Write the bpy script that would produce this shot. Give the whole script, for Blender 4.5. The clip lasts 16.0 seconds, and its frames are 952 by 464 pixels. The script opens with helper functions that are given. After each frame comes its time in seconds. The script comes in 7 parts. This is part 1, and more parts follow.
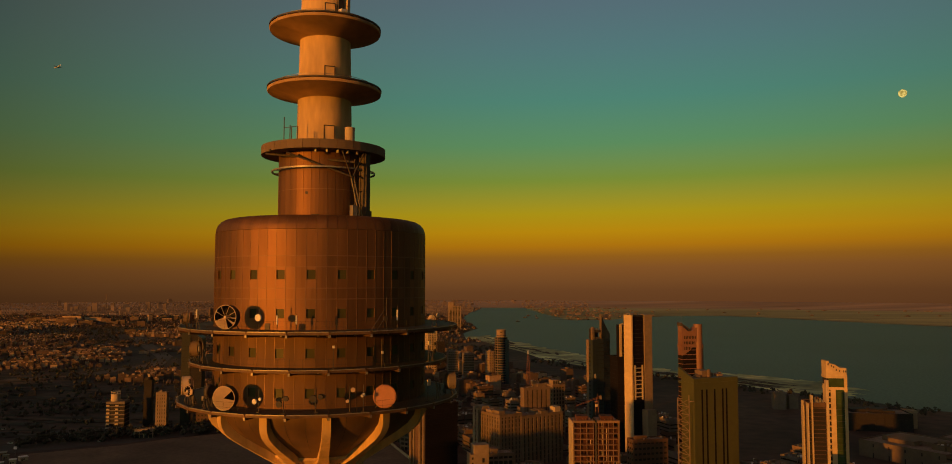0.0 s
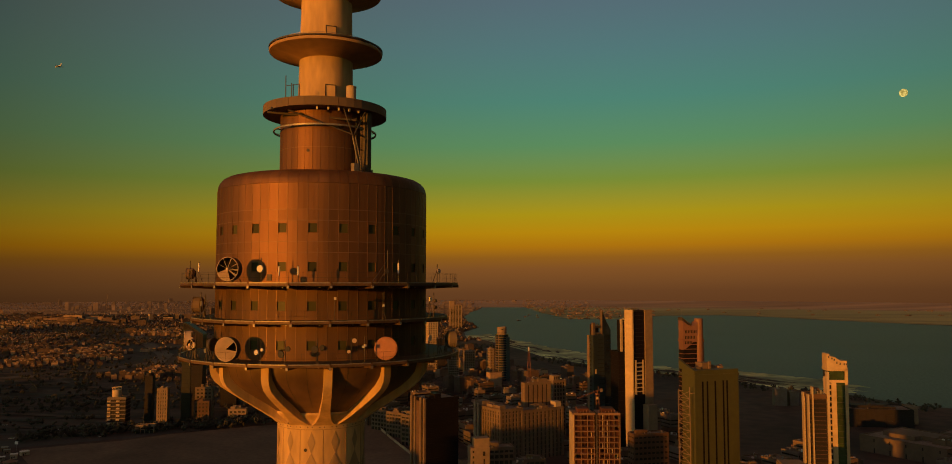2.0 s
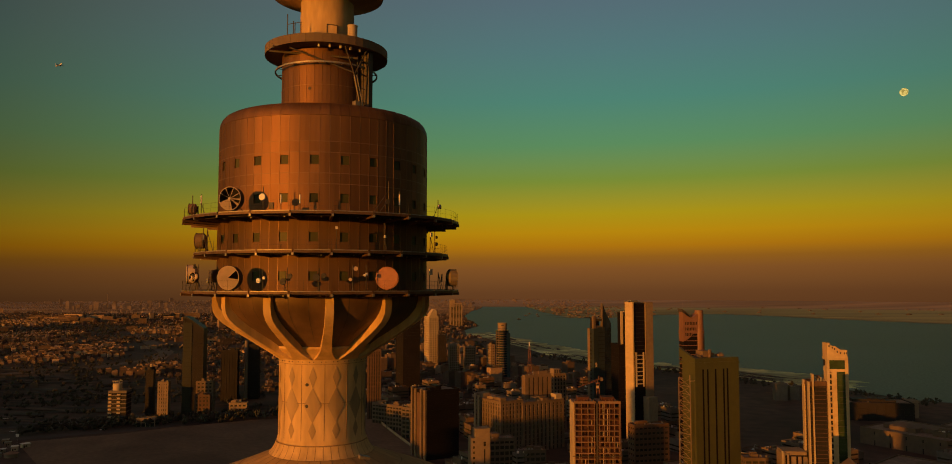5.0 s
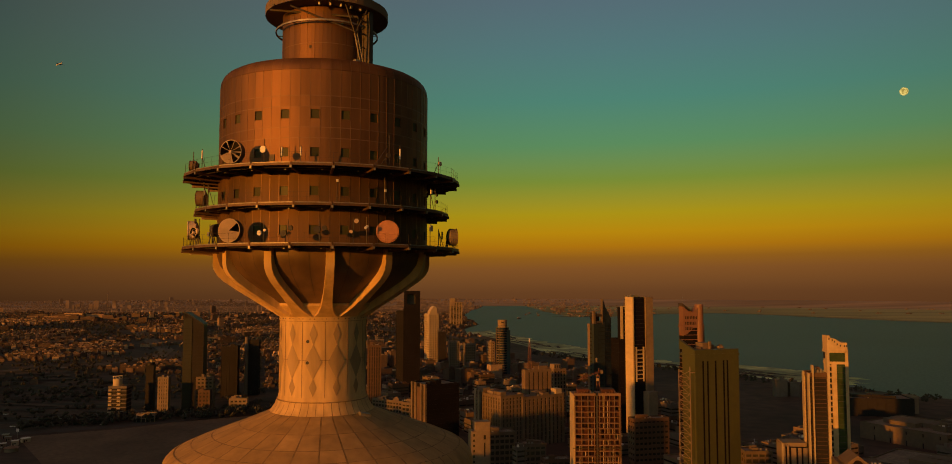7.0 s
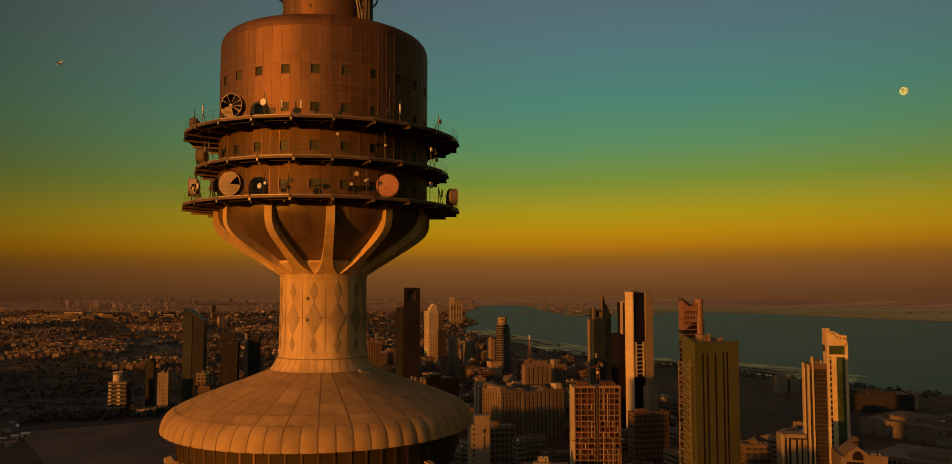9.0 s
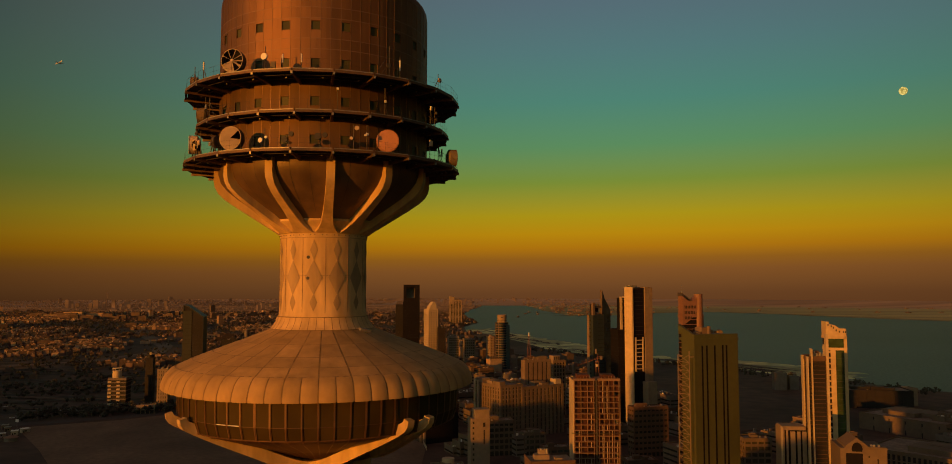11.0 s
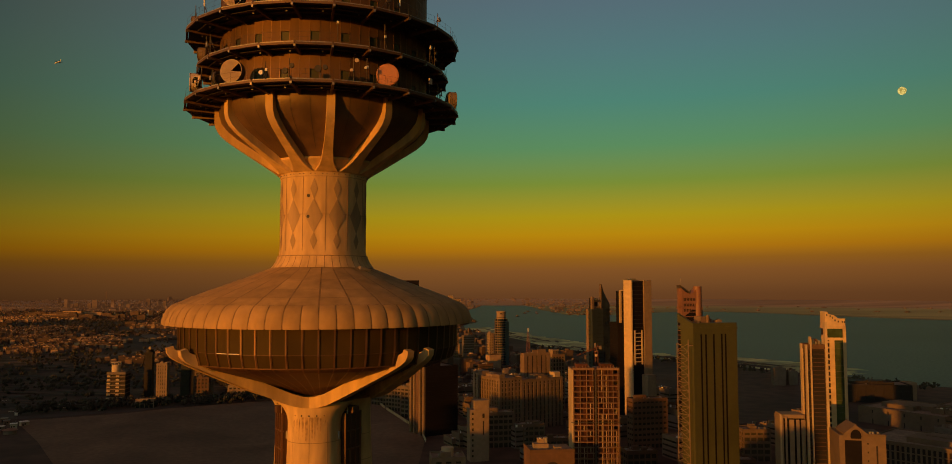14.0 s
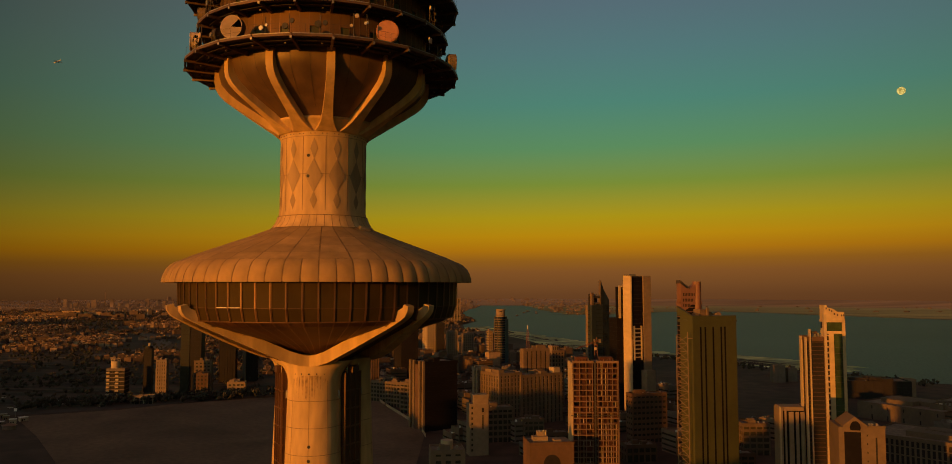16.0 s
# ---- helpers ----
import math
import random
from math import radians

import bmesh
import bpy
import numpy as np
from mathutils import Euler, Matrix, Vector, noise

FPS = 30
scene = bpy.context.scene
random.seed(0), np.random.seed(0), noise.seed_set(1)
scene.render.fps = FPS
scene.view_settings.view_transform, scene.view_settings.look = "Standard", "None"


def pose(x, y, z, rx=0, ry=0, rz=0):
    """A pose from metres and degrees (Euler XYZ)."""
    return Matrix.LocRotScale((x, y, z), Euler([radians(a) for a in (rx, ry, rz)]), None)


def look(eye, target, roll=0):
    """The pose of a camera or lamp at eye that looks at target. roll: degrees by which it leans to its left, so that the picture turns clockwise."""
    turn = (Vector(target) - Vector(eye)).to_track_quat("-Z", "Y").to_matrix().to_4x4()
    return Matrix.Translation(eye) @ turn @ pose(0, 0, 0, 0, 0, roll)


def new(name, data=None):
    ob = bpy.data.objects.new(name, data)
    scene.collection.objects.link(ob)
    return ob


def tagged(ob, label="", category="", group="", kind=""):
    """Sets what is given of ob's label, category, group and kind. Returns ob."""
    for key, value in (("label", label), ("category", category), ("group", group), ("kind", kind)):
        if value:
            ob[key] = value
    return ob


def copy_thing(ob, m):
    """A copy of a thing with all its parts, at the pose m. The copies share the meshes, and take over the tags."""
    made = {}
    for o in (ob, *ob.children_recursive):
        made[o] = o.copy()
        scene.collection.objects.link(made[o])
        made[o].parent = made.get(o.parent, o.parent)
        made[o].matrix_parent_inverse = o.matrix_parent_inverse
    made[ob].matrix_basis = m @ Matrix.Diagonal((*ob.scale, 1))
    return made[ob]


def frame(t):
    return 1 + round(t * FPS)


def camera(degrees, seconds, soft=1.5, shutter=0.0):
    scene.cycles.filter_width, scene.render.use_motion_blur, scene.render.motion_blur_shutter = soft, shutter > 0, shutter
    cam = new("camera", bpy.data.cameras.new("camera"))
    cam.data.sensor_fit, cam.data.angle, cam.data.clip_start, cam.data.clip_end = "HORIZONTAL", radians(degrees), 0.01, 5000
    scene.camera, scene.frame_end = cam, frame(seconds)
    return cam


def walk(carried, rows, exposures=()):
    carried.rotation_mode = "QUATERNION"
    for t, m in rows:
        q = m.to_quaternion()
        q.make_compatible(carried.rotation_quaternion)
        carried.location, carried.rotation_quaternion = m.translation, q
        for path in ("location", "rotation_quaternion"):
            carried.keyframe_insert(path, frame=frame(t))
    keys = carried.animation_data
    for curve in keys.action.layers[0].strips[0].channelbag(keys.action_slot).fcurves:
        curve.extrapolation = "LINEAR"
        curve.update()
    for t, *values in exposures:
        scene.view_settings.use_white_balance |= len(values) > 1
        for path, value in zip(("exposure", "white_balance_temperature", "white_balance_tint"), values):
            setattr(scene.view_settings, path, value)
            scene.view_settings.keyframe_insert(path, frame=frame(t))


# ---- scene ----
cam = camera(63.3, 16.0, soft=0.9)
# seconds, x, y, z, pitch above level, turn to the left
PATH = [
    (0.0, 17.179, -84.651, 145.443, 3.751, 0.249),
    (1.0, 17.200, -84.707, 143.175, 3.766, 0.281),
    (2.0, 17.185, -84.760, 140.939, 3.782, 0.304),
    (2.5, 17.196, -84.781, 139.809, 3.793, 0.311),
    (3.0, 17.208, -84.795, 138.676, 3.802, 0.316),
    (4.0, 17.199, -84.803, 136.470, 3.814, 0.331),
    (6.5, 17.136, -84.678, 130.957, 3.823, 0.342),
    (7.0, 17.141, -84.642, 129.843, 3.827, 0.342),
    (8.0, 17.158, -84.575, 127.640, 3.845, 0.342),
    (9.0, 17.150, -84.557, 125.396, 3.857, 0.337),
    (11.5, 17.139, -84.613, 119.933, 3.918, 0.294),
    (12.0, 17.121, -84.632, 118.835, 3.931, 0.285),
    (13.0, 17.127, -84.622, 116.643, 3.957, 0.273),
    (14.0, 17.134, -84.557, 114.493, 3.981, 0.249),
    (15.0, 17.117, -84.455, 112.352, 4.006, 0.227),
    (16.0, 17.094, -84.353, 110.211, 4.036, 0.206),
]
walk(cam, [(t, pose(x, y, z, 90 + pitch, 0, turn)) for t, x, y, z, pitch, turn in PATH])

# ---- light ----
SUN_SIDE, SUN_HEIGHT = 41.0, 3.0   # degrees left of straight behind the first view, degrees above level
sun_way = Vector((-math.sin(radians(SUN_SIDE)), -math.cos(radians(SUN_SIDE)), math.tan(radians(SUN_HEIGHT)))).normalized()


def srgb(r, g, b):
    """Linear colour from 0-255 display values."""
    return tuple(((c / 255 + 0.055) / 1.055) ** 2.4 if c > 10 else c / 255 / 12.92 for c in (r, g, b))


def make_world():
    w = bpy.data.worlds.new("dawn_sky")
    scene.world = w
    w.use_nodes = True
    nt = w.node_tree
    nt.nodes.clear()
    out = nt.nodes.new("ShaderNodeOutputWorld")
    tc = nt.nodes.new("ShaderNodeTexCoord")
    mr = nt.nodes.new("ShaderNodeMapRange")
    mr.inputs["From Min"].default_value = -0.05
    mr.inputs["From Max"].default_value = 0.70
    # the dawn bands lie a little higher towards the bay
    tilt = nt.nodes.new("ShaderNodeVectorMath")
    tilt.operation = "DOT_PRODUCT"
    tilt.inputs[1].default_value = (-0.010, 0.0, 1.0)
    nt.links.new(tc.outputs["Generated"], tilt.inputs[0])
    nt.links.new(tilt.outputs["Value"], mr.inputs["Value"])
    ramp = nt.nodes.new("ShaderNodeValToRGB")
    stops = [(-0.05, (74, 44, 24)), (-0.012, (88, 54, 28)), (0.0, (98, 61, 30)), (0.018, (110, 68, 30)), (0.032, (124, 78, 20)),
             (0.046, (150, 97, 6)), (0.064, (159, 115, 2)), (0.088, (148, 126, 8)), (0.130, (104, 122, 42)), (0.175, (78, 122, 80)),
             (0.23, (66, 116, 102)), (0.29, (71, 107, 109)), (0.35, (76, 98, 110)), (0.46, (93, 81, 77)), (0.70, (113, 79, 70))]
    els = ramp.color_ramp.elements
    els.remove(els[1])
    for i, (z, col) in enumerate(stops):
        e = els[0] if i == 0 else els.new(min((z + 0.05) / 0.75, 1.0))
        if i == 0:
            e.position = 0.0
        e.color = (*srgb(*col), 1)
    nt.links.new(mr.outputs[0], ramp.inputs[0])
    sky = nt.nodes.new("ShaderNodeTexSky")
    sky.sky_type = "NISHITA"
    sky.sun_disc = False
    sky.sun_elevation = radians(SUN_HEIGHT)
    sky.sun_rotation = math.atan2(sun_way.x, sun_way.y)
    bg1 = nt.nodes.new("ShaderNodeBackground")
    bg1.inputs[1].default_value = 1.0
    bg2 = nt.nodes.new("ShaderNodeBackground")
    bg2.inputs[1].default_value = 0.004
    vm = nt.nodes.new("ShaderNodeVectorMath")
    vm.operation = "DOT_PRODUCT"
    vm.inputs[1].default_value = (math.sin(radians(10)), math.cos(radians(10)), 0)
    nt.links.new(tc.outputs["Generated"], vm.inputs[0])
    ar = nt.nodes.new("ShaderNodeMapRange")
    ar.inputs["From Min"].default_value, ar.inputs["From Max"].default_value = 0.64, 1.0
    ar.inputs["To Min"].default_value, ar.inputs["To Max"].default_value = 0.34, 1.32
    nt.links.new(vm.outputs["Value"], ar.inputs["Value"])
    # the glow of the sunrise, opposite the view
    vs = nt.nodes.new("ShaderNodeVectorMath")
    vs.operation = "DOT_PRODUCT"
    vs.inputs[1].default_value = (-math.sin(radians(SUN_SIDE)), -math.cos(radians(SUN_SIDE)), 0)
    nt.links.new(tc.outputs["Generated"], vs.inputs[0])
    sr = nt.nodes.new("ShaderNodeMapRange")
    sr.interpolation_type = "SMOOTHSTEP"
    sr.inputs["From Min"].default_value, sr.inputs["From Max"].default_value = 0.0, 1.0
    sr.inputs["To Min"].default_value, sr.inputs["To Max"].default_value = 0.0, 2.3
    nt.links.new(vs.outputs["Value"], sr.inputs["Value"])
    both = nt.nodes.new("ShaderNodeMath")
    both.operation = "ADD"
    nt.links.new(sr.outputs[0], both.inputs[0])
    nt.links.new(ar.outputs[0], both.inputs[1])
    gain = nt.nodes.new("ShaderNodeMix")
    gain.data_type, gain.blend_type = "RGBA", "MULTIPLY"
    gain.inputs[0].default_value = 1
    # the teal fades to dull olive away from the bay
    vt = nt.nodes.new("ShaderNodeVectorMath")
    vt.operation = "DOT_PRODUCT"
    vt.inputs[1].default_value = (math.sin(radians(13)), math.cos(radians(13)), 0)
    nt.links.new(tc.outputs["Generated"], vt.inputs[0])
    fade = nt.nodes.new("ShaderNodeValToRGB")
    fe = fade.color_ramp.elements
    fe[0].position, fe[0].color = 0.40, (0, 0, 0, 1)
    fe[1].position, fe[1].color = 0.985, (0, 0, 0, 1)
    mid = fe.new(0.70)
    mid.color = (0.34, 0.34, 0.34, 1)
    nt.links.new(vt.outputs["Value"], fade.inputs[0])
    dull = nt.nodes.new("ShaderNodeMix")
    dull.data_type = "RGBA"
    dull.inputs[7].default_value = (*srgb(106, 104, 60), 1)
    # but not in the brown air near the ground
    up = nt.nodes.new("ShaderNodeMapRange")
    up.inputs["From Min"].default_value, up.inputs["From Max"].default_value = 0.05, 0.16
    nt.links.new(tilt.outputs["Value"], up.inputs["Value"])
    thin = nt.nodes.new("ShaderNodeMath")
    thin.operation = "MULTIPLY"
    nt.links.new(fade.outputs[0], thin.inputs[0])
    nt.links.new(up.outputs[0], thin.inputs[1])
    nt.links.new(thin.outputs[0], dull.inputs[0])
    nt.links.new(ramp.outputs[0], dull.inputs[6])
    nt.links.new(dull.outputs[2], gain.inputs[6])
    nt.links.new(both.outputs[0], gain.inputs[7])
    nt.links.new(gain.outputs[2], bg1.inputs[0])
    nt.links.new(sky.outputs[0], bg2.inputs[0])
    add = nt.nodes.new("ShaderNodeAddShader")
    nt.links.new(bg1.outputs[0], add.inputs[0])
    nt.links.new(bg2.outputs[0], add.inputs[1])
    nt.links.new(add.outputs[0], out.inputs[0])


make_world()
lamp = bpy.data.lights.new("sun", "SUN")
lamp.energy, lamp.color, lamp.angle = 3.7, (1.0, 0.325, 0.026), radians(0.6)
sun = new("sun", lamp)
sun.matrix_world = look((0, 0, 400), Vector((0, 0, 400)) - sun_way)

# ---- materials ----
MATS = {}


def material(name, base, rough=0.7, metal=0.0, grain=0.25, scale=0.6, stain=0.25, stain_scale=0.08, bump=0.15, vary=0.0, streak=1.0, spec=0.5):
    """Procedural surface: colour broken at two scales, relief, and a little difference from piece to piece. Scales are per metre."""
    if name in MATS:
        return MATS[name]
    m = bpy.data.materials.new(name)
    m.use_nodes = True
    nt = m.node_tree
    b = nt.nodes["Principled BSDF"]
    b.inputs["Metallic"].default_value = metal
    b.inputs["Specular IOR Level"].default_value = spec
    geo = nt.nodes.new("ShaderNodeNewGeometry")
    mp = nt.nodes.new("ShaderNodeMapping")
    mp.inputs["Scale"].default_value = (1, 1, streak)
    nt.links.new(geo.outputs["Position"], mp.inputs[0])
    n1 = nt.nodes.new("ShaderNodeTexNoise")
    n1.inputs["Scale"].default_value = scale
    n1.inputs["Detail"].default_value = 6
    n2 = nt.nodes.new("ShaderNodeTexNoise")
    n2.inputs["Scale"].default_value = stain_scale
    n2.inputs["Detail"].default_value = 4
    n2.inputs["Distortion"].default_value = 0.6
    nt.links.new(mp.outputs[0], n1.inputs["Vector"])
    nt.links.new(mp.outputs[0], n2.inputs["Vector"])

    def factor(src, amount):
        r = nt.nodes.new("ShaderNodeMapRange")
        r.inputs["From Min"].default_value, r.inputs["From Max"].default_value = 0.3, 0.7
        r.inputs["To Min"].default_value, r.inputs["To Max"].default_value = 1 - amount, 1 + amount
        nt.links.new(src, r.inputs["Value"])
        return r.outputs[0]

    def times(a, c):
        k = nt.nodes.new("ShaderNodeMath")
        k.operation = "MULTIPLY"
        nt.links.new(a, k.inputs[0])
        nt.links.new(c, k.inputs[1])
        return k.outputs[0]

    f = times(factor(n1.outputs[0], grain), factor(n2.outputs[0], stain))
    if vary:
        info = nt.nodes.new("ShaderNodeObjectInfo")
        r = nt.nodes.new("ShaderNodeMapRange")
        r.inputs["To Min"].default_value, r.inputs["To Max"].default_value = 1 - vary, 1 + vary
        nt.links.new(info.outputs["Random"], r.inputs["Value"])
        f = times(f, r.outputs[0])
        r2 = nt.nodes.new("ShaderNodeMapRange")
        r2.inputs["To Min"].default_value, r2.inputs["To Max"].default_value = 1 - vary, 1 + vary
        nt.links.new(geo.outputs["Random Per Island"], r2.inputs["Value"])
        f = times(f, r2.outputs[0])
    mix = nt.nodes.new("ShaderNodeMix")
    mix.data_type, mix.blend_type = "RGBA", "MULTIPLY"
    mix.inputs[0].default_value = 1
    mix.inputs[6].default_value = (*base, 1)
    nt.links.new(f, mix.inputs[7])
    nt.links.new(mix.outputs[2], b.inputs["Base Color"])
    rr = nt.nodes.new("ShaderNodeMapRange")
    rr.inputs["To Min"].default_value, rr.inputs["To Max"].default_value = max(rough - 0.12, 0.02), min(rough + 0.12, 1)
    nt.links.new(n1.outputs[0], rr.inputs["Value"])
    nt.links.new(rr.outputs[0], b.inputs["Roughness"])
    if bump:
        bp = nt.nodes.new("ShaderNodeBump")
        bp.inputs["Strength"].default_value = bump
        bp.inputs["Distance"].default_value = 0.05
        nt.links.new(n1.outputs[0], bp.inputs["Height"])
        nt.links.new(bp.outputs[0], b.inputs["Normal"])
    MATS[name] = m
    return m


CONCRETE = material("weathered_concrete", (0.53, 0.355, 0.165), 0.8, grain=0.16, scale=1.3, stain=0.22, stain_scale=0.35, streak=0.25, vary=0.05)
CONCRETE_DARK = material("dark_weathered_concrete", (0.31, 0.215, 0.115), 0.8, grain=0.16, scale=1.3, stain=0.2, stain_scale=0.3, streak=0.25, vary=0.05)
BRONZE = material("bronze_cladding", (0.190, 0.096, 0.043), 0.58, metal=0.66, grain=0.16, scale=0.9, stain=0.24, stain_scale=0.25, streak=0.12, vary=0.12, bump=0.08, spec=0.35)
# copy of the bronze with the lower tiers' shade put into its colour
SHADECLAD = material("matt_brown_cladding", (0.120, 0.066, 0.031), 0.68, metal=0.35, grain=0.18, scale=0.9, stain=0.26, stain_scale=0.25, streak=0.12, vary=0.12, bump=0.08, spec=0.3)
BOWLGREY = material("grey_brown_soffit_metal", (0.14, 0.085, 0.05), 0.5, metal=0.2, grain=0.2, scale=0.8, stain=0.25, stain_scale=0.2, streak=0.3, vary=0.06, bump=0.06)
BOWL = material("brown_soffit_metal", (0.13, 0.064, 0.032), 0.48, metal=0.3, grain=0.2, scale=0.8, stain=0.3, stain_scale=0.2, streak=0.3, vary=0.06, bump=0.06)
STEEL = material("painted_steel", (0.075, 0.06, 0.048), 0.6, metal=0.3, grain=0.3, scale=3, stain=0.2, stain_scale=0.6)
DARKSTEEL = material("dark_deck_steel", (0.04, 0.031, 0.023), 0.7, grain=0.3, scale=3, stain=0.2, stain_scale=0.6)
BRACKET = material("brown_bracket_steel", (0.11, 0.062, 0.033), 0.6, metal=0.3, grain=0.25, scale=1.5, stain=0.3, stain_scale=0.4)
RUST = material("rust_streak", (0.41, 0.255, 0.115), 0.85, grain=0.4, scale=2.5, stain=0.3, stain_scale=0.8)
GALV = material("galvanised_steel", (0.28, 0.25, 0.21), 0.5, metal=0.5, grain=0.2, scale=3, stain=0.2, stain_scale=0.6)
WHITE = material("white_paint", (0.72, 0.68, 0.62), 0.5, grain=0.08, scale=2, stain=0.1, stain_scale=0.5)
BLACK = material("black_rubber", (0.03, 0.027, 0.025), 0.7, grain=0.2, scale=2)
DISH = material("dish_cover", (0.55, 0.42, 0.30), 0.6, grain=0.08, scale=2, stain=0.12, stain_scale=0.8)
DISH_RED = material("terracotta_dish_cover", (0.45, 0.20, 0.10), 0.6, grain=0.08, scale=2, stain=0.12, stain_scale=0.8)
JOINT = material("bronze_joint", (0.215, 0.12, 0.06), 0.5, metal=0.5, grain=0.15, scale=1.0)
WINDOW = material("dark_window_glass", (0.045, 0.042, 0.03), 0.2, grain=0.3, scale=0.3, stain=0.3, bump=0.0, vary=0.3, spec=0.6)
# olive base colour stands in for sky mirrored in the drum's panes
DRUMPANE = material("dusty_window_glass", (0.066, 0.064, 0.022), 0.42, grain=0.3, scale=0.3, stain=0.3, bump=0.0, vary=0.35, spec=0.15)
BAND_GLASS = material("bronze_tinted_glass", (0.055, 0.036, 0.011), 0.55, grain=0.25, scale=0.25, stain=0.3, bump=0.0, vary=0.10, spec=0.08)
GROOVE = material("dirty_joint", (0.25, 0.165, 0.085), 0.9, grain=0.2, scale=2)
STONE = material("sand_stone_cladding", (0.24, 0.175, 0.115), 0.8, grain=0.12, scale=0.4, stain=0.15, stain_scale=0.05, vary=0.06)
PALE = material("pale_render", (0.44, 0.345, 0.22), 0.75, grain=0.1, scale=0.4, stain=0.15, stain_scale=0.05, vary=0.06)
TAN = material("tan_render", (0.18, 0.122, 0.078), 0.8, grain=0.12, scale=0.4, stain=0.18, stain_scale=0.05, vary=0.08)
GREY = material("grey_concrete", (0.155, 0.124, 0.10), 0.8, grain=0.15, scale=0.4, stain=0.2, stain_scale=0.05, vary=0.08)
OLIVE = material("olive_granite", (0.061, 0.063, 0.022), 0.5, grain=0.1, scale=0.4, stain=0.15, stain_scale=0.04, vary=0.05)
DARKWALL = material("dark_cladding", (0.023, 0.019, 0.019), 0.6, grain=0.15, scale=0.4, stain=0.2, stain_scale=0.05, spec=0.2)
BROWNSTONE = material("brown_stone_cladding", (0.15, 0.105, 0.066), 0.8, grain=0.14, scale=0.4, stain=0.2, stain_scale=0.05, vary=0.08)
PINK = material("rose_granite", (0.20, 0.10, 0.065), 0.6, grain=0.1, scale=0.4, stain=0.12, stain_scale=0.05)
BUFF = material("raw_buff_concrete", (0.215, 0.128, 0.08), 0.8, grain=0.12, scale=0.4, stain=0.2, stain_scale=0.08, vary=0.08)
GREENDARK = material("dark_olive_glass", (0.015, 0.015, 0.008), 0.5, grain=0.2, scale=0.3, stain=0.3, stain_scale=0.05, bump=0)
BLUEGLASS = material("blue_curtain_glass", (0.02, 0.03, 0.045), 0.12, grain=0.3, scale=0.2, stain=0.3, bump=0, vary=0.2, spec=0.7)
INK = material("black_glass_wall", (0.013, 0.011, 0.013), 0.5, grain=0.15, scale=0.4, stain=0.2, stain_scale=0.05, spec=0.05)
# stone darkened in its base colour for walls that look dim
DIM = material("dusty_stone_render", (0.128, 0.090, 0.060), 0.8, grain=0.12, scale=0.4, stain=0.18, stain_scale=0.05, vary=0.06)
BRICK = material("raw_red_block_wall", (0.075, 0.024, 0.015), 0.9, grain=0.2, scale=0.8, stain=0.3, stain_scale=0.1, vary=0.35)
# stone with the sun's brightness put into its base colour
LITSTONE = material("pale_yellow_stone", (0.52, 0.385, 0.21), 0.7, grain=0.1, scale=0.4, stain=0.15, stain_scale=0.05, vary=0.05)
DISC_CONCRETE = material("brown_disc_concrete", (0.37, 0.23, 0.105), 0.75, grain=0.14, scale=0.8, stain=0.2, stain_scale=0.3, vary=0.05)
ROOFSEAM = material("stained_roof_joint", (0.25, 0.158, 0.067), 0.9, grain=0.2, scale=1.2, stain=0.3, stain_scale=0.3)
ROOFPANEL = material("stained_roof_concrete", (0.386, 0.244, 0.097), 0.85, grain=0.16, scale=0.9, stain=0.16, stain_scale=0.22, streak=0.6, vary=0.09)
RUSTSTONE = material("red_brown_render", (0.105, 0.058, 0.033), 0.85, grain=0.14, scale=0.4, stain=0.2, stain_scale=0.06, vary=0.06)
COPPER = material("copper_brown_panel", (0.085, 0.04, 0.018), 0.6, metal=0.2, grain=0.2, scale=0.5, stain=0.3, stain_scale=0.1, vary=0.1)
SLATE = material("blue_grey_panel", (0.03, 0.042, 0.05), 0.4, grain=0.15, scale=0.3, stain=0.2, stain_scale=0.05, vary=0.1)
ROOF = material("bitumen_roof", (0.20, 0.16, 0.12), 0.9, grain=0.3, scale=0.5, stain=0.3, stain_scale=0.1)
SAND = material("bare_sand", (0.145, 0.096, 0.058), 0.95, grain=0.25, scale=0.25, stain=0.28, stain_scale=0.018, bump=0.4)
CITYGROUND = material("dusty_city_ground", (0.060, 0.037, 0.026), 0.95, grain=0.5, scale=0.06, stain=0.5, stain_scale=0.006, bump=0.3)
ASPHALT = material("asphalt", (0.05, 0.045, 0.04), 0.85, grain=0.3, scale=0.3, stain=0.3, stain_scale=0.02)
# pale greenish base colour holds the sky's reflection off the wet mud
FLATS = material("tidal_mud_flat", (0.40, 0.41, 0.19), 0.6, spec=0.3, grain=0.8, scale=0.03, stain=0.6, stain_scale=0.008, bump=0.1)
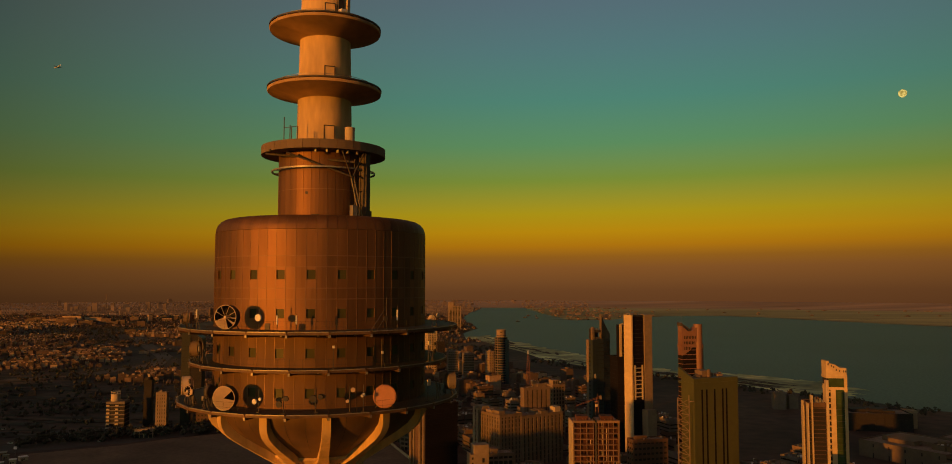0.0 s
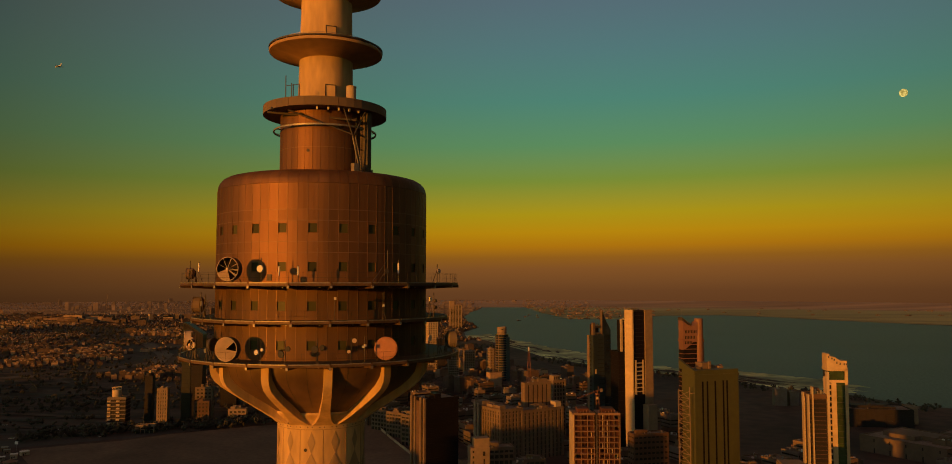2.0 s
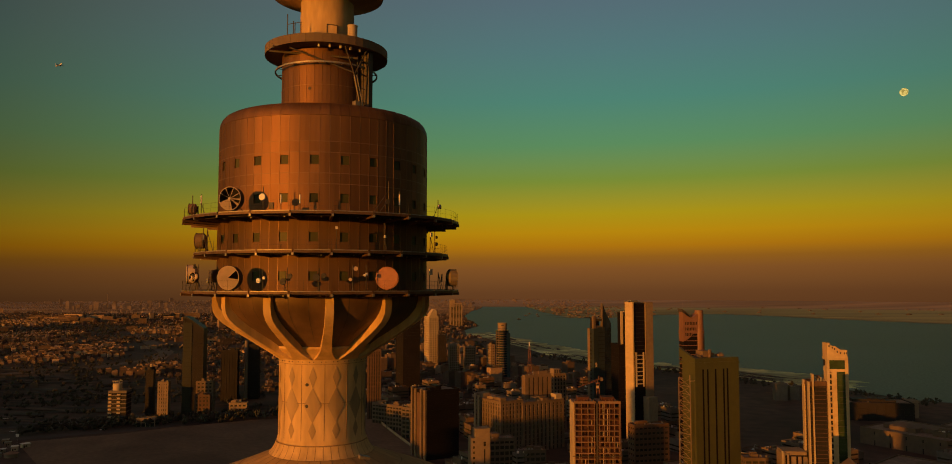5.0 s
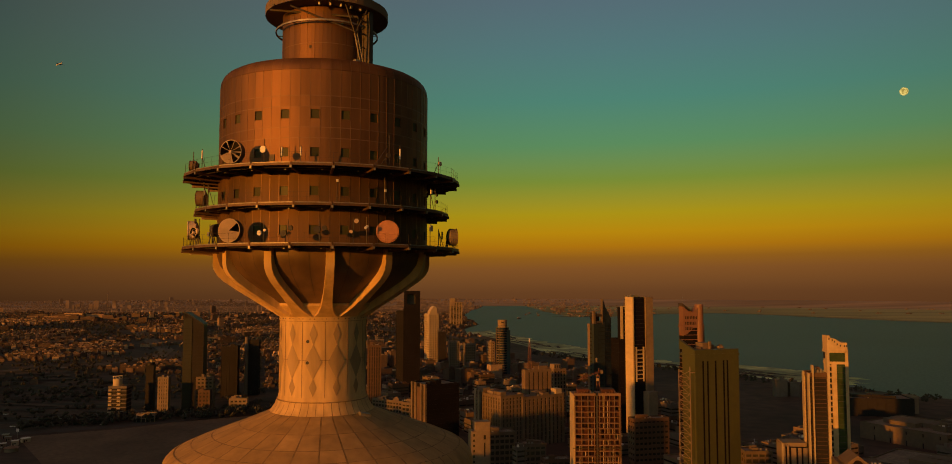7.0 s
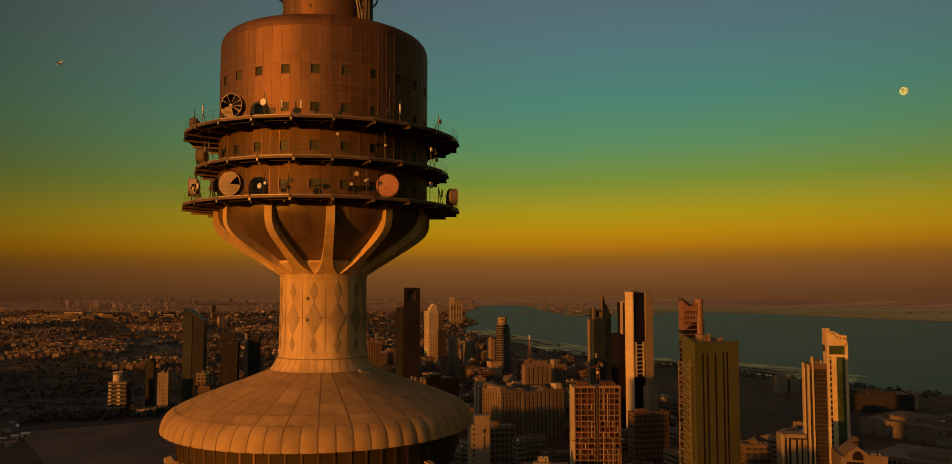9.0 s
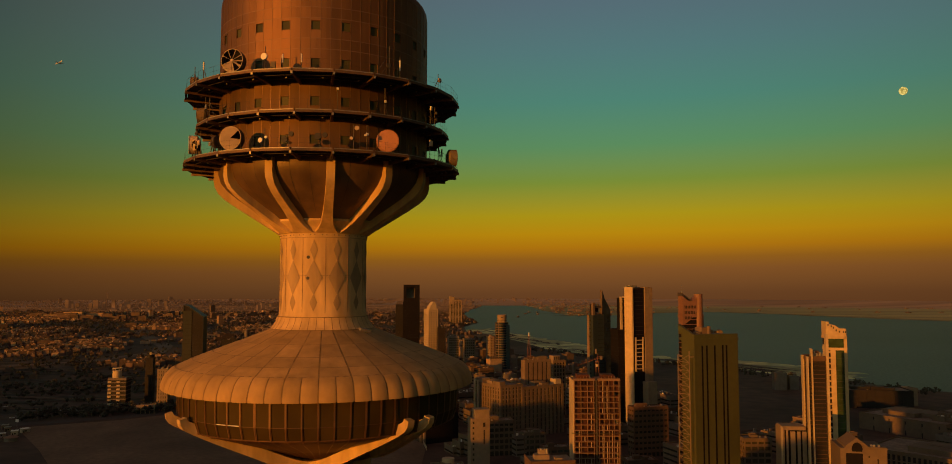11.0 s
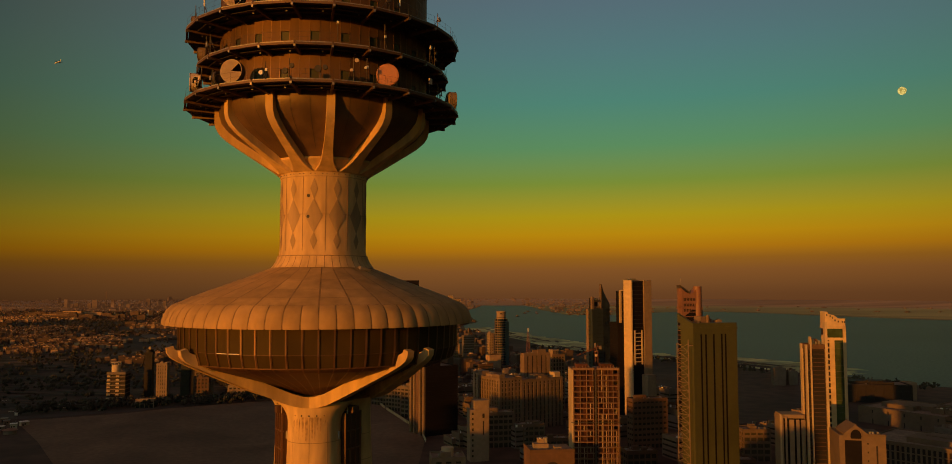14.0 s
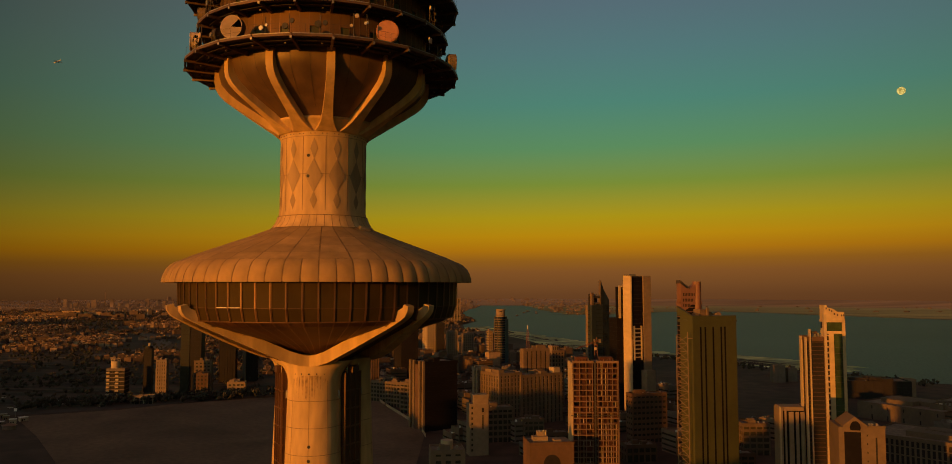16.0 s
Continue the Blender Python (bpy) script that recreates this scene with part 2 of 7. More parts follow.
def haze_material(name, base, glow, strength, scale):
    """Far land, its own colour with the haze before it put in as emission."""
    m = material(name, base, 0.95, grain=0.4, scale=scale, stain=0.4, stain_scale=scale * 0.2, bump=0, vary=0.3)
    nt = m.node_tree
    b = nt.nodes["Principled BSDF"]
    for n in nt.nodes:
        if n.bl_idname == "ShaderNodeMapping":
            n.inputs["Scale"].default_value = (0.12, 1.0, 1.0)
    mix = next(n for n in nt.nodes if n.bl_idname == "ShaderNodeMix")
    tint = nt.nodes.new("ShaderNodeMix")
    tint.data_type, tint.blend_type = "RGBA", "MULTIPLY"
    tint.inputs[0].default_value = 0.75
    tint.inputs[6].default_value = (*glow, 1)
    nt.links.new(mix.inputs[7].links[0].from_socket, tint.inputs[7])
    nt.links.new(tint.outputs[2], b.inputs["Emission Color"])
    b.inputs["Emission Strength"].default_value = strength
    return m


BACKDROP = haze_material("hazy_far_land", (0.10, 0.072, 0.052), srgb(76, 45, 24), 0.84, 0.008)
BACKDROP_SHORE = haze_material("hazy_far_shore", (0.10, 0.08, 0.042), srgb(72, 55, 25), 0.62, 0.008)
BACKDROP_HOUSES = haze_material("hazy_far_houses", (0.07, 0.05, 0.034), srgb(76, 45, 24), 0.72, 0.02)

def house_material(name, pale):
    """House walls: most dull brown, a share toned pale like sunlit walls, from house to house."""
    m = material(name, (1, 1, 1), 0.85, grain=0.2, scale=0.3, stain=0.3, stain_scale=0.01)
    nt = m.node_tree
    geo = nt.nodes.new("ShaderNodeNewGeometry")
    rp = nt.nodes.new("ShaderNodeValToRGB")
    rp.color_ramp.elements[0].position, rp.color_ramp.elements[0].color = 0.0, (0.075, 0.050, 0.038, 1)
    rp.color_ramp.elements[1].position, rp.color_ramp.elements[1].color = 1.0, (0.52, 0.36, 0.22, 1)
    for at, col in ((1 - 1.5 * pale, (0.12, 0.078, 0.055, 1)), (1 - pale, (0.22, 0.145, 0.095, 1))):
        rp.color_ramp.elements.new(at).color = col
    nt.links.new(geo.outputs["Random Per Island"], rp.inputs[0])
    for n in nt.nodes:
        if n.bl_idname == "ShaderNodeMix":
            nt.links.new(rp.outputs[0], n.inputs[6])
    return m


HOUSES = house_material("house_render", 0.13)
# more walls carry sunlight in their base colour here
SUNLIT_HOUSES = house_material("pale_house_render", 0.4)
LEAF = material("dusty_foliage", (0.046, 0.042, 0.028), 0.9, grain=0.4, scale=0.5, stain=0.3, stain_scale=0.05)
WATER = material("bay_water", (0.016, 0.027, 0.036), 0.45, grain=0.08, scale=0.25, stain=0.3, stain_scale=0.0022, bump=0.05, spec=0.4)


# ---- building blocks ----
def part(name, bm, mat, parent=None, label="", smooth=False, m=None):
    me = bpy.data.meshes.new(name)
    bm.to_mesh(me)
    bm.free()
    me.materials.append(mat)
    if smooth:
        me.shade_smooth()
        me.set_sharp_from_angle(angle=radians(35))
    ob = new(name, me)
    if parent is not None:
        ob.parent = parent
    if m is not None:
        ob.matrix_basis = m
    if label:
        ob["label"] = label
    return ob


def again(ob, m, parent=None):
    """One more piece on the same mesh."""
    o = bpy.data.objects.new(ob.name, ob.data)
    scene.collection.objects.link(o)
    o.parent = parent if parent is not None else ob.parent
    o.matrix_basis = m
    return o


def thing(name, label, category, m=None, group="", kind=""):
    e = new(name)
    if m is not None:
        e.matrix_basis = m
    return tagged(e, label, category, group, kind)


def add_box(bm, x0, x1, y0, y1, z0, z1, m=None):
    v = [bm.verts.new((x, y, z)) for z in (z0, z1) for x, y in ((x0, y0), (x1, y0), (x1, y1), (x0, y1))]
    for q in ((3, 2, 1, 0), (4, 5, 6, 7), (0, 1, 5, 4), (1, 2, 6, 5), (2, 3, 7, 6), (3, 0, 4, 7)):
        bm.faces.new([v[i] for i in q])
    if m is not None:
        for p in v:
            p.co = m @ p.co
    return bm


def box(x0, x1, y0, y1, z0, z1, bevel=0.0):
    bm = add_box(bmesh.new(), x0, x1, y0, y1, z0, z1)
    if bevel:
        bmesh.ops.bevel(bm, geom=bm.edges[:], offset=bevel, segments=2, affect="EDGES", profile=0.6)
    return bm


def add_tube(bm, a, b, r, n=8, r2=None):
    a, b = Vector(a), Vector(b)
    q = (b - a).to_track_quat("Z", "Y").to_matrix()
    r2 = r if r2 is None else r2
    ra = [bm.verts.new(a + q @ Vector((r * math.cos(2 * math.pi * i / n), r * math.sin(2 * math.pi * i / n), 0))) for i in range(n)]
    rb = [bm.verts.new(b + q @ Vector((r2 * math.cos(2 * math.pi * i / n), r2 * math.sin(2 * math.pi * i / n), 0))) for i in range(n)]
    for i in range(n):
        j = (i + 1) % n
        bm.faces.new((ra[i], ra[j], rb[j], rb[i]))
    bm.faces.new(ra[::-1])
    bm.faces.new(rb)
    return bm


def tube(a, b, r, n=8, r2=None):
    return add_tube(bmesh.new(), a, b, r, n, r2)


def polar(r, az, z):
    a = radians(az)
    return Vector((r * math.sin(a), -r * math.cos(a), z))


def lathe(profile, n=96, a0=0.0, a1=360.0, cap=False):
    """Surface of revolution from (radius, height) pairs, over azimuths a0 to a1."""
    bm = bmesh.new()
    full = abs(a1 - a0 - 360) < 1e-6
    rings = []
    for i in range(n if full else n + 1):
        az = a0 + (a1 - a0) * i / n
        rings.append([bm.verts.new(polar(r, az, z)) for r, z in profile])
    k = len(rings)
    for i in range(k if full else k - 1):
        a, b = rings[i], rings[(i + 1) % k]
        for j in range(len(profile) - 1):
            bm.faces.new((a[j], b[j], b[j + 1], a[j + 1]))
    if cap and not full:
        bm.faces.new(rings[0])
        bm.faces.new(rings[-1][::-1])
    bmesh.ops.recalc_face_normals(bm, faces=bm.faces[:])
    return bm


def solid_ring(r0, r1, z0, z1, n=96, a0=0.0, a1=360.0):
    p = [(r0, z0), (r1, z0), (r1, z1), (r0, z1), (r0, z0)]
    bm = lathe(p, n, a0, a1)
    bmesh.ops.remove_doubles(bm, verts=bm.verts[:], dist=1e-5)
    if abs(a1 - a0 - 360) > 1e-6:
        bmesh.ops.holes_fill(bm, edges=[e for e in bm.edges if e.is_boundary], sides=4)
    bmesh.ops.recalc_face_normals(bm, faces=bm.faces[:])
    return bm


def plate(r, half, z0, z1, thick, gap=0.02):
    """A curved plate facing azimuth 0, on radius r, of half-angle `half` degrees, standing `thick` proud."""
    h = half - math.degrees(gap / r)
    return solid_ring(r - 0.05, r + thick, z0 + gap, z1 - gap, 2, -h, h)


def turn(az):
    return pose(0, 0, 0, 0, 0, az)


def flat(name, pts, z, mat, label="", category="", kind="structure"):
    bm = bmesh.new()
    f = bm.faces.new([bm.verts.new((x, y, z)) for x, y in pts])
    bmesh.ops.triangulate(bm, faces=[f])
    bmesh.ops.recalc_face_normals(bm, faces=bm.faces[:])
    for f in bm.faces:
        if f.normal.z < 0:
            f.normal_flip()
    ob = part(name, bm, mat)
    return tagged(ob, label, category, kind=kind)

# ---- ground, water ----
bm = bmesh.new()
c = bm.verts.new((0, 0, 0))
rim = [[bm.verts.new((r * math.cos(2 * math.pi * i / 72), r * math.sin(2 * math.pi * i / 72), 0)) for i in range(72)] for r in (300, 1000, 2500, 4900)]
for i in range(72):
    bm.faces.new((c, rim[0][i], rim[0][(i + 1) % 72]))
    for a, b in zip(rim, rim[1:]):
        bm.faces.new((a[i], b[i], b[(i + 1) % 72], a[(i + 1) % 72]))
tagged(part("ground", bm, CITYGROUND), "dusty dark city ground reaching the horizon", "ground", kind="structure")

NEAR_SHORE = [(547, 797), (514, 821), (483, 903), (426, 952), (385, 1022), (339, 1103), (291, 1138), (238, 1216), (196, 1281), (141, 1379), (105, 1557),
              (30, 1827), (-17, 1922), (-29, 2143), (14, 2382), (-30, 2725), (-49, 3116), (-31, 3633), (20, 4119), (40, 4620)]
FAR_SHORE = [(262, 4620), (292, 4100), (304, 3635), (368, 2938), (510, 2939), (769, 3253), (1105, 3326), (1265, 3061), (1439, 2686), (1700, 2350)]
EAST = [(3000, 1500), (2600, -600), (1500, -200)]
WATER_EDGE = NEAR_SHORE + FAR_SHORE + EAST
flat("water", WATER_EDGE, 0.3, WATER, "calm blue-green water of the bay", "water")
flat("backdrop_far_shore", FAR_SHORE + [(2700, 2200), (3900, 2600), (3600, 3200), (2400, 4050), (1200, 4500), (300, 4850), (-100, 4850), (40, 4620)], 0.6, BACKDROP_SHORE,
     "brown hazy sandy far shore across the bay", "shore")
# far land, raised so that its edge fits the horizon in the camera's view
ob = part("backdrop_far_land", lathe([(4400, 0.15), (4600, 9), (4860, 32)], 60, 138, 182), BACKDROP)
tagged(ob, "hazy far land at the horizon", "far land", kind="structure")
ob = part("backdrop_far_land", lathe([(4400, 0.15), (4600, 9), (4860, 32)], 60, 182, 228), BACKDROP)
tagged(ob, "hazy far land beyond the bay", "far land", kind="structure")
FLAT_OUT = [(-18, 2000), (31, 2055), (104, 1828), (162, 1626), (224, 1493), (258, 1329), (314, 1237), (359, 1176), (450, 1140), (515, 1060), (535, 985), (500, 915)]
FLAT_IN = [(426, 952), (385, 1022), (339, 1103), (291, 1138), (238, 1216), (196, 1281), (141, 1379), (105, 1557), (30, 1827), (-17, 1922)]
rng = random.Random(21)
ragged = []
for (x0, y0), (x1, y1) in zip(FLAT_OUT, FLAT_OUT[1:]):
    for i in range(9):
        t = i / 9
        ragged.append((x0 + (x1 - x0) * t + rng.uniform(-9, 14), y0 + (y1 - y0) * t + rng.uniform(-9, 16)))
flat("tidal_flat", FLAT_IN + ragged + FLAT_OUT[-1:], 0.5, FLATS, "pale greenish tidal flat along the shore", "shore")
flat("sand_lot", [(-95, 715), (-65, 627), (-30, 533), (-23, 491), (-20, 300), (-180, 300), (-250, 410), (-307, 490), (-362, 560), (-372, 578), (-337, 597), (-303, 615), (-272, 646), (-207, 685), (-150, 708)],
     0.25, SAND, "bare empty lot of smoothed brown sand", "empty lot")
flat("road", [(-380, 585), (-300, 628), (-205, 698), (-90, 732), (-85, 755), (-210, 722), (-310, 650), (-420, 610), (-900, 640), (-900, 605), (-420, 590)], 0.2, ASPHALT,
     "dark asphalt road along the empty lot", "road")

flat("road_avenue", [(-900, 652), (-420, 640), (-310, 690), (-205, 745), (-210, 762), (-320, 715), (-420, 676), (-900, 700)], 0.2, ASPHALT, "dark asphalt avenue behind the lot", "road")

# darker wet streaks on the tidal flat
bm = bmesh.new()
for i in range(46):
    t = rng.random() * 8.9
    k = int(t)
    (x0, y0), (x1, y1) = FLAT_IN[k], FLAT_IN[k + 1]
    f = t - k
    out = rng.uniform(4, 66)
    cx, cy = x0 + (x1 - x0) * f + 0.8 * out, y0 + (y1 - y0) * f + 0.55 * out
    ln, wd = rng.uniform(14, 60), rng.uniform(2, 7)
    ang = math.atan2(y1 - y0, x1 - x0) + rng.uniform(-0.25, 0.25)
    ring = []
    for j in range(14):
        a = 2 * math.pi * j / 14
        px, py = ln * math.cos(a) * rng.uniform(0.7, 1.1), wd * math.sin(a) * rng.uniform(0.5, 1.3)
        ring.append(bm.verts.new((cx + px * math.cos(ang) - py * math.sin(ang), cy + px * math.sin(ang) + py * math.cos(ang), 0.7 + 0.006 * i)))
    bm.faces.new(ring)
tagged(part("mud_streaks", bm, CITYGROUND), "dark wet mud streaks on the tidal flat", "mud", kind="stuff")


def ground_patches(name, count, spread, size, z, mat, label, seed):
    """Many ragged flat patches lying on the ground, drawn out along the streets."""
    q = random.Random(seed)
    x0, x1, y0, y1 = spread
    bm = bmesh.new()
    for i in range(count):
        cx, cy = q.uniform(x0, x1), q.uniform(y0, y1)
        if abs(cx - 17) > (cy + 85) * 0.7 or cy < 745 + 0.35 * (cx + 210) and cx > -420:
            continue
        ln, wd = q.uniform(*size), q.uniform(2.5, 8)
        ang = 0.25 + 0.3 * math.sin(cx * 0.004) + q.uniform(-0.2, 0.2)
        ring = []
        for j in range(12):
            a = 2 * math.pi * j / 12
            px, py = ln * math.cos(a) * q.uniform(0.6, 1.1), wd * math.sin(a) * q.uniform(0.4, 1.4)
            ring.append(bm.verts.new((cx + px * math.cos(ang) - py * math.sin(ang), cy + px * math.sin(ang) + py * math.cos(ang), z + 0.0015 * i)))
        bm.faces.new(ring)
    return tagged(part(name, bm, mat), label, "ground", kind="stuff")


ground_patches("scrub_patches", 330, (-900, -180, 610, 1150), (12, 60), 0.3, material("dark_scrub", (0.022, 0.019, 0.014), 0.95, grain=0.4, scale=0.4, stain=0.3, stain_scale=0.05, vary=0.3), "dark low scrub and shaded verges", 5)
ground_patches("dust_patches", 170, (-900, -180, 620, 1250), (10, 45), 0.82, material("pale_dust", (0.095, 0.060, 0.040), 0.95, grain=0.4, scale=0.3, stain=0.3, stain_scale=0.05, vary=0.3), "paler dusty verges and car parks", 6)
HIGHWAY = [(-1309, 2765), (-1070, 2303), (-855, 1900), (-700, 1620), (-600, 1440), (-560, 1300), (-600, 1160), (-720, 1040), (-900, 960)]
left, right = [], []
for i, (x, y) in enumerate(HIGHWAY):
    (ax, ay), (bx, by) = HIGHWAY[max(i - 1, 0)], HIGHWAY[min(i + 1, len(HIGHWAY) - 1)]
    n = math.hypot(bx - ax, by - ay)
    left.append((x - 15 * (by - ay) / n, y + 15 * (bx - ax) / n))
    right.append((x + 15 * (by - ay) / n, y - 15 * (bx - ax) / n))
flat("road_highway", left + right[::-1], 0.2, material("worn_road", (0.12, 0.092, 0.07), 0.9, grain=0.25, scale=0.1, stain=0.3, stain_scale=0.01), "curving worn highway through the suburb", "road")

# dark saltbush strips along the far shore
bm = bmesh.new()
for i in range(40):
    t = 2 + rng.random() * (len(FAR_SHORE) - 3.01)
    k = int(t)
    (x0, y0), (x1, y1) = FAR_SHORE[k], FAR_SHORE[k + 1]
    back = rng.uniform(18, 520) if i % 3 else rng.uniform(12, 40)
    cx, cy = x0 + (x1 - x0) * (t - k) + 0.2 * back, y0 + (y1 - y0) * (t - k) + back
    ln, wd = rng.uniform(70, 260), rng.uniform(5, 22)
    ang = math.atan2(y1 - y0, x1 - x0) * 0.7 if abs(x1 - x0) > 60 else 0.0
    ring = []
    for j in range(14):
        a = 2 * math.pi * j / 14
        px, py = ln * math.cos(a) * rng.uniform(0.7, 1.1), wd * math.sin(a) * rng.uniform(0.5, 1.3)
        ring.append(bm.verts.new((cx + px * math.cos(ang) - py * math.sin(ang), cy + px * math.sin(ang) + py * math.cos(ang), 0.9 + 0.01 * i)))
    bm.faces.new(ring)
# haze over the strips is put in as their own dim glow
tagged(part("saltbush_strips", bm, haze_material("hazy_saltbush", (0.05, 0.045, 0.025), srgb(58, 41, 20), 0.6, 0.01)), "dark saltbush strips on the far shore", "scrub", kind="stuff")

# ---- the telecommunications tower ----
tower = thing("telecom_tower", "tall concrete telecommunications tower with bronze-clad drum, antenna decks and saucer pod", "tower")
LEGS = (-1.0, 119.0, 239.0)


def leg_mesh(z0, z1, grow):
    """A rounded concrete leg facing azimuth 0, thicker towards the ground."""
    bm = bmesh.new()
    rings = []
    for z in [z1 - 0.35 * i for i in range(8)] + [z1 - 3 - (z1 - 3 - z0) * i / 10 for i in range(11)]:
        k = 1 + grow * (z1 - z) / (z1 - z0)
        kx = k * (1 + 0.50 * max(0, (z - z1 + 2.6) / 2.6) ** 2.6)
        ring = []
        for a in range(-100, 101, 10):
            s = radians(a)
            ring.append(bm.verts.new((2.72 * kx * math.sin(s), -(2.7 * k + 2.72 * k * math.cos(s)), z)))
        ring.append(bm.verts.new((1.6 * k, -1.2, z)))
        ring.append(bm.verts.new((-1.6 * k, -1.2, z)))
        rings.append(ring)
    n = len(rings[0])
    for a, b in zip(rings, rings[1:]):
        for j in range(n):
            bm.faces.new((a[j], b[j], b[(j + 1) % n], a[(j + 1) % n]))
    bm.faces.new(rings[0][::-1])
    bm.faces.new(rings[-1])
    bmesh.ops.recalc_face_normals(bm, faces=bm.faces[:])
    return bm


leg0 = part("leg", leg_mesh(0.0, 102.6, 0.75), CONCRETE, tower, smooth=True, m=turn(LEGS[0]))
legs = [leg0] + [again(leg0, turn(a)) for a in LEGS[1:]]


def leg_band(z, k, h=0.05, proud=0.012):
    bm = bmesh.new()
    rows = []
    for zz in (z, z + h):
        rows.append([bm.verts.new(((2.72 * k + proud) * math.sin(radians(a)), -(2.7 * k + (2.72 * k + proud) * math.cos(radians(a))), zz)) for a in range(-100, 101, 10)])
    for j in range(20):
        bm.faces.new((rows[0][j], rows[0][j + 1], rows[1][j + 1], rows[1][j]))
    return bm


for lg in legs:
    for i in range(8):
        z = 98.6 - 2.68 * i
        k = 1 + 0.75 * (102.6 - z) / 102.6
        part("joint", leg_band(z, k), GROOVE, lg)
    for side in (-38, 2, 40):
        bm = bmesh.new()
        for i in range(6):
            z0, z1 = 101.4 - i * 4, 97.4 - i * 4
            k0, k1 = (1 + 0.75 * (102.6 - z) / 102.6 for z in (z0, z1))
            a, b = radians(side - 0.35), radians(side + 0.35)
            v = [bm.verts.new(((2.735 * kq) * math.sin(q), -(2.7 * kq + 2.735 * kq * math.cos(q)), zq)) for q, kq, zq in ((a, k0, z0), (b, k0, z0), (b, k1, z1), (a, k1, z1))]
            bm.faces.new(v)
        part("joint", bm, GROOVE, lg)
    for z in (94.15, 92.75):
        k = 1 + 0.75 * (102.6 - z) / 102.6
        y = -(2.7 * k + 2.72 * k)
        part("vent_hole", tube((0.15, y - 0.02, z), (0.15, y + 0.2, z), 0.16, 14), BLACK, lg)
    for i in range(9):
        a = radians(-64 + 16 * i)
        part("bolt", tube((2.7 * math.sin(a), -(2.7 + 2.7 * math.cos(a)), 101.35), (2.83 * math.sin(a), -(2.7 + 2.83 * math.cos(a)), 101.35), 0.08, 6), BLACK, lg)
    for sx in (-1, 1):
        bm = box(sx * 2.62 - 0.18, sx * 2.62 + 0.18, -3.7, -3.2, 98.7, 99.5, 0.04)
        add_tube(bm, (sx * 2.62, -3.5, 99.5), (sx * 2.62, -3.5, 100.9), 0.035, 6)
        part("floodlight", bm, GALV, lg, "small floodlight on a pole")

# glass lift shafts between the legs
for a in (59.0, 179.0, 299.0):
    m = turn(a)
    lift = part("lift_shaft", box(-1.2, 1.2, -4.45, -1.0, 0, 101.2), COPPER, tower, "bronze glass lift shaft with steel frame", m=m)
    for sx in (-1.2, -0.4, 0.4, 1.2):
        part("mullion", box(sx - 0.06, sx + 0.06, -4.6, -4.4, 0, 101.3), BOWL, lift)
    ring = part("transom", box(-1.25, 1.25, -4.57, -4.3, 99.3, 99.45), BOWL, lift)
    for i in range(1, 10):
        again(ring, pose(0, 0, -1.85 * i))
    part("lift_head", box(-0.5, 0.5, -4.9, -4.0, 101.2, 101.9, 0.05), COPPER, lift, "small brown box on the lift shaft")
    for sx in (-0.9, 0.9):
        hook = tube((sx, -4.5, 101.2), (sx, -4.5, 102.3), 0.05, 6)
        add_tube(hook, (sx, -4.5, 102.3), (sx + 0.35, -4.8, 102.5), 0.05, 6)
        part("davit", hook, PALE, lift, "thin pale davit")

# underside and glazed band of the saucer pod, in 64 bays
BAY, FIRST = 5.625, -0.9
part("pod_underside", lathe([(14.5, 108.2), (14.1, 107.0), (13.2, 106.5), (10.5, 105.6), (7.0, 104.4), (4.6, 103.3), (3.2, 102.4), (2.5, 101)], 60), COPPER, tower, "brown ribbed soffit cone", smooth=False)
soff = part("soffit_rib", lathe([(14.22, 106.95), (13.25, 106.4), (10.5, 105.5), (7.0, 104.3), (4.6, 103.2), (4.6, 103.3), (7.0, 104.42), (10.5, 105.64), (13.2, 106.55), (14.1, 107.05), (14.22, 106.95)], 1, -0.3, 0.3), BOWL, tower, m=turn(FIRST))
for i in range(1, 64):
    again(soff, turn(FIRST + BAY * i))
band = part("window_band", lathe([(14.55, 110.85), (14.5, 108.2), (14.1, 107.0)], 60), BLACK, tower, "glazed band round the saucer pod")
bm = lathe([(14.75, 110.76), (14.66, 108.2), (14.6, 108.2), (14.69, 110.76)], 1, -2.77, 2.77)
pane = part("pane", bm, BAND_GLASS, band, m=turn(FIRST + BAY / 2))
low = part("pane", lathe([(14.66, 108.18), (14.28, 107.0), (14.2, 107.0), (14.56, 108.18)], 1, -2.72, 2.72), BAND_GLASS, band, m=turn(FIRST + BAY / 2))
mull = part("mullion", lathe([(14.6, 110.78), (14.82, 110.78), (14.73, 108.2), (14.36, 106.96), (14.2, 106.96)], 1, -0.42, 0.42), BOWL, band, m=turn(FIRST))
bead = part("glazing_bead", lathe([(14.82, 110.77), (14.87, 110.77), (14.78, 108.2), (14.41, 106.97), (14.36, 106.97)], 1, -0.1, 0.1), JOINT, band, m=turn(FIRST))
for i in range(1, 64):
    again(pane, turn(FIRST + BAY / 2 + BAY * i))
    again(low, turn(FIRST + BAY / 2 + BAY * i))
    again(mull, turn(FIRST + BAY * i))
    again(bead, turn(FIRST + BAY * i))
part("transom", solid_ring(14.6, 14.70, 108.19, 108.24, 60), COPPER, band)
part("sill", lathe([(14.2, 107.02), (14.34, 107.0), (14.32, 106.9), (14.1, 106.88)], 60), BOWL, band)
part("pod_soffit", lathe([(14.5, 110.8), (16.2, 110.72)], 60), GROOVE, tower)
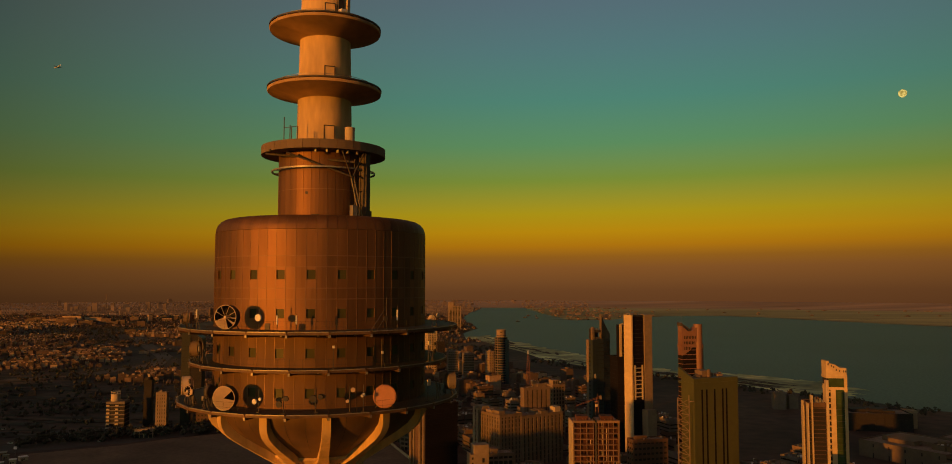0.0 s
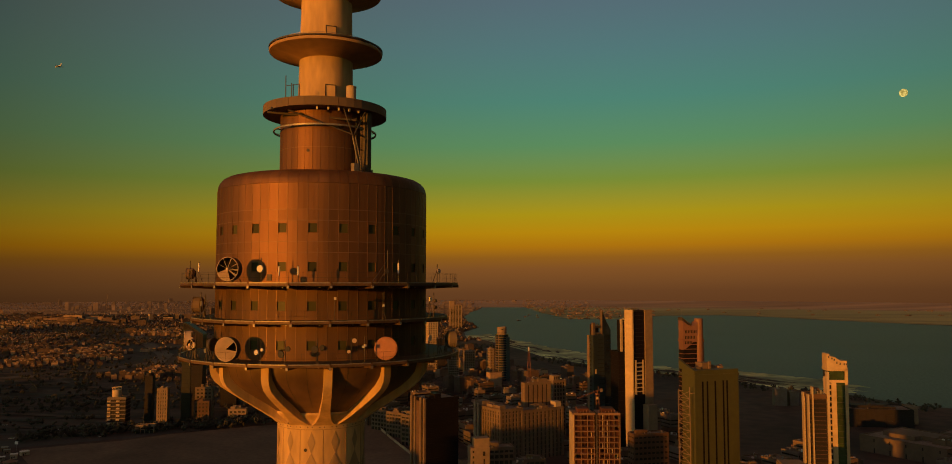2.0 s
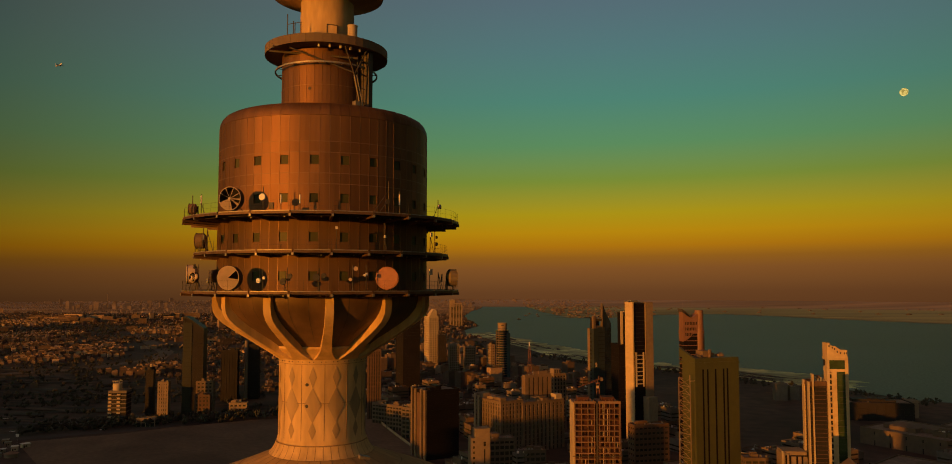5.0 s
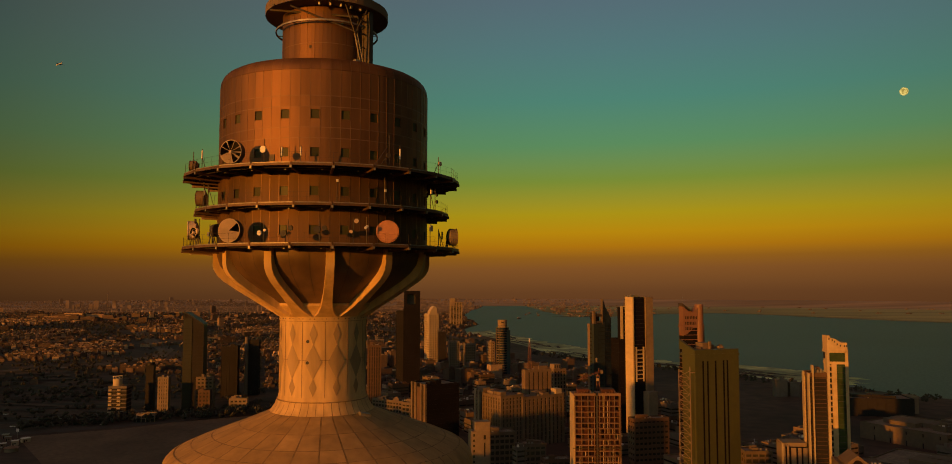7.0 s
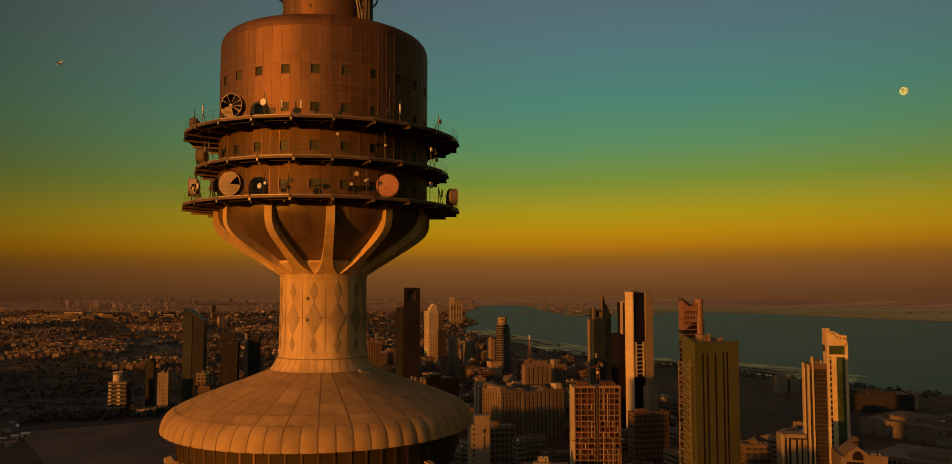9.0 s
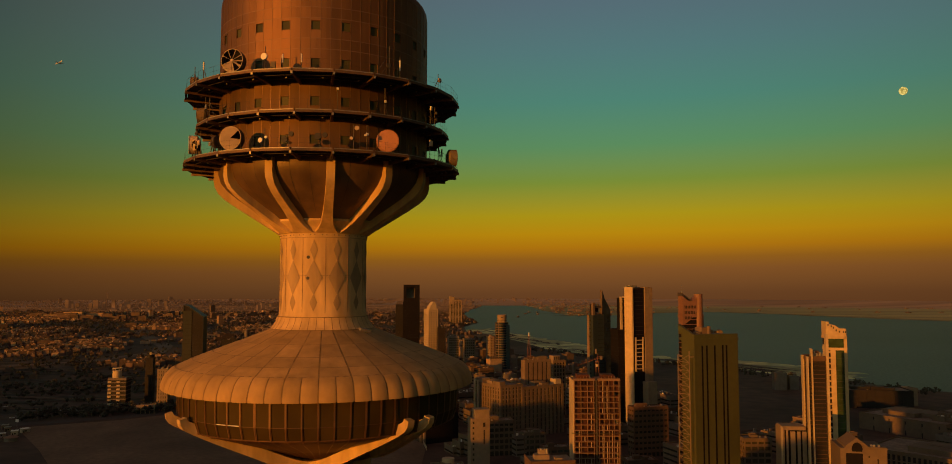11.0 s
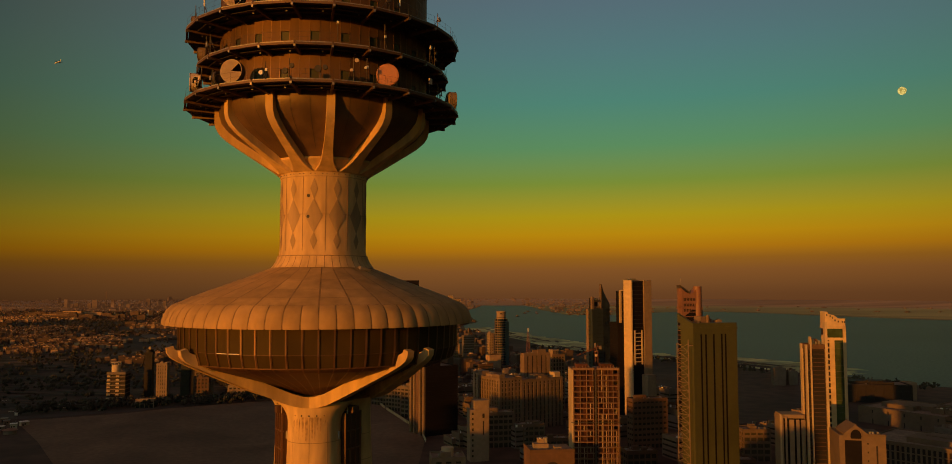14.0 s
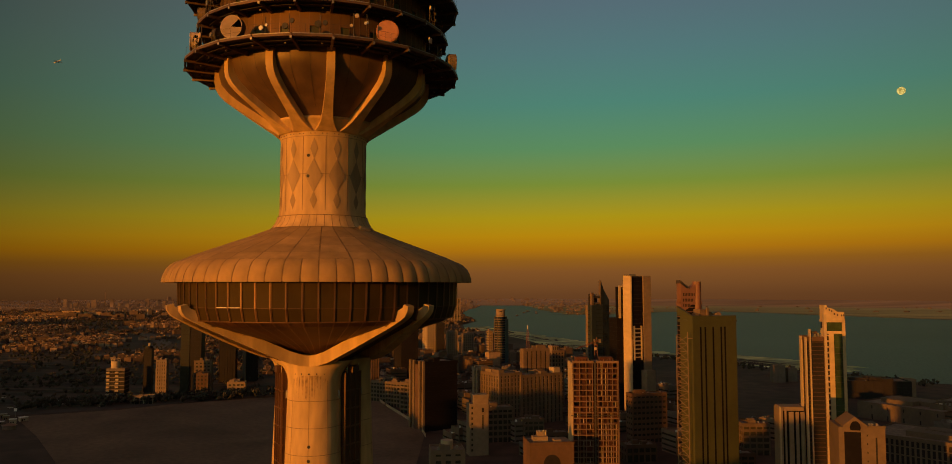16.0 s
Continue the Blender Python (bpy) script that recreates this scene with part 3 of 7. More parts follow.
for az in (FIRST - 4.5 * BAY, FIRST - 3.5 * BAY):
    part("ceiling_lamp", box(-0.6, 0.6, -14.79, -14.73, 108.24, 108.31), WHITE, band, "white strip behind the glass", m=turn(az))

# saucer roof: panels in rings, and a rounded skirt
ROOF_RINGS = [(5.5, 116.39), (8.6, 115.19), (11.3, 114.21), (13.3, 113.46), (14.95, 112.73)]
roof = part("saucer_roof", lathe([(4.55, 116.74), (5.5, 116.34), (8.6, 115.14), (11.3, 114.16), (13.3, 113.41), (14.95, 112.68), (15.37, 112.41), (15.77, 111.97), (16.02, 111.45), (16.17, 110.96), (16.19, 110.66)], 128), ROOFSEAM, tower, "pale panelled saucer roof with rounded skirt")
for (r0, z0), (r1, z1) in zip(ROOF_RINGS, ROOF_RINGS[1:]):
    bm = lathe([(r0 + 0.07, z0 - 0.06), (r0 + 0.07, z0 - 0.045), (r1 - 0.07, z1 - 0.02), (r1 - 0.07, z1 - 0.035)], 3, -BAY + 4.6 / r1, BAY - 4.6 / r1)
    p = part("roof_panel", bm, ROOFPANEL, roof, m=turn(FIRST + BAY))
    for i in range(1, 32):
        again(p, turn(FIRST + BAY + 2 * BAY * i))
SK = [(14.97, 112.67), (15.0, 112.73), (15.45, 112.43), (15.85, 111.99), (16.1, 111.46), (16.25, 110.97), (16.27, 110.62), (16.15, 110.62)]
bm = lathe(SK, 8, -2.60, 2.60)
for v in bm.verts:
    r, q = math.hypot(v.co.x, v.co.y), math.degrees(math.atan2(v.co.x, -v.co.y)) / 2.60
    k = (r + 0.085 * (1 - q * q) * min(1, (112.71 - v.co.z) / 0.6 + 0.15) - 0.05) / r
    v.co.x, v.co.y = v.co.x * k, v.co.y * k
p = part("skirt_panel", bm, ROOFPANEL, roof, smooth=True, m=turn(FIRST + BAY / 2))
for i in range(1, 64):
    again(p, turn(FIRST + BAY / 2 + BAY * i))
part("roof_hatch", box(-0.6, 0.6, -0.28, 0.28, 0, 0.36, 0.03), GALV, roof, "small grey box on the roof", m=pose(5.0, -3.2, 116.08, 10, 14, 35))

# neck with its diamond facets
neck = part("neck", lathe([(5.55, 116.39), (5.3, 116.68), (5.02, 117.12), (4.85, 117.61), (4.85, 117.67), (4.7, 117.71), (4.68, 118.08), (4.63, 118.17), (4.6, 121.9), (4.62, 125.9), (4.68, 126.0), (4.7, 126.35), (4.78, 126.5), (5.0, 126.85), (5.4, 127.2), (5.8, 127.6), (5.7, 128.5)], 96),
            CONCRETE, tower, "smooth pale concrete neck with diamond facets", smooth=True)


def diamond(z0, z1, half):
    zc = (z0 + z1) / 2
    bm = bmesh.new()
    n = 6
    mid = [bm.verts.new(polar(4.66, half * (2 * i / n - 1), zc)) for i in range(n + 1)]
    top, bot = bm.verts.new(polar(4.66, 0, z1)), bm.verts.new(polar(4.66, 0, z0))
    for i in range(n):
        bm.faces.new((mid[i], mid[i + 1], top))
        bm.faces.new((mid[i + 1], mid[i], bot))
    bmesh.ops.recalc_face_normals(bm, faces=bm.faces[:])
    return bm


for z0, z1, half in ((123.5, 125.75, 5.0), (119.95, 123.6, 11.5), (118.25, 120.1, 5.0)):
    d = part("diamond", diamond(z0, z1, half), CONCRETE_DARK, neck, "darker diamond facet", m=turn(-1))
    for i in range(1, 12):
        again(d, turn(-1 + 30 * i))
s = part("seam", solid_ring(4.6, 4.64, 118.05, 125.9, 1, -0.3, 0.3), GROOVE, neck, m=turn(14))
for i in range(1, 12):
    again(s, turn(14 + 30 * i))
for z in (121.93, 118.05, 125.92):
    part("seam", solid_ring(4.58, 4.655, z, z + 0.045, 96), GROOVE, neck)
s = part("seam", lathe([(5.56, 116.4), (5.31, 116.69), (5.03, 117.13), (4.862, 117.61)], 1, -0.35, 0.35), GROOVE, neck, m=turn(4))
for i in range(1, 40):
    again(s, turn(4 + 9 * i))
part("seam", solid_ring(4.8, 4.875, 117.61, 117.68, 96), GROOVE, neck)
for z in (123.88, 121.7):
    part("vent_hole", tube(polar(4.5, -8.5, z), polar(4.66, -8.5, z), 0.17, 14), BLACK, neck)
bolt = part("bolt", tube((0, -4.6, 126.2), (0, -4.75, 126.2), 0.05, 6), BLACK, neck, m=turn(0))
for i in range(1, 48):
    again(bolt, turn(7.5 * i + (2 if i % 2 else 0)))

# bowl and its twelve ribs
part("bowl", lathe([(11.2, 133.5), (11.15, 132.6), (10.9, 131.75), (10.2, 130.9), (9.2, 130.1), (7.8, 129.2), (6.6, 128.45), (5.6, 127.7), (5.2, 127.3)], 96), BOWLGREY, tower, "dark brown metal bowl between the ribs", smooth=True)
s = part("bowl_seam", lathe([(11.22, 133.4), (11.17, 132.6), (10.92, 131.73), (10.2, 130.87), (9.2, 130.07), (7.8, 129.17), (6.6, 128.42)], 1, -0.12, 0.12), STEEL, tower, m=turn(4))
for i in range(1, 36):
    again(s, turn(4 + 10 * i))


def rib_mesh():
    outer = [(11.62, 133.3), (11.62, 131.9), (11.5, 131.3), (11.15, 130.7), (10.45, 130.05), (9.2, 129.2), (7.7, 128.25), (6.2, 127.3), (5.3, 126.75), (4.85, 126.42)]
    inner = [(10.6, 133.3), (10.6, 131.9), (10.3, 131.2), (9.8, 130.6), (8.9, 130.1), (7.8, 129.55), (6.6, 128.95), (5.4, 128.2), (4.8, 127.6), (4.5, 127.0)]
    bm = bmesh.new()
    rows = []
    for (ro, zo), (ri, zi), w in zip(outer, inner, (0.4, 0.4, 0.4, 0.4, 0.41, 0.43, 0.48, 0.6, 0.85, 1.15)):
        rows.append([bm.verts.new((x, -r, z)) for x, r, z in ((-w, ro, zo), (w, ro, zo), (w, ri, zi), (-w, ri, zi))])
    for a, b in zip(rows, rows[1:]):
        for j in range(4):
            bm.faces.new((a[j], b[j], b[(j + 1) % 4], a[(j + 1) % 4]))
    bm.faces.new(rows[0][::-1])
    bm.faces.new(rows[-1])
    bmesh.ops.recalc_face_normals(bm, faces=bm.faces[:])
    return bm


rib = part("rib", rib_mesh(), CONCRETE, tower, "pale curved concrete rib", smooth=True, m=turn(14.2))
for i in range(1, 12):
    again(rib, turn(14.2 + 30 * i))


def sweep(points, sizes, up=Vector((0, 0, 1))):
    bm = bmesh.new()
    rows = []
    for i, (p, (w, h)) in enumerate(zip(points, sizes)):
        a, b = points[max(i - 1, 0)], points[min(i + 1, len(points) - 1)]
        along = (Vector(b) - Vector(a)).normalized()
        side = along.cross(up).normalized()
        top = side.cross(along).normalized()
        rows.append([bm.verts.new(Vector(p) + side * w * sx + top * h * sz) for sx, sz in ((-1, -1), (1, -1), (1, 1), (-1, 1))])
    for a, b in zip(rows, rows[1:]):
        for j in range(4):
            bm.faces.new((a[j], b[j], b[(j + 1) % 4], a[(j + 1) % 4]))
    bm.faces.new(rows[0][::-1])
    bm.faces.new(rows[-1])
    bmesh.ops.recalc_face_normals(bm, faces=bm.faces[:])
    return bm


REACH = {LEGS[0]: (-43.5, 43.5), LEGS[1]: (-67.0, 54.0), LEGS[2]: (-54.0, 61.0)}
for lz in LEGS:
    for reach in REACH[lz]:
        pts, size = [], []
        for r, da, z, w, h in ((4.9, 0, 102.66, 0.55, 0.56), (5.15, 11, 102.74, 0.6, 0.57), (6.0, 22, 103.1, 0.62, 0.59), (7.6, 32, 103.95, 0.62, 0.59), (10.0, 40, 105.18, 0.6, 0.58), (12.5, 44.5, 106.4, 0.55, 0.56), (13.8, 46.2, 107.05, 0.5, 0.54), (14.7, 46.8, 107.48, 0.46, 0.5), (15.2, 47.0, 107.75, 0.42, 0.46), (15.48, 47.0, 108.05, 0.38, 0.4), (15.58, 47.0, 108.45, 0.36, 0.34)):
            pts.append(polar(r, lz + reach * da / 47, z))
            size.append((w, h))
        part("arm", sweep(pts, size), CONCRETE, tower, "pale concrete arm under the saucer pod", smooth=True)
rng = random.Random(3)
for i in range(16):
    a = radians(-34 + 4.6 * i + rng.uniform(-2, 2))
    ln = rng.uniform(0.5, 3.2) * (1 - abs(i - 7) / 14)
    wd = rng.uniform(0.006, 0.05)
    bm = bmesh.new()
    v = [bm.verts.new(((2.736 * k) * math.sin(a + da), -(2.7 * k + 2.736 * k * math.cos(a + da)), z)) for da, z, k in ((-wd, 101.2, 1.0102), (wd, 101.2, 1.0102), (wd * 0.4, 101.2 - ln, 1.0102 + ln * 0.0073), (-wd * 0.2, 101.2 - ln, 1.0102 + ln * 0.0073))]
    bm.faces.new(v)
    part("rust_streak", bm, RUST, leg0)
drain = part("drain", tube((0, 0, 0), (-0.06, -0.1, 0), 0.1, 8), BLACK, tower, m=Matrix.Translation((2.25, -6.35, 103.42)))
for i in range(1, 9):
    again(drain, Matrix.Translation((2.25 + 0.155 * i, -6.35 - 0.095 * i, 103.42 + 0.08 * i)))

# bronze-clad drum
drum = part("drum_wall", solid_ring(10.7, 11.08, 133.2, 150.6, 72), BOWL, tower, "bronze metal panel wall with square windows")
TIERS = [(133.3, 136.95), (136.95, 140.7), (140.7, 143.86), (143.86, 144.9), (144.9, 146.95), (146.95, 148.05), (148.05, 150.6)]
HOLE = {0: 135.0, 1: 138.75, 2: 142.5, 4: 146.22}
W = 0.475


def window_plate(z0, z1, zc):
    """A panel with a square opening."""
    bm = bmesh.new()
    h = math.radians(2.5) * 11.2 - 0.011
    for x0, x1, a, b in ((-h, -W, z0 + 0.011, z1 - 0.011), (W, h, z0 + 0.011, z1 - 0.011), (-W, W, z0 + 0.011, zc - 0.5), (-W, W, zc + 0.5, z1 - 0.011)):
        add_box(bm, x0, x1, -11.2, -11.0, a, b)
    return bm


FRONT = range(-17, 23)
for k, (z0, z1) in enumerate(TIERS):
    # tiers below the top deck take the copy darkened for shade
    clad = SHADECLAD if k < 2 else BRONZE
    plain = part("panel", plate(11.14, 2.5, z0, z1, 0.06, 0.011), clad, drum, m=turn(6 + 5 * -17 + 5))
    used = False
    holed = None
    pane = None
    for i in range(-36, 36):
        az = 6 + 5 * i
        if i % 3 == 0 and k in HOLE:
            if i not in FRONT:
                continue
            if holed is None:
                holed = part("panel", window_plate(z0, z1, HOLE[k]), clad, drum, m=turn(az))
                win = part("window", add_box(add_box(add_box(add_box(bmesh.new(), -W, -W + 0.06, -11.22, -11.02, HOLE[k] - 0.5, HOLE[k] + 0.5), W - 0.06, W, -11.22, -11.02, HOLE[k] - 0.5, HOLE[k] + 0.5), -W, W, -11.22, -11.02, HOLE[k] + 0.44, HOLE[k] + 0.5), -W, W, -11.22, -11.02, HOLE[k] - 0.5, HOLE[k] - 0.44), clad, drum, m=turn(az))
                pane = part("pane", box(-W + 0.05, W - 0.05, -11.1, -11.06, HOLE[k] - 0.45, HOLE[k] + 0.45), DRUMPANE, drum, m=turn(az))
            else:
                again(holed, turn(az))
                again(win, turn(az))
                again(pane, turn(az))
        elif i in FRONT:
            if not used:
                plain.matrix_basis = turn(az)
                used = True
            else:
                again(plain, turn(az))
part("panel_rest", lathe([(11.2, 133.3), (11.2, 150.6)], 64, 6 + 5 * 22 + 2.5, 6 + 5 * 22 + 2.5 + 32 * 5), BRONZE, tower, "bronze metal panels of the rear wall")
SHOULDER = [(11.12, 150.6), (11.2, 150.62), (11.15, 151.0), (10.98, 151.4), (10.7, 151.72), (10.3, 151.95), (9.9, 152.05), (9.9, 151.9)]
part("drum_top", lathe([(11.1, 150.55), (10.9, 151.3), (10.3, 151.85), (9.9, 151.98), (4.6, 152.05)], 72), GROOVE, tower)
p = part("shoulder_panel", lathe(SHOULDER, 2, -2.42, 2.42), BRONZE, tower, "rounded bronze edge panel", smooth=True, m=turn(1))
for i in range(1, 72):
    again(p, turn(1 + 5 * i))
fin = part("cladding_fin", box(-0.024, 0.024, -11.222, -11.15, 133.3, 150.6), JOINT, drum, "narrow upright cladding strip", m=turn(8.5 + 5 * FRONT[0]))
for i in FRONT[1:]:
    again(fin, turn(8.5 + 5 * i))
seam = part("joint_strip", solid_ring(11.19, 11.215, 147.98, 148.06, 40, -70, 110), JOINT, drum, "thin horizontal joint strip")
for z in (146.93, 144.9, 143.86):
    again(seam, pose(0, 0, z - 148.0))

# decks
def deck(z, r):
    d = part("deck", solid_ring(11.0, r - 0.25, z - 0.18, z, 24, 14.2, 374.2), DARKSTEEL, tower, "dark steel antenna deck with grating")
    edge = part("edge_beam", add_box(bmesh.new(), -r * math.sin(radians(7.5)) + 0.03, r * math.sin(radians(7.5)) - 0.03, -r * math.cos(radians(7.5)), -r * math.cos(radians(7.5)) + 0.2, z - 0.26, z + 0.03), BRACKET, d, "brown steel deck edge", m=turn(14.2 + 7.5))
    cap = part("edge_cap", add_box(bmesh.new(), -r * math.sin(radians(7.5)) + 0.12, r * math.sin(radians(7.5)) - 0.12, -r * math.cos(radians(7.5)) - 0.015, -r * math.cos(radians(7.5)) + 0.1, z - 0.03, z + 0.05), GALV, d, "pale steel deck rim", m=turn(14.2 + 7.5))
    tip = part("bracket_end", box(-0.1, 0.1, -r - 0.08, -r + 0.25, z - 0.5, z - 0.26), GALV, d, "pale bracket end", m=turn(14.2))
    purl = [part("purlin", add_box(bmesh.new(), -q * math.sin(radians(7.5)), q * math.sin(radians(7.5)), -q * math.cos(radians(7.5)) - 0.07, -q * math.cos(radians(7.5)) + 0.07, z - 0.36, z - 0.19), DARKSTEEL, d, m=turn(14.2 + 7.5)) for q in (r - 1.1, r - 2.2)]
    bm = bmesh.new()
    prof = [(11.1, z - 0.19), (r + 0.05, z - 0.19), (r + 0.05, z - 0.48), (r - 1.4, z - 0.54), (11.1, z - 0.66)]
    a = [bm.verts.new((-0.12, -x, y)) for x, y in prof]
    b = [bm.verts.new((0.12, -x, y)) for x, y in prof]
    bm.faces.new(a)
    bm.faces.new(b[::-1])
    for i in range(len(prof)):
        bm.faces.new((a[i], b[i], b[(i + 1) % len(prof)], a[(i + 1) % len(prof)]))
    bmesh.ops.recalc_face_normals(bm, faces=bm.faces[:])
    brk = part("bracket", bm, BRACKET, d, "tapered brown steel bracket", m=turn(14.2))
    post = part("post", tube((0, -r + 0.12, z), (0, -r + 0.12, z + 1.0), 0.011, 6), DARKSTEEL, d, m=turn(14.2))
    rails = [part("rail", tube(polar(r - 0.12, -7.5, zz), polar(r - 0.12, 7.5, zz), 0.008, 6), DARKSTEEL, d, m=turn(14.2 + 7.5)) for zz in (z + 0.5, z + 0.98)]
    lampb = part("deck_lamp", box(-0.07, 0.07, -r + 1.75, -r + 1.62, z - 0.48, z - 0.37), GALV, d, m=turn(10))
    for i in range(1, 24):
        again(edge, turn(14.2 + 7.5 + 15 * i))
        again(cap, turn(14.2 + 7.5 + 15 * i))
        again(tip, turn(14.2 + 15 * i))
        for q in purl:
            again(q, turn(14.2 + 7.5 + 15 * i))
        again(brk, turn(14.2 + 15 * i))
        for q in rails:
            again(q, turn(14.2 + 7.5 + 15 * i))
        again(lampb, turn(10 + 15 * i))
    for i in range(1, 72):
        again(post, turn(14.2 + 5 * i) @ (pose(0, 0, 0) if i % 3 == 0 else pose(0, -0.1 + 0.22, 0)))
    return d


DECKS = [(140.95, 14.75), (137.4, 13.6), (133.55, 14.75)]
for z, r in DECKS:
    deck(z, r)

# shaft above the drum
sh = part("lower_shaft", lathe([(4.72, 152.0), (4.72, 159.3)], 36), GROOVE, tower)
p = part("panel", plate(4.8, 5.0, 152.05, 159.2, 0.05, 0.012), BRONZE, sh, m=turn(1))
for i in range(1, 36):
    again(p, turn(1 + 10 * i))
part("seam", solid_ring(4.8, 4.875, 155.2, 155.23, 72), GROOVE, sh)
part("vent_hole", tube(polar(4.7, -9.6, 154.8), polar(4.88, -9.6, 154.8), 0.17, 14), BLACK, sh)
part("door", box(-0.4, 0.4, -5.3, -4.7, 152.05, 152.5), BLACK, sh, "dark low hatch", m=turn(2))
ring = part("pipe_ring", solid_ring(5.48, 5.62, 157.38, 157.55, 72), GALV, tower, "grey cable ring round the shaft")
arm = part("bracket", box(-0.05, 0.05, -5.6, -4.8, 157.42, 157.5), GALV, ring, m=turn(0))
for i in range(1, 12):
    again(arm, turn(30 * i))
slab = part("ring_slab", solid_ring(2.8, 6.62, 159.25, 160.1, 72), BROWNSTONE, tower, "thick dark concrete ring slab")
fas = part("fascia_panel", plate(6.66, 7.5, 159.2, 160.16, 0.06, 0.015), BROWNSTONE, slab, m=turn(0))
for i in range(1, 24):
    again(fas, turn(15 * i))
lb = part("soffit_lamp", box(-0.09, 0.09, -6.0, -5.7, 158.9, 159.25, 0.03), WHITE, slab, m=turn(3))
for i in range(1, 5):
    again(lb, turn(3 + 11 * i))


def handrail(parent, r, z, n=24, h=1.0):
    post = part("post", tube((0, -r, z), (0, -r, z + h), 0.022, 6), GALV, parent, m=turn(0))
    rail = part("rail", solid_ring(r - 0.02, r + 0.02, z + h - 0.03, z + h + 0.01, 48), GALV, parent)
    again(rail, pose(0, 0, -h / 2))
    for i in range(1, n):
        again(post, turn(360 / n * i))


for name, r0, r1, z0, z1 in (("upper_shaft", 3.03, 2.92, 160.1, 165.62), ("upper_shaft", 2.9, 2.78, 166.6, 172.35), ("upper_shaft", 2.72, 2.6, 173.6, 181.0)):
    s = part(name, lathe([(r0, z0), (r1, z1)], 64), CONCRETE, tower, "smooth sunlit concrete shaft", smooth=True)
    d = part("door", box(-0.5, 0.5, -r0 - 0.06, -r0 + 0.1, z0 + 0.1, z0 + 2.1, 0.02), CONCRETE, s, "pale service door in a dark frame", m=turn(21))
    bm = bmesh.new()
    for x0, x1, a, b in ((-0.58, -0.5, z0, z0 + 2.2), (0.5, 0.58, z0, z0 + 2.2), (-0.5, 0.5, z0 + 2.1, z0 + 2.2)):
        add_box(bm, x0, x1, -r0 - 0.09, -r0 + 0.1, a, b)
    part("door_frame", bm, STEEL, s, m=turn(21))
for zr, zs, rr, rs in ((166.45, 165.45, 6.22, 2.9), (173.35, 172.15, 6.1, 2.75)):
    d = part("disc", lathe([(rs, zs), (rs + 0.9, zs + 0.3), (rr - 0.05, zr - 0.12), (rr, zr), (rr, zr + 0.16), (rr - 0.2, zr + 0.18), (rr - 0.2, zr + 0.3), (rs, zr + 0.3)], 96), DISC_CONCRETE, tower, "concrete disc platform with a conical underside", smooth=True)
    part("curb", solid_ring(rr - 0.12, rr + 0.04, zr + 0.26, zr + 0.42, 96), STEEL, d)
    post = part("post", box(-0.05, 0.05, -rr + 0.02, -rr + 0.12, zr + 0.1, zr + 0.3), GALV, d, m=turn(0))
    for i in range(1, 24):
        again(post, turn(15 * i))
    handrail(d, rr - 0.9, zr + 0.3, 18, 0.55)
part("cable_duct", box(-0.35, 0.35, -3.0, -2.6, 173.6, 181), STEEL, tower, m=turn(45))
part("cable_duct", box(-0.25, 0.25, -3.2, -2.6, 173.6, 181), DISH, tower, m=turn(62))
part("equipment_box", box(-0.4, 0.4, -3.9, -3.2, 173.6, 175.0, 0.04), WHITE, tower, "white equipment box on the upper disc", m=turn(42))

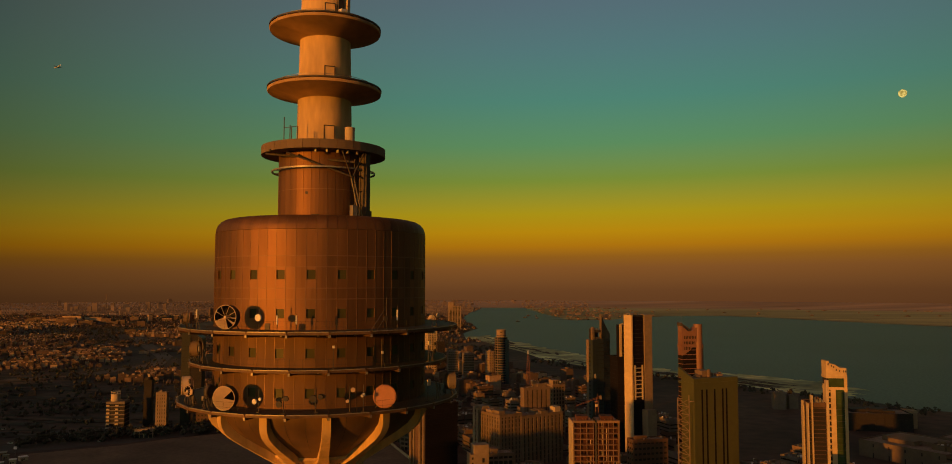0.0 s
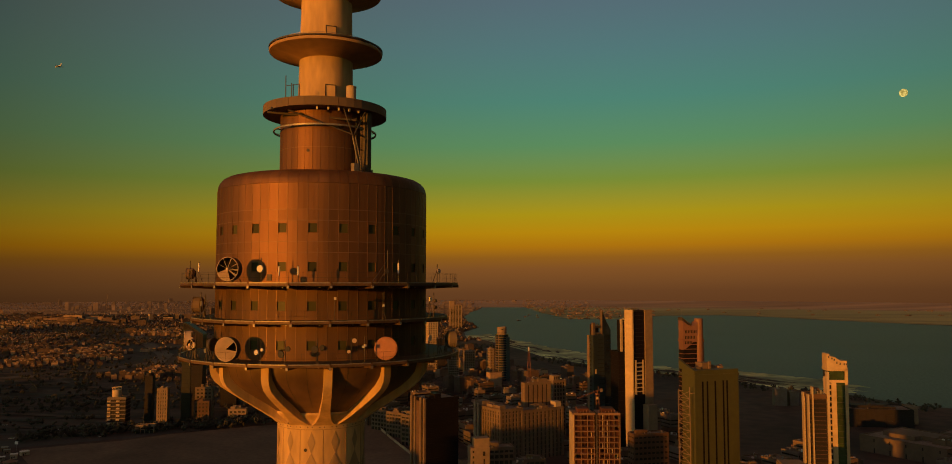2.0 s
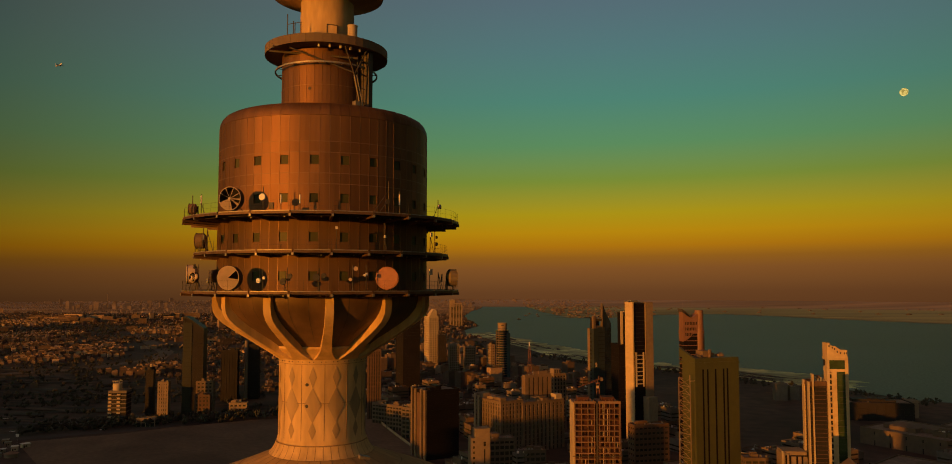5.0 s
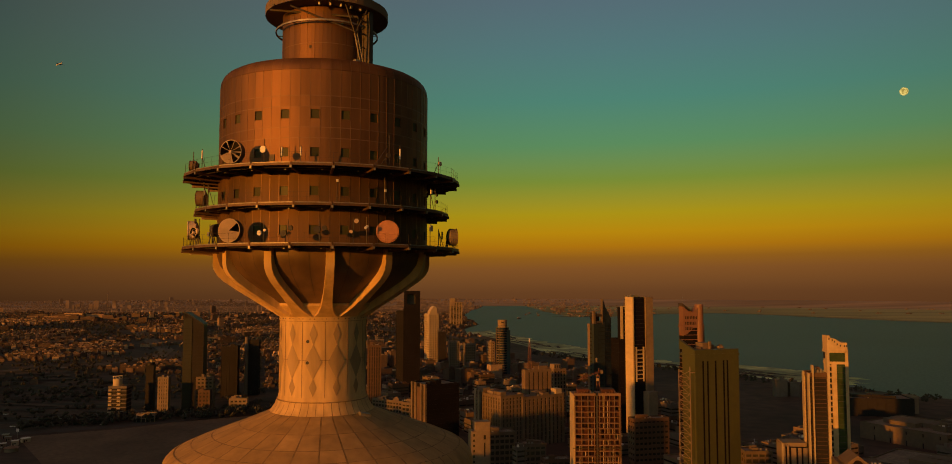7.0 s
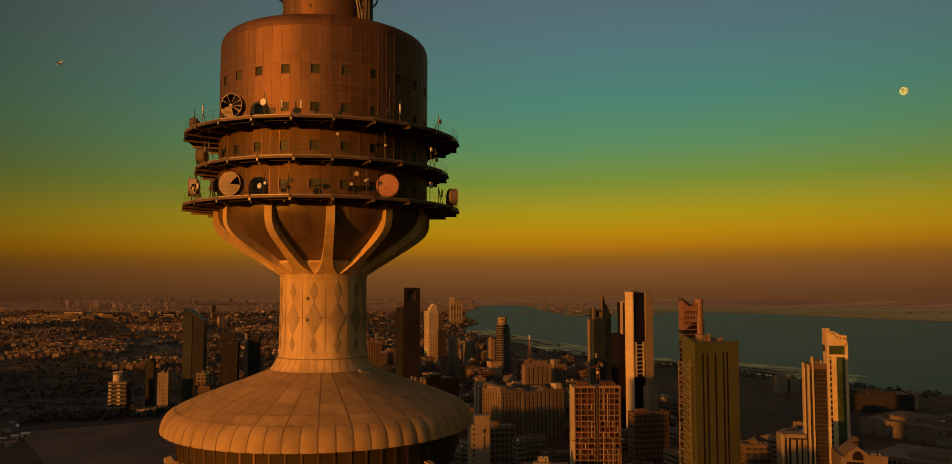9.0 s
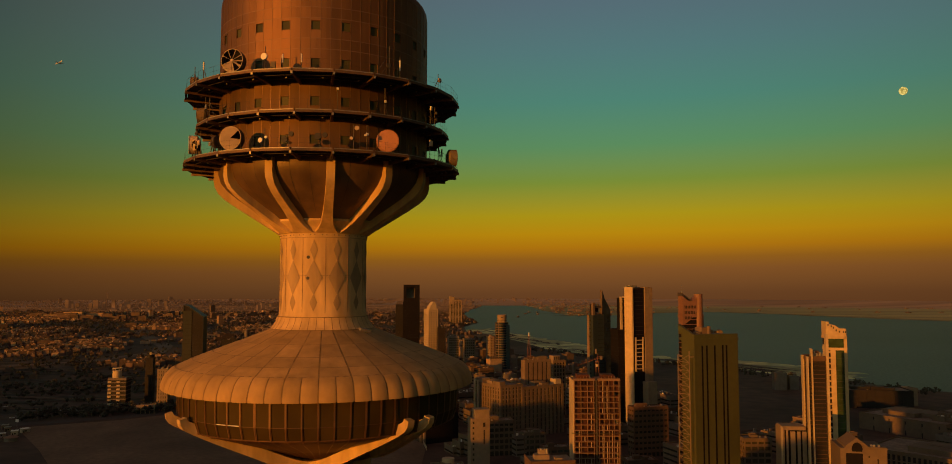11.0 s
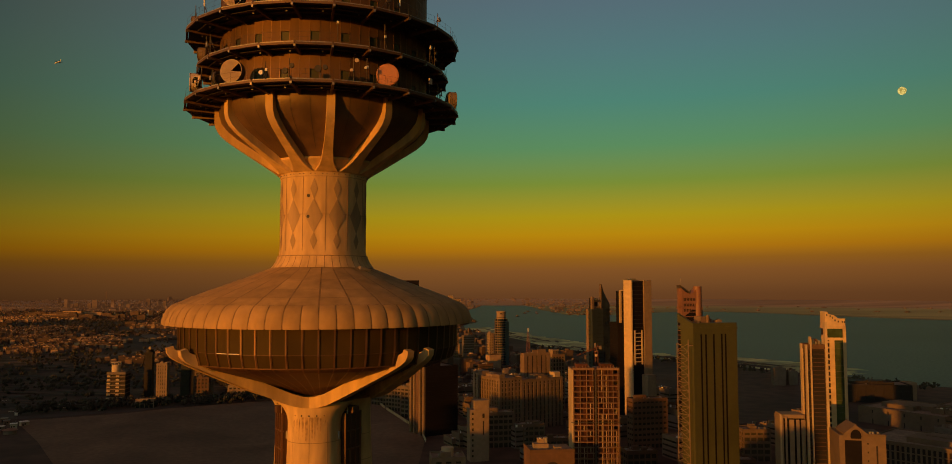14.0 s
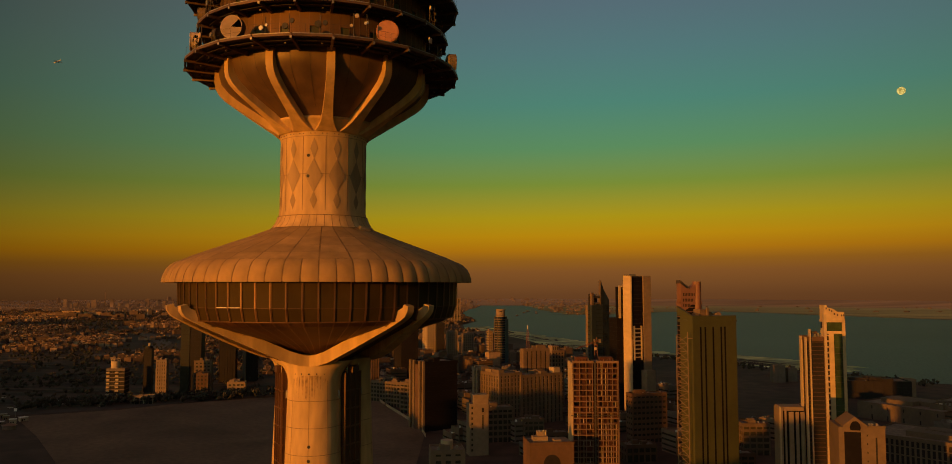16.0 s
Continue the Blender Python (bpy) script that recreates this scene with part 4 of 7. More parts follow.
# ---- named buildings ----
def block(name, label, corner, h, w, d, th, wall, glass, floor=3.5, bay=3.2, span=1.3, pier=0.9, proud=0.35, category="building", boxes=1, seed=0, z0=0.0):
    """A building on a near-left corner: glazed core, a spandrel for every floor, piers for every bay, parapet and plant rooms."""
    rng = random.Random(seed + int(corner[0] * 7 + corner[1]))
    e = thing(name, label, category, pose(corner[0], corner[1], z0, 0, 0, th))
    part("core", box(proud, w - proud, proud, d - proud, 0, h - 0.5), glass, e)
    n = max(int(h / floor), 2)
    f = h / n
    if span:
        bm = bmesh.new()
        for a, b, c2, d2 in ((0, w, 0, proud + 0.05), (0, w, d - proud - 0.05, d), (0, proud + 0.05, proud + 0.05, d - proud - 0.05), (w - proud - 0.05, w, proud + 0.05, d - proud - 0.05)):
            add_box(bm, a, b, c2, d2, -span / 2, span / 2)
        s = part("spandrel", bm, wall, e, m=pose(0, 0, f))
        for i in range(2, n):
            again(s, pose(0, 0, f * i))
    if pier:
        nx, ny = max(round(w / bay), 1), max(round(d / bay), 1)
        p = part("pier", box(-pier / 2, pier / 2, -0.08, proud + 0.1, 0, h - 0.3), wall, e, m=pose(pier / 2, 0, 0))
        for i in range(1, nx + 1):
            again(p, pose(pier / 2 + (w - pier) * i / nx, 0, 0))
        for i in range(ny + 1):
            again(p, pose(0, d - pier / 2 - (d - pier) * i / ny, 0, 0, 0, -90))
            again(p, pose(w, pier / 2 + (d - pier) * i / ny, 0, 0, 0, 90))
    part("cornice", box(-0.1, w + 0.1, -0.1, d + 0.1, h - 1.6, h - 0.6), wall, e)
    bm = bmesh.new()
    for a, b, c2, d2 in ((0, w, 0, 0.4), (0, w, d - 0.4, d), (0, 0.4, 0.4, d - 0.4), (w - 0.4, w, 0.4, d - 0.4)):
        add_box(bm, a, b, c2, d2, h - 0.6, h + 0.7)
    part("parapet", bm, wall, e)
    part("roof", box(0.4, w - 0.4, 0.4, d - 0.4, h - 0.6, h - 0.3), ROOF, e)
    for i in range(boxes):
        bw, bd, bh = rng.uniform(0.15, 0.35) * w, rng.uniform(0.2, 0.4) * d, rng.uniform(1.5, 3.5)
        x, y = rng.uniform(0.08, 0.6) * w, rng.uniform(0.08, 0.5) * d
        part("plant_room", box(x, x + bw, y, y + bd, h - 0.4, h + bh, 0.1), wall, e)
    if boxes:
        for i in range(4):
            x, y = rng.uniform(1, max(w - 2, 1.2)), rng.uniform(1, max(d - 2, 1.2))
            part("cooling_unit", box(x, x + 1.1, y, y + 1.1, h - 0.4, h + rng.uniform(0.7, 1.4), 0.06), GALV, e)
    return e


def prism(pts, z0, z1):
    """An upright prism on a plan outline."""
    bm = bmesh.new()
    a = [bm.verts.new((x, y, z0)) for x, y in pts]
    b = [bm.verts.new((x, y, z1)) for x, y in pts]
    bm.faces.new(a[::-1])
    bm.faces.new(b)
    for i in range(len(pts)):
        j = (i + 1) % len(pts)
        bm.faces.new((a[i], a[j], b[j], b[i]))
    bmesh.ops.recalc_face_normals(bm, faces=bm.faces[:])
    return bm


def slice_y(pts, y0, y1):
    """A prism lying along y on an outline in x and z."""
    bm = bmesh.new()
    a = [bm.verts.new((x, y0, z)) for x, z in pts]
    b = [bm.verts.new((x, y1, z)) for x, z in pts]
    bm.faces.new(a)
    bm.faces.new(b[::-1])
    for i in range(len(pts)):
        j = (i + 1) % len(pts)
        bm.faces.new((a[i], a[j], b[j], b[i]))
    bmesh.ops.recalc_face_normals(bm, faces=bm.faces[:])
    return bm


# white office tower: chamfered wing toned as sunlit, dark glass middle, broad plain wing toned darker
e = thing("white_office_tower", "tall white stone office tower with dark central glazing", "office tower", pose(137.6, 549, 0, 0, 0, 26))
part("core", box(5.2, 21.5, 1.2, 12, 0, 117.5), INK, e, "dark glass core")
part("wing", prism([(0, 4.5), (4.4, 0), (5.6, 0), (5.6, 10), (5.0, 10)], 0, 119), LITSTONE, e, "stone wing in a sunlit tone")
part("wing", box(17.4, 25.2, 0, 14, 0, 119, 0.15), STONE, e, "broad stone wing toned down as the less lit side")
part("crown", box(5.6, 17.4, 1.0, 12, 117.6, 118.6), DARKWALL, e)
for x in (8.0, 15.4):
    part("fin", box(x - 0.55, x + 0.55, 0.1, 1.4, 50, 78, 0.05), PALE, e, "pale stone fin")
ledge = part("ledge", box(8.7, 14.7, 0.3, 1.3, 52, 52.8), PALE, e)
for i in range(1, 8):
    again(ledge, pose(0, 0, 3.3 * i))
line = part("glazing_bar", box(5.7, 17.3, 1.05, 1.25, 80, 80.12), STEEL, e)
for i in range(1, 11):
    again(line, pose(0, 0, 3.4 * i))
part("notch", box(24.4, 25.9, 2, 12, 48, 84), DARKWALL, e, "dark glass corner bay")
part("roof_rail", box(6, 13, 4, 9, 119, 120.4), GALV, e)
part("roof_rail", box(3, 4, 4, 9, 119, 119.9), GALV, e)
part("podium", box(15, 24, -6, 8, 0, 42, 0.2), STONE, e, "stone podium block")
e = block("dark_annex", "black glass annex beside the white tower", (132.5, 566), 83, 9, 18, 12, INK, INK, span=0.4, pier=0, boxes=0)
part("corner_tower", box(3.2, 8.4, 1, 10, 83, 110), INK, e, "dark upper block with pale edges")
part("fin", box(2.6, 4.4, 0.6, 2.2, 83, 111), PALE, e, "pale stone edge strip")
part("fin", box(8.2, 8.8, 0.6, 10, 83, 111), PALE, e)
s = part("spandrel", box(5.2, 8.2, 0.8, 1.1, 86, 86.7), DIM, e)
for i in range(1, 8):
    again(s, pose(0, 0, 3.2 * i))

# slim tower with a pointed fin
e = block("spire_tower", "slim glass tower with a pointed fin on its roof", (121, 630), 92, 20, 8.5, 30, INK, INK, span=0.5, pier=0.3, bay=4, boxes=0)
part("corner_column", box(-0.5, 5.0, -0.6, 2.2, 0, 93, 0.3), SLATE, e, "blue-grey corner column")
part("side_wall", box(-0.55, 0.3, 5.0, 8.5, 0, 93, 0.1), TAN, e, "tan stone side wall")
part("side_wall", box(-0.5, 0.3, 2.2, 5.0, 0, 93), SLATE, e, "blue-grey side wall")
slit = part("side_window", box(-0.58, -0.45, 2.6, 4.7, 6, 7.2), DARKWALL, e)
for i in range(1, 23):
    again(slit, pose(0, 0, 3.7 * i))
part("wall", box(5.0, 12.5, -0.5, 3, 0, 94, 0.15), SLATE, e, "blue-grey panel wall")
part("glass_wall", box(12.5, 20.2, -0.45, 3, 0, 93, 0.1), BLUEGLASS, e, "dark blue glass bay")
floor_line = part("glazing_bar", box(5.0, 20.2, -0.56, -0.4, 4, 4.3), DARKWALL, e)
for i in range(1, 24):
    again(floor_line, pose(0, 0, 3.7 * i))
part("roof_fin", slice_y([(10.4, 92), (20.2, 92), (20.2, 97.5), (13.4, 108.5), (10.9, 115.5), (10.4, 115.5)], -0.45, 1.6), BLUEGLASS, e, "pointed blue glass roof fin")
part("fin_edge", slice_y([(9.7, 92), (10.5, 92), (10.9, 116), (10.3, 116)], -0.6, 2.2), DIM, e, "pale fin edge")
part("crown_post", box(-0.4, 2.2, -0.5, 2.0, 93, 104.5, 0.15), TAN, e, "tan crown post")
part("crown_beam", box(2.2, 9.6, 0.0, 2.4, 99.6, 101.6, 0.1), STEEL, e, "dark crown beam")
part("crown_beam", box(1.5, 9.4, 0.4, 3.4, 93, 95.4, 0.1), DIM, e)
part("crown_wall", box(2.2, 9.6, 4.0, 7.5, 92, 103), DARKWALL, e)
part("roof_unit", box(4.2, 6.4, 0.2, 2.2, 101.6, 103.2, 0.1), GALV, e)
part("window", box(1.4, 3.2, -0.72, -0.5, 58, 62), PALE, e, "pale recessed panel")

# rose tower with a curved crown
e = block("rose_tower", "rose granite tower with a curved crown and dark ribbon windows", (170.5, 504), 98, 17, 8, 12, PINK, INK, span=0.45, pier=0, boxes=0)
part("crown", slice_y([(0, 90.5), (3, 92), (6, 94.2), (9, 97.2), (12.6, 102), (12.6, 112), (8, 108.5), (4.5, 109), (0, 112.5)], -0.3, 7), PINK, e, "rose granite crown with a slanting edge")
part("column", tube((14.2, 2.2, 0), (14.2, 2.2, 114), 3.2, 28), PINK, e, "round rose granite corner column")
bar = part("slot", box(1.6, 2.3, -0.36, -0.2, 103, 105.2), DARKWALL, e)
for i in range(1, 8):
    again(bar, pose(1.25 * i, 0, 0))
for row, (z, n) in enumerate(((98.8, 7), (94.8, 5))):
    for i in range(n):
        again(bar, pose(1.25 * i, 0, z - 103))
part("roof_arc", slice_y([(0.5, 112), (9, 108), (9, 109), (0.5, 115)], 2, 9), STEEL, e, "dark curved roof screen")
part("mast", tube((18.6, 6, 96), (18.6, 6, 111), 0.2, 8), GALV, e)
part("mast", tube((2.5, 6, 110), (2.5, 6, 121), 0.12, 8, 0.04), GALV, e)
part("mast_base", box(17.2, 20, 5, 8, 0, 98, 0.1), GREY, e)

# broad olive tower, slots and a steel lattice
e = thing("olive_tower", "broad olive granite tower with dark vertical slots", "office tower", pose(131, 330, 0, 0, 0, 22))
part("body", box(0, 29, 0, 11, 0, 94.5, 0.2), OLIVE, e)
for x in (5.2, 8.2, 13.4, 18.7, 21.2):
    part("slot", box(x - 0.5, x + 0.5, -0.06, 0.3, 0, 88.5), INK, e, "dark vertical window slot")
part("cornice", box(-0.2, 29.2, -0.25, 13.2, 91.0, 92.2), OLIVE, e)
part("gable", slice_y([(-0.3, 0), (-0.3, 0.1), (0.9, 0.1), (0.9, 0)], 0, 13), OLIVE, e, m=pose(0, 0, 94.5))
bm = bmesh.new()
for x in (-0.4, 1.0):
    a = [bm.verts.new((x, y, z)) for y, z in ((0, 94.4), (13, 94.4), (13, 99.5), (10, 98.2))]
    bm.faces.new(a)
bmesh.ops.bridge_loops(bm, edges=bm.edges[:])
part("roof_fin", bm, OLIVE, e, "raking granite fin at the roof edge")
for x, y, w2, d2, h2 in ((9, 5, 6, 6, 3.4), (15.5, 6, 2, 3, 2.0), (5, 4, 2.4, 3, 1.2), (20, 5, 3, 4, 1.3), (23, 8, 1.6, 2, 1.8), (12, 3, 1.2, 1.2, 4.2)):
    part("plant_room", box(x, x + w2, y, y + d2, 94.4, 94.4 + h2, 0.08), TAN, e)
lat = thing("steel_lattice", "pale steel lattice standing beside the olive tower", "lattice", pose(131, 330, 0, 0, 0, 22) @ Matrix.Diagonal((0.9, 0.62, 1, 1)))
for y in (0.6, 16.4):
    part("post", box(-3.65, -3.15, y - 0.22, y + 0.22, 0, 86 - (y * 0.15)), STONE, lat)
    part("tie", box(-3.4, 0.2, y - 0.2, y + 0.2, 82.5, 82.9), STONE, lat)
hor = part("beam", box(-3.55, -3.25, 0.6, 16.4, 4, 4.25), STONE, lat)
d1 = part("brace", tube((-3.4, 0.6, 4), (-3.4, 16.4, 8.2), 0.13, 6), STONE, lat)
d2 = part("brace", tube((-3.4, 16.4, 4), (-3.4, 0.6, 8.2), 0.13, 6), STONE, lat)
for i in range(1, 19):
    again(hor, pose(0, 0, 4.2 * i))
    again(d1, pose(0, 0, 4.2 * i))
    again(d2, pose(0, 0, 4.2 * i))

# slim pale tower with green glass
e = thing("slim_tower", "slim pale tower with green glass and a stepped crown", "office tower", pose(222.5, 378, 0, 0, 0, -8) @ Matrix.Diagonal((0.9, 1, 0.968, 1)))
part("core", box(0.6, 12.6, 0.6, 9.5, 0, 92), DARKWALL, e)
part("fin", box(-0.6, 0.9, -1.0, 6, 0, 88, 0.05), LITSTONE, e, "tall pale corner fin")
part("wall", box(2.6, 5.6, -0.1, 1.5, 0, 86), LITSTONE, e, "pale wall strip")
part("green_glass", box(5.7, 10.9, 0.0, 0.9, 0, 85), material("green_curtain_glass", (0.035, 0.055, 0.02), 0.15, grain=0.3, scale=0.2, stain=0.4, stain_scale=0.1, bump=0, spec=0.7), e, "green curtain glass")
bar = part("glazing_bar", box(5.7, 10.9, -0.06, 0.05, 10, 10.15), STEEL, e)
led = part("ledge", box(0.9, 3.1, -0.5, 1, 10, 10.9), LITSTONE, e)
for i in range(1, 22):
    again(bar, pose(0, 0, 3.5 * i))
    again(led, pose(0, 0, 3.5 * i))
part("edge_pier", box(11.0, 12.9, -0.3, 9.8, 0, 94, 0.05), LITSTONE, e)
part("beam", box(0, 12.6, -0.2, 9, 85, 86.6), LITSTONE, e)
part("green_glass", box(1.2, 10.8, 0.0, 0.9, 86.6, 92), MATS["green_curtain_glass"], e)
part("beam", box(-0.2, 12.9, -0.3, 9.6, 92, 93.6), LITSTONE, e)
part("crown", slice_y([(0, 93.6), (12.6, 93.6), (12.6, 98.2), (8.5, 98.2), (5.5, 100.3), (1.8, 101), (1.8, 102.4), (0, 102.4)], -0.1, 9), LITSTONE, e, "pale stepped crown with small openings")
for x, z in ((1.0, 99.8), (3.0, 99.0), (4.4, 98.2), (6.0, 96.5), (8.0, 95.8), (10.5, 95.6), (11.8, 95.6)):
    part("opening", box(x, x + 0.7, -0.16, 0.3, z, z + 1.2), BLACK, e)

# dark tower with pale corner piers
e = block("ribbed_tower", "slim dark tower with pale corner piers and ribbon windows", (184, 313), 84, 9.0, 11, -8, RUSTSTONE, DARKWALL, span=0.16, pier=0, floor=2.1, boxes=1)
for x, w2, h2 in ((-0.4, 0.6, 84.5), (1.6, 0.65, 88.5), (8.8, 1.2, 96.0)):
    part("corner_pier", box(x, x + w2, -0.7, 2.5, 0, h2, 0.05), PALE, e, "tall pale pier")
part("corner_pier", box(-0.5, 0.3, 8, 11.4, 0, 84.5), PALE, e)
for i, (x, h2) in enumerate(((3.4, 2.4), (4.6, 1.4), (6.2, 2.0), (7.4, 1.2))):
    part("roof_unit", box(x, x + 0.8, 2, 3.4, 83.4, 84.6 + h2, 0.05), GALV, e)

e = thing("pier_building", "pale building with tall vertical piers and dark slots", "building", pose(172, 318, 0, 0, 0, -5))
part("core", box(0.5, 11.8, 0.6, 12, 0, 46.5), INK, e)
for x, w2, h2 in ((0, 1.0, 48), (2.0, 0.9, 47.5), (4.1, 2.3, 46), (7.5, 1.5, 46), (10.0, 2.0, 46)):
    part("pier", box(x, x + w2, 0, 2, 0, h2, 0.05), STONE, e)
part("side_wall", box(0, 0.9, 2, 12, 0, 47.5), STONE, e)
part("parapet", box(0.5, 12, 1.2, 12, 46.5, 48.4), STONE, e)
# its pale tone stands in for sun on the corner
part("corner_pier", box(-0.5, 0.1, -0.3, 1.2, 0, 48.6, 0.05), PALE, e, "corner pier painted pale as if sunlit")

# arch building
e = thing("arch_building", "pale building with a gable and arched dark glass front", "building", pose(188.5, 290, 0, 0, 0, -12) @ Matrix.Diagonal((0.84, 1, 1, 1)))
part("body", box(0, 24.4, 0, 20, 0, 43.6, 0.1), DIM, e)
part("gable", slice_y([(2.5, 43.5), (15.0, 43.5), (15.0, 44.6), (8.7, 48.6), (2.5, 44.6)], -0.4, 16), DIM, e, "pale gable with a tiled ridge roof")
part("dark_glass", box(2.9, 11.7, -0.1, 0.4, 0, 41.3), INK, e, "tall dark glass front")
arch = [(6.2, 42.2)] + [(8.7 + 2.9 * math.cos(radians(180 - a)), 43.2 + 3.4 * math.sin(radians(a))) for a in range(0, 181, 15)] + [(11.2, 42.2)]
part("arch_glass", slice_y([(x, z) for x, z in arch], -0.52, -0.3), INK, e, "dark half-round window")
for k in range(12):
    a0, a1 = radians(15 * k), radians(15 * (k + 1))
    q = [(8.7 + r * math.cos(a), 43.2 + r * 1.15 * math.sin(a)) for r, a in ((2.9, a0), (3.5, a0), (3.5, a1), (2.9, a1))]
    part("arch_stone", slice_y(q, -0.75, -0.3), DIM, e)
part("slot", box(19.2, 20.1, -0.08, 0.3, 0, 39), DARKWALL, e)
for i in range(8):
    part("small_window", box(14.7, 15.3, -0.08, 0.3, 39.5 - 4 * i, 40.3 - 4 * i), WINDOW, e)
part("parapet", box(15.2, 24.6, -0.2, 0.4, 43.4, 44.5), DIM, e)
for x in (16.5, 18.0, 20.5):
    part("roof_unit", box(x, x + 1.0, 2, 3.4, 43.5, 45.2, 0.05), GALV, e)

# unfinished apartment tower
e = thing("unfinished_tower", "unfinished pink concrete apartment tower with open floors", "apartment tower", pose(69, 352, 0, 0, 0, 0.5))
part("core", box(3.0, 23.4, 4.2, 17, 0, 67), BRICK, e, "raw block core walls")
# sunlight on this end is put into its paler colour
part("side_wall", box(0, 0.5, 0.6, 18, 0, 67.5), PALE, e, "end wall painted pale as if sunlit")
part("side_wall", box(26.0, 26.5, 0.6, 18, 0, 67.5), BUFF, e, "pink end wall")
FLOORS = 22
RISE = 67.45 / FLOORS
for x0, x1 in ((0.5, 12.0), (14.2, 26.0)):
    sl = part("floor_slab", box(x0 - 0.1, x1 + 0.1, -0.35, 17, -0.05, 0.3), BUFF, e, m=pose(0, 0, RISE))
    up = part("upstand", box(x0 + 0.3, x1 - 0.3, 0.3, 0.5, 0.42, 0.9), BRICK, e, m=pose(0, 0, RISE))
    for i in range(2, FLOORS + 1):
        again(sl, pose(0, 0, RISE * i))
        if i < FLOORS:
            again(up, pose(0, 0, RISE * i))
    n = 4 if x0 < 5 else 5
    col = part("column", box(-0.16, 0.16, 0.05, 0.8, 0, 67.5), BUFF, e, m=pose(x0 + 0.35, 0, 0))
    for i in range(1, n):
        again(col, pose(x0 + 0.35 + (x1 - x0 - 0.7) * i / (n - 1), 0, 0))
    rng = random.Random(int(x0))
    bayw = (x1 - x0 - 0.7) / (n - 1)
    back = part("infill_wall", box(0, bayw - 0.5, 1.3, 1.6, 0.42, RISE), BRICK, e, "raw red block wall", m=pose(x0 + 0.6, 0, RISE))
    jamb = part("white_jamb", box(-0.15, 0.15, 0.05, 0.5, 0.42, RISE), PALE, e, "pale upright between openings", m=pose(x0 + 0.6 + bayw * 0.5, 0, RISE))
    for f in range(1, FLOORS):
        for b in range(n - 1):
            xx = x0 + 0.6 + bayw * b
            if rng.random() < 0.75:
                again(back, pose(xx, rng.uniform(0, 0.9), RISE * f))
            if rng.random() < (0.8 if f < 11 else 0.7 if x0 > 5 and b in (0, 1) else 0.16):
                again(jamb, pose(xx + bayw * (0.5 if b else 0.62) + rng.uniform(-0.1, 0.1), 0, RISE * f))
    part("roof_house", box(x0 + 2.5, x1 - 2.5, 4, 12, 67.5, 70.4, 0.1), BRICK, e, "raw block roof house")
    part("parapet", box(x0 - 0.4, x1 + 0.4, -0.2, 0.3, 67.5, 68.7), BUFF, e)
    for i in range(7):
        part("starter_post", box(-0.12, 0.12, 0, 0.24, 67.5, 69.0 + 1.2 * rng.random()), BUFF, e, m=pose(x0 + 0.4 + (x1 - x0 - 0.9) * i / 6, rng.uniform(0.4, 3.5), 0))
scaf = part("scaffold_deck", box(-0.8, 27.2, -1.1, 0.0, 38.6, 38.8), STEEL, e, "narrow scaffold deck")
part("hoist", box(12.6, 13.4, -0.6, 0.2, 0, 68), STEEL, e, "builders' hoist mast in the gap")

# apartment slab with stepped roofs
e = block("apartment_slab", "tan stone apartment slab with columns of punched windows", (33, 526), 41.5, 22, 37, 34, BROWNSTONE, WINDOW, floor=3.3, bay=3.7, span=0.8, pier=2.0, proud=0.5, boxes=4)
# the slab's sunlit end, put in as paler piers
part("end_pier", box(-0.5, 0.6, 30.5, 32.3, 0, 43.5), PALE, e)
part("end_pier", box(-0.5, 0.6, 34.6, 37.3, 0, 44.5), PALE, e)
part("roof_house", box(1, 8, 26, 36, 41, 45.5, 0.1), STONE, e)
part("roof_house", box(2, 7, 14, 22, 41, 44.2, 0.1), STONE, e)
e = block("apartment_slab", "tan stone apartment slab with tall pilasters", (50.5, 537), 39, 43, 22, 34, BROWNSTONE, WINDOW, floor=3.3, bay=4.3, span=0.3, pier=2.5, proud=0.6, boxes=3)
part("roof_house", box(36, 42, 2, 9, 38.5, 43.5, 0.1), PALE, e)
e = thing("apartment_tower", "narrow tan apartment tower with small side windows", "apartment tower", pose(11.5, 427, 0, 0, 0, 16))
part("body", box(0, 12.5, 0, 9, 0, 33.5, 0.08), STONE, e)
part("upper_body", box(2.6, 12.4, 0.4, 8.6, 33.4, 38.6, 0.08), STONE, e)
part("parapet", box(2.4, 12.6, 0.2, 8.8, 38.5, 39.3, 0.05), STONE, e)
part("side_pier", box(-0.25, 0.1, 0.2, 8.8, 0, 33.9), STONE, e, "sunlit end wall")
w1 = part("window", box(0.8, 1.9, -0.08, 0.3, 3, 4.5), WINDOW, e)
for i in range(1, 9):
    again(w1, pose(0, 0, 3.4 * i))
part("side_bay", box(10.6, 12.6, 0.5, 9.2, 0, 33.9), DARKWALL, e, "dark glass side bay")
part("sign", box(8.2, 9.0, -0.12, 0.1, 17, 26), DARKWALL, e, "dark upright sign")
part("sign", box(7.9, 9.4, -0.12, 0.1, 28, 30.8), DARKWALL, e, "dark round emblem")
block("office_slab", "tan office slab with tall vertical slots", (54, 560), 58, 25, 6, 26, TAN, DARKWALL, span=0, pier=3.2, bay=4.6, boxes=2)
e = block("crown_tower", "tan tower with a pierced cube crown", (85, 640), 50, 14, 10, 28, TAN, WINDOW, span=1.0, pier=1.3, boxes=0)
part("crown", box(1, 8, 1, 8, 50, 55, 0.1), STONE, e, "pierced cube crown")
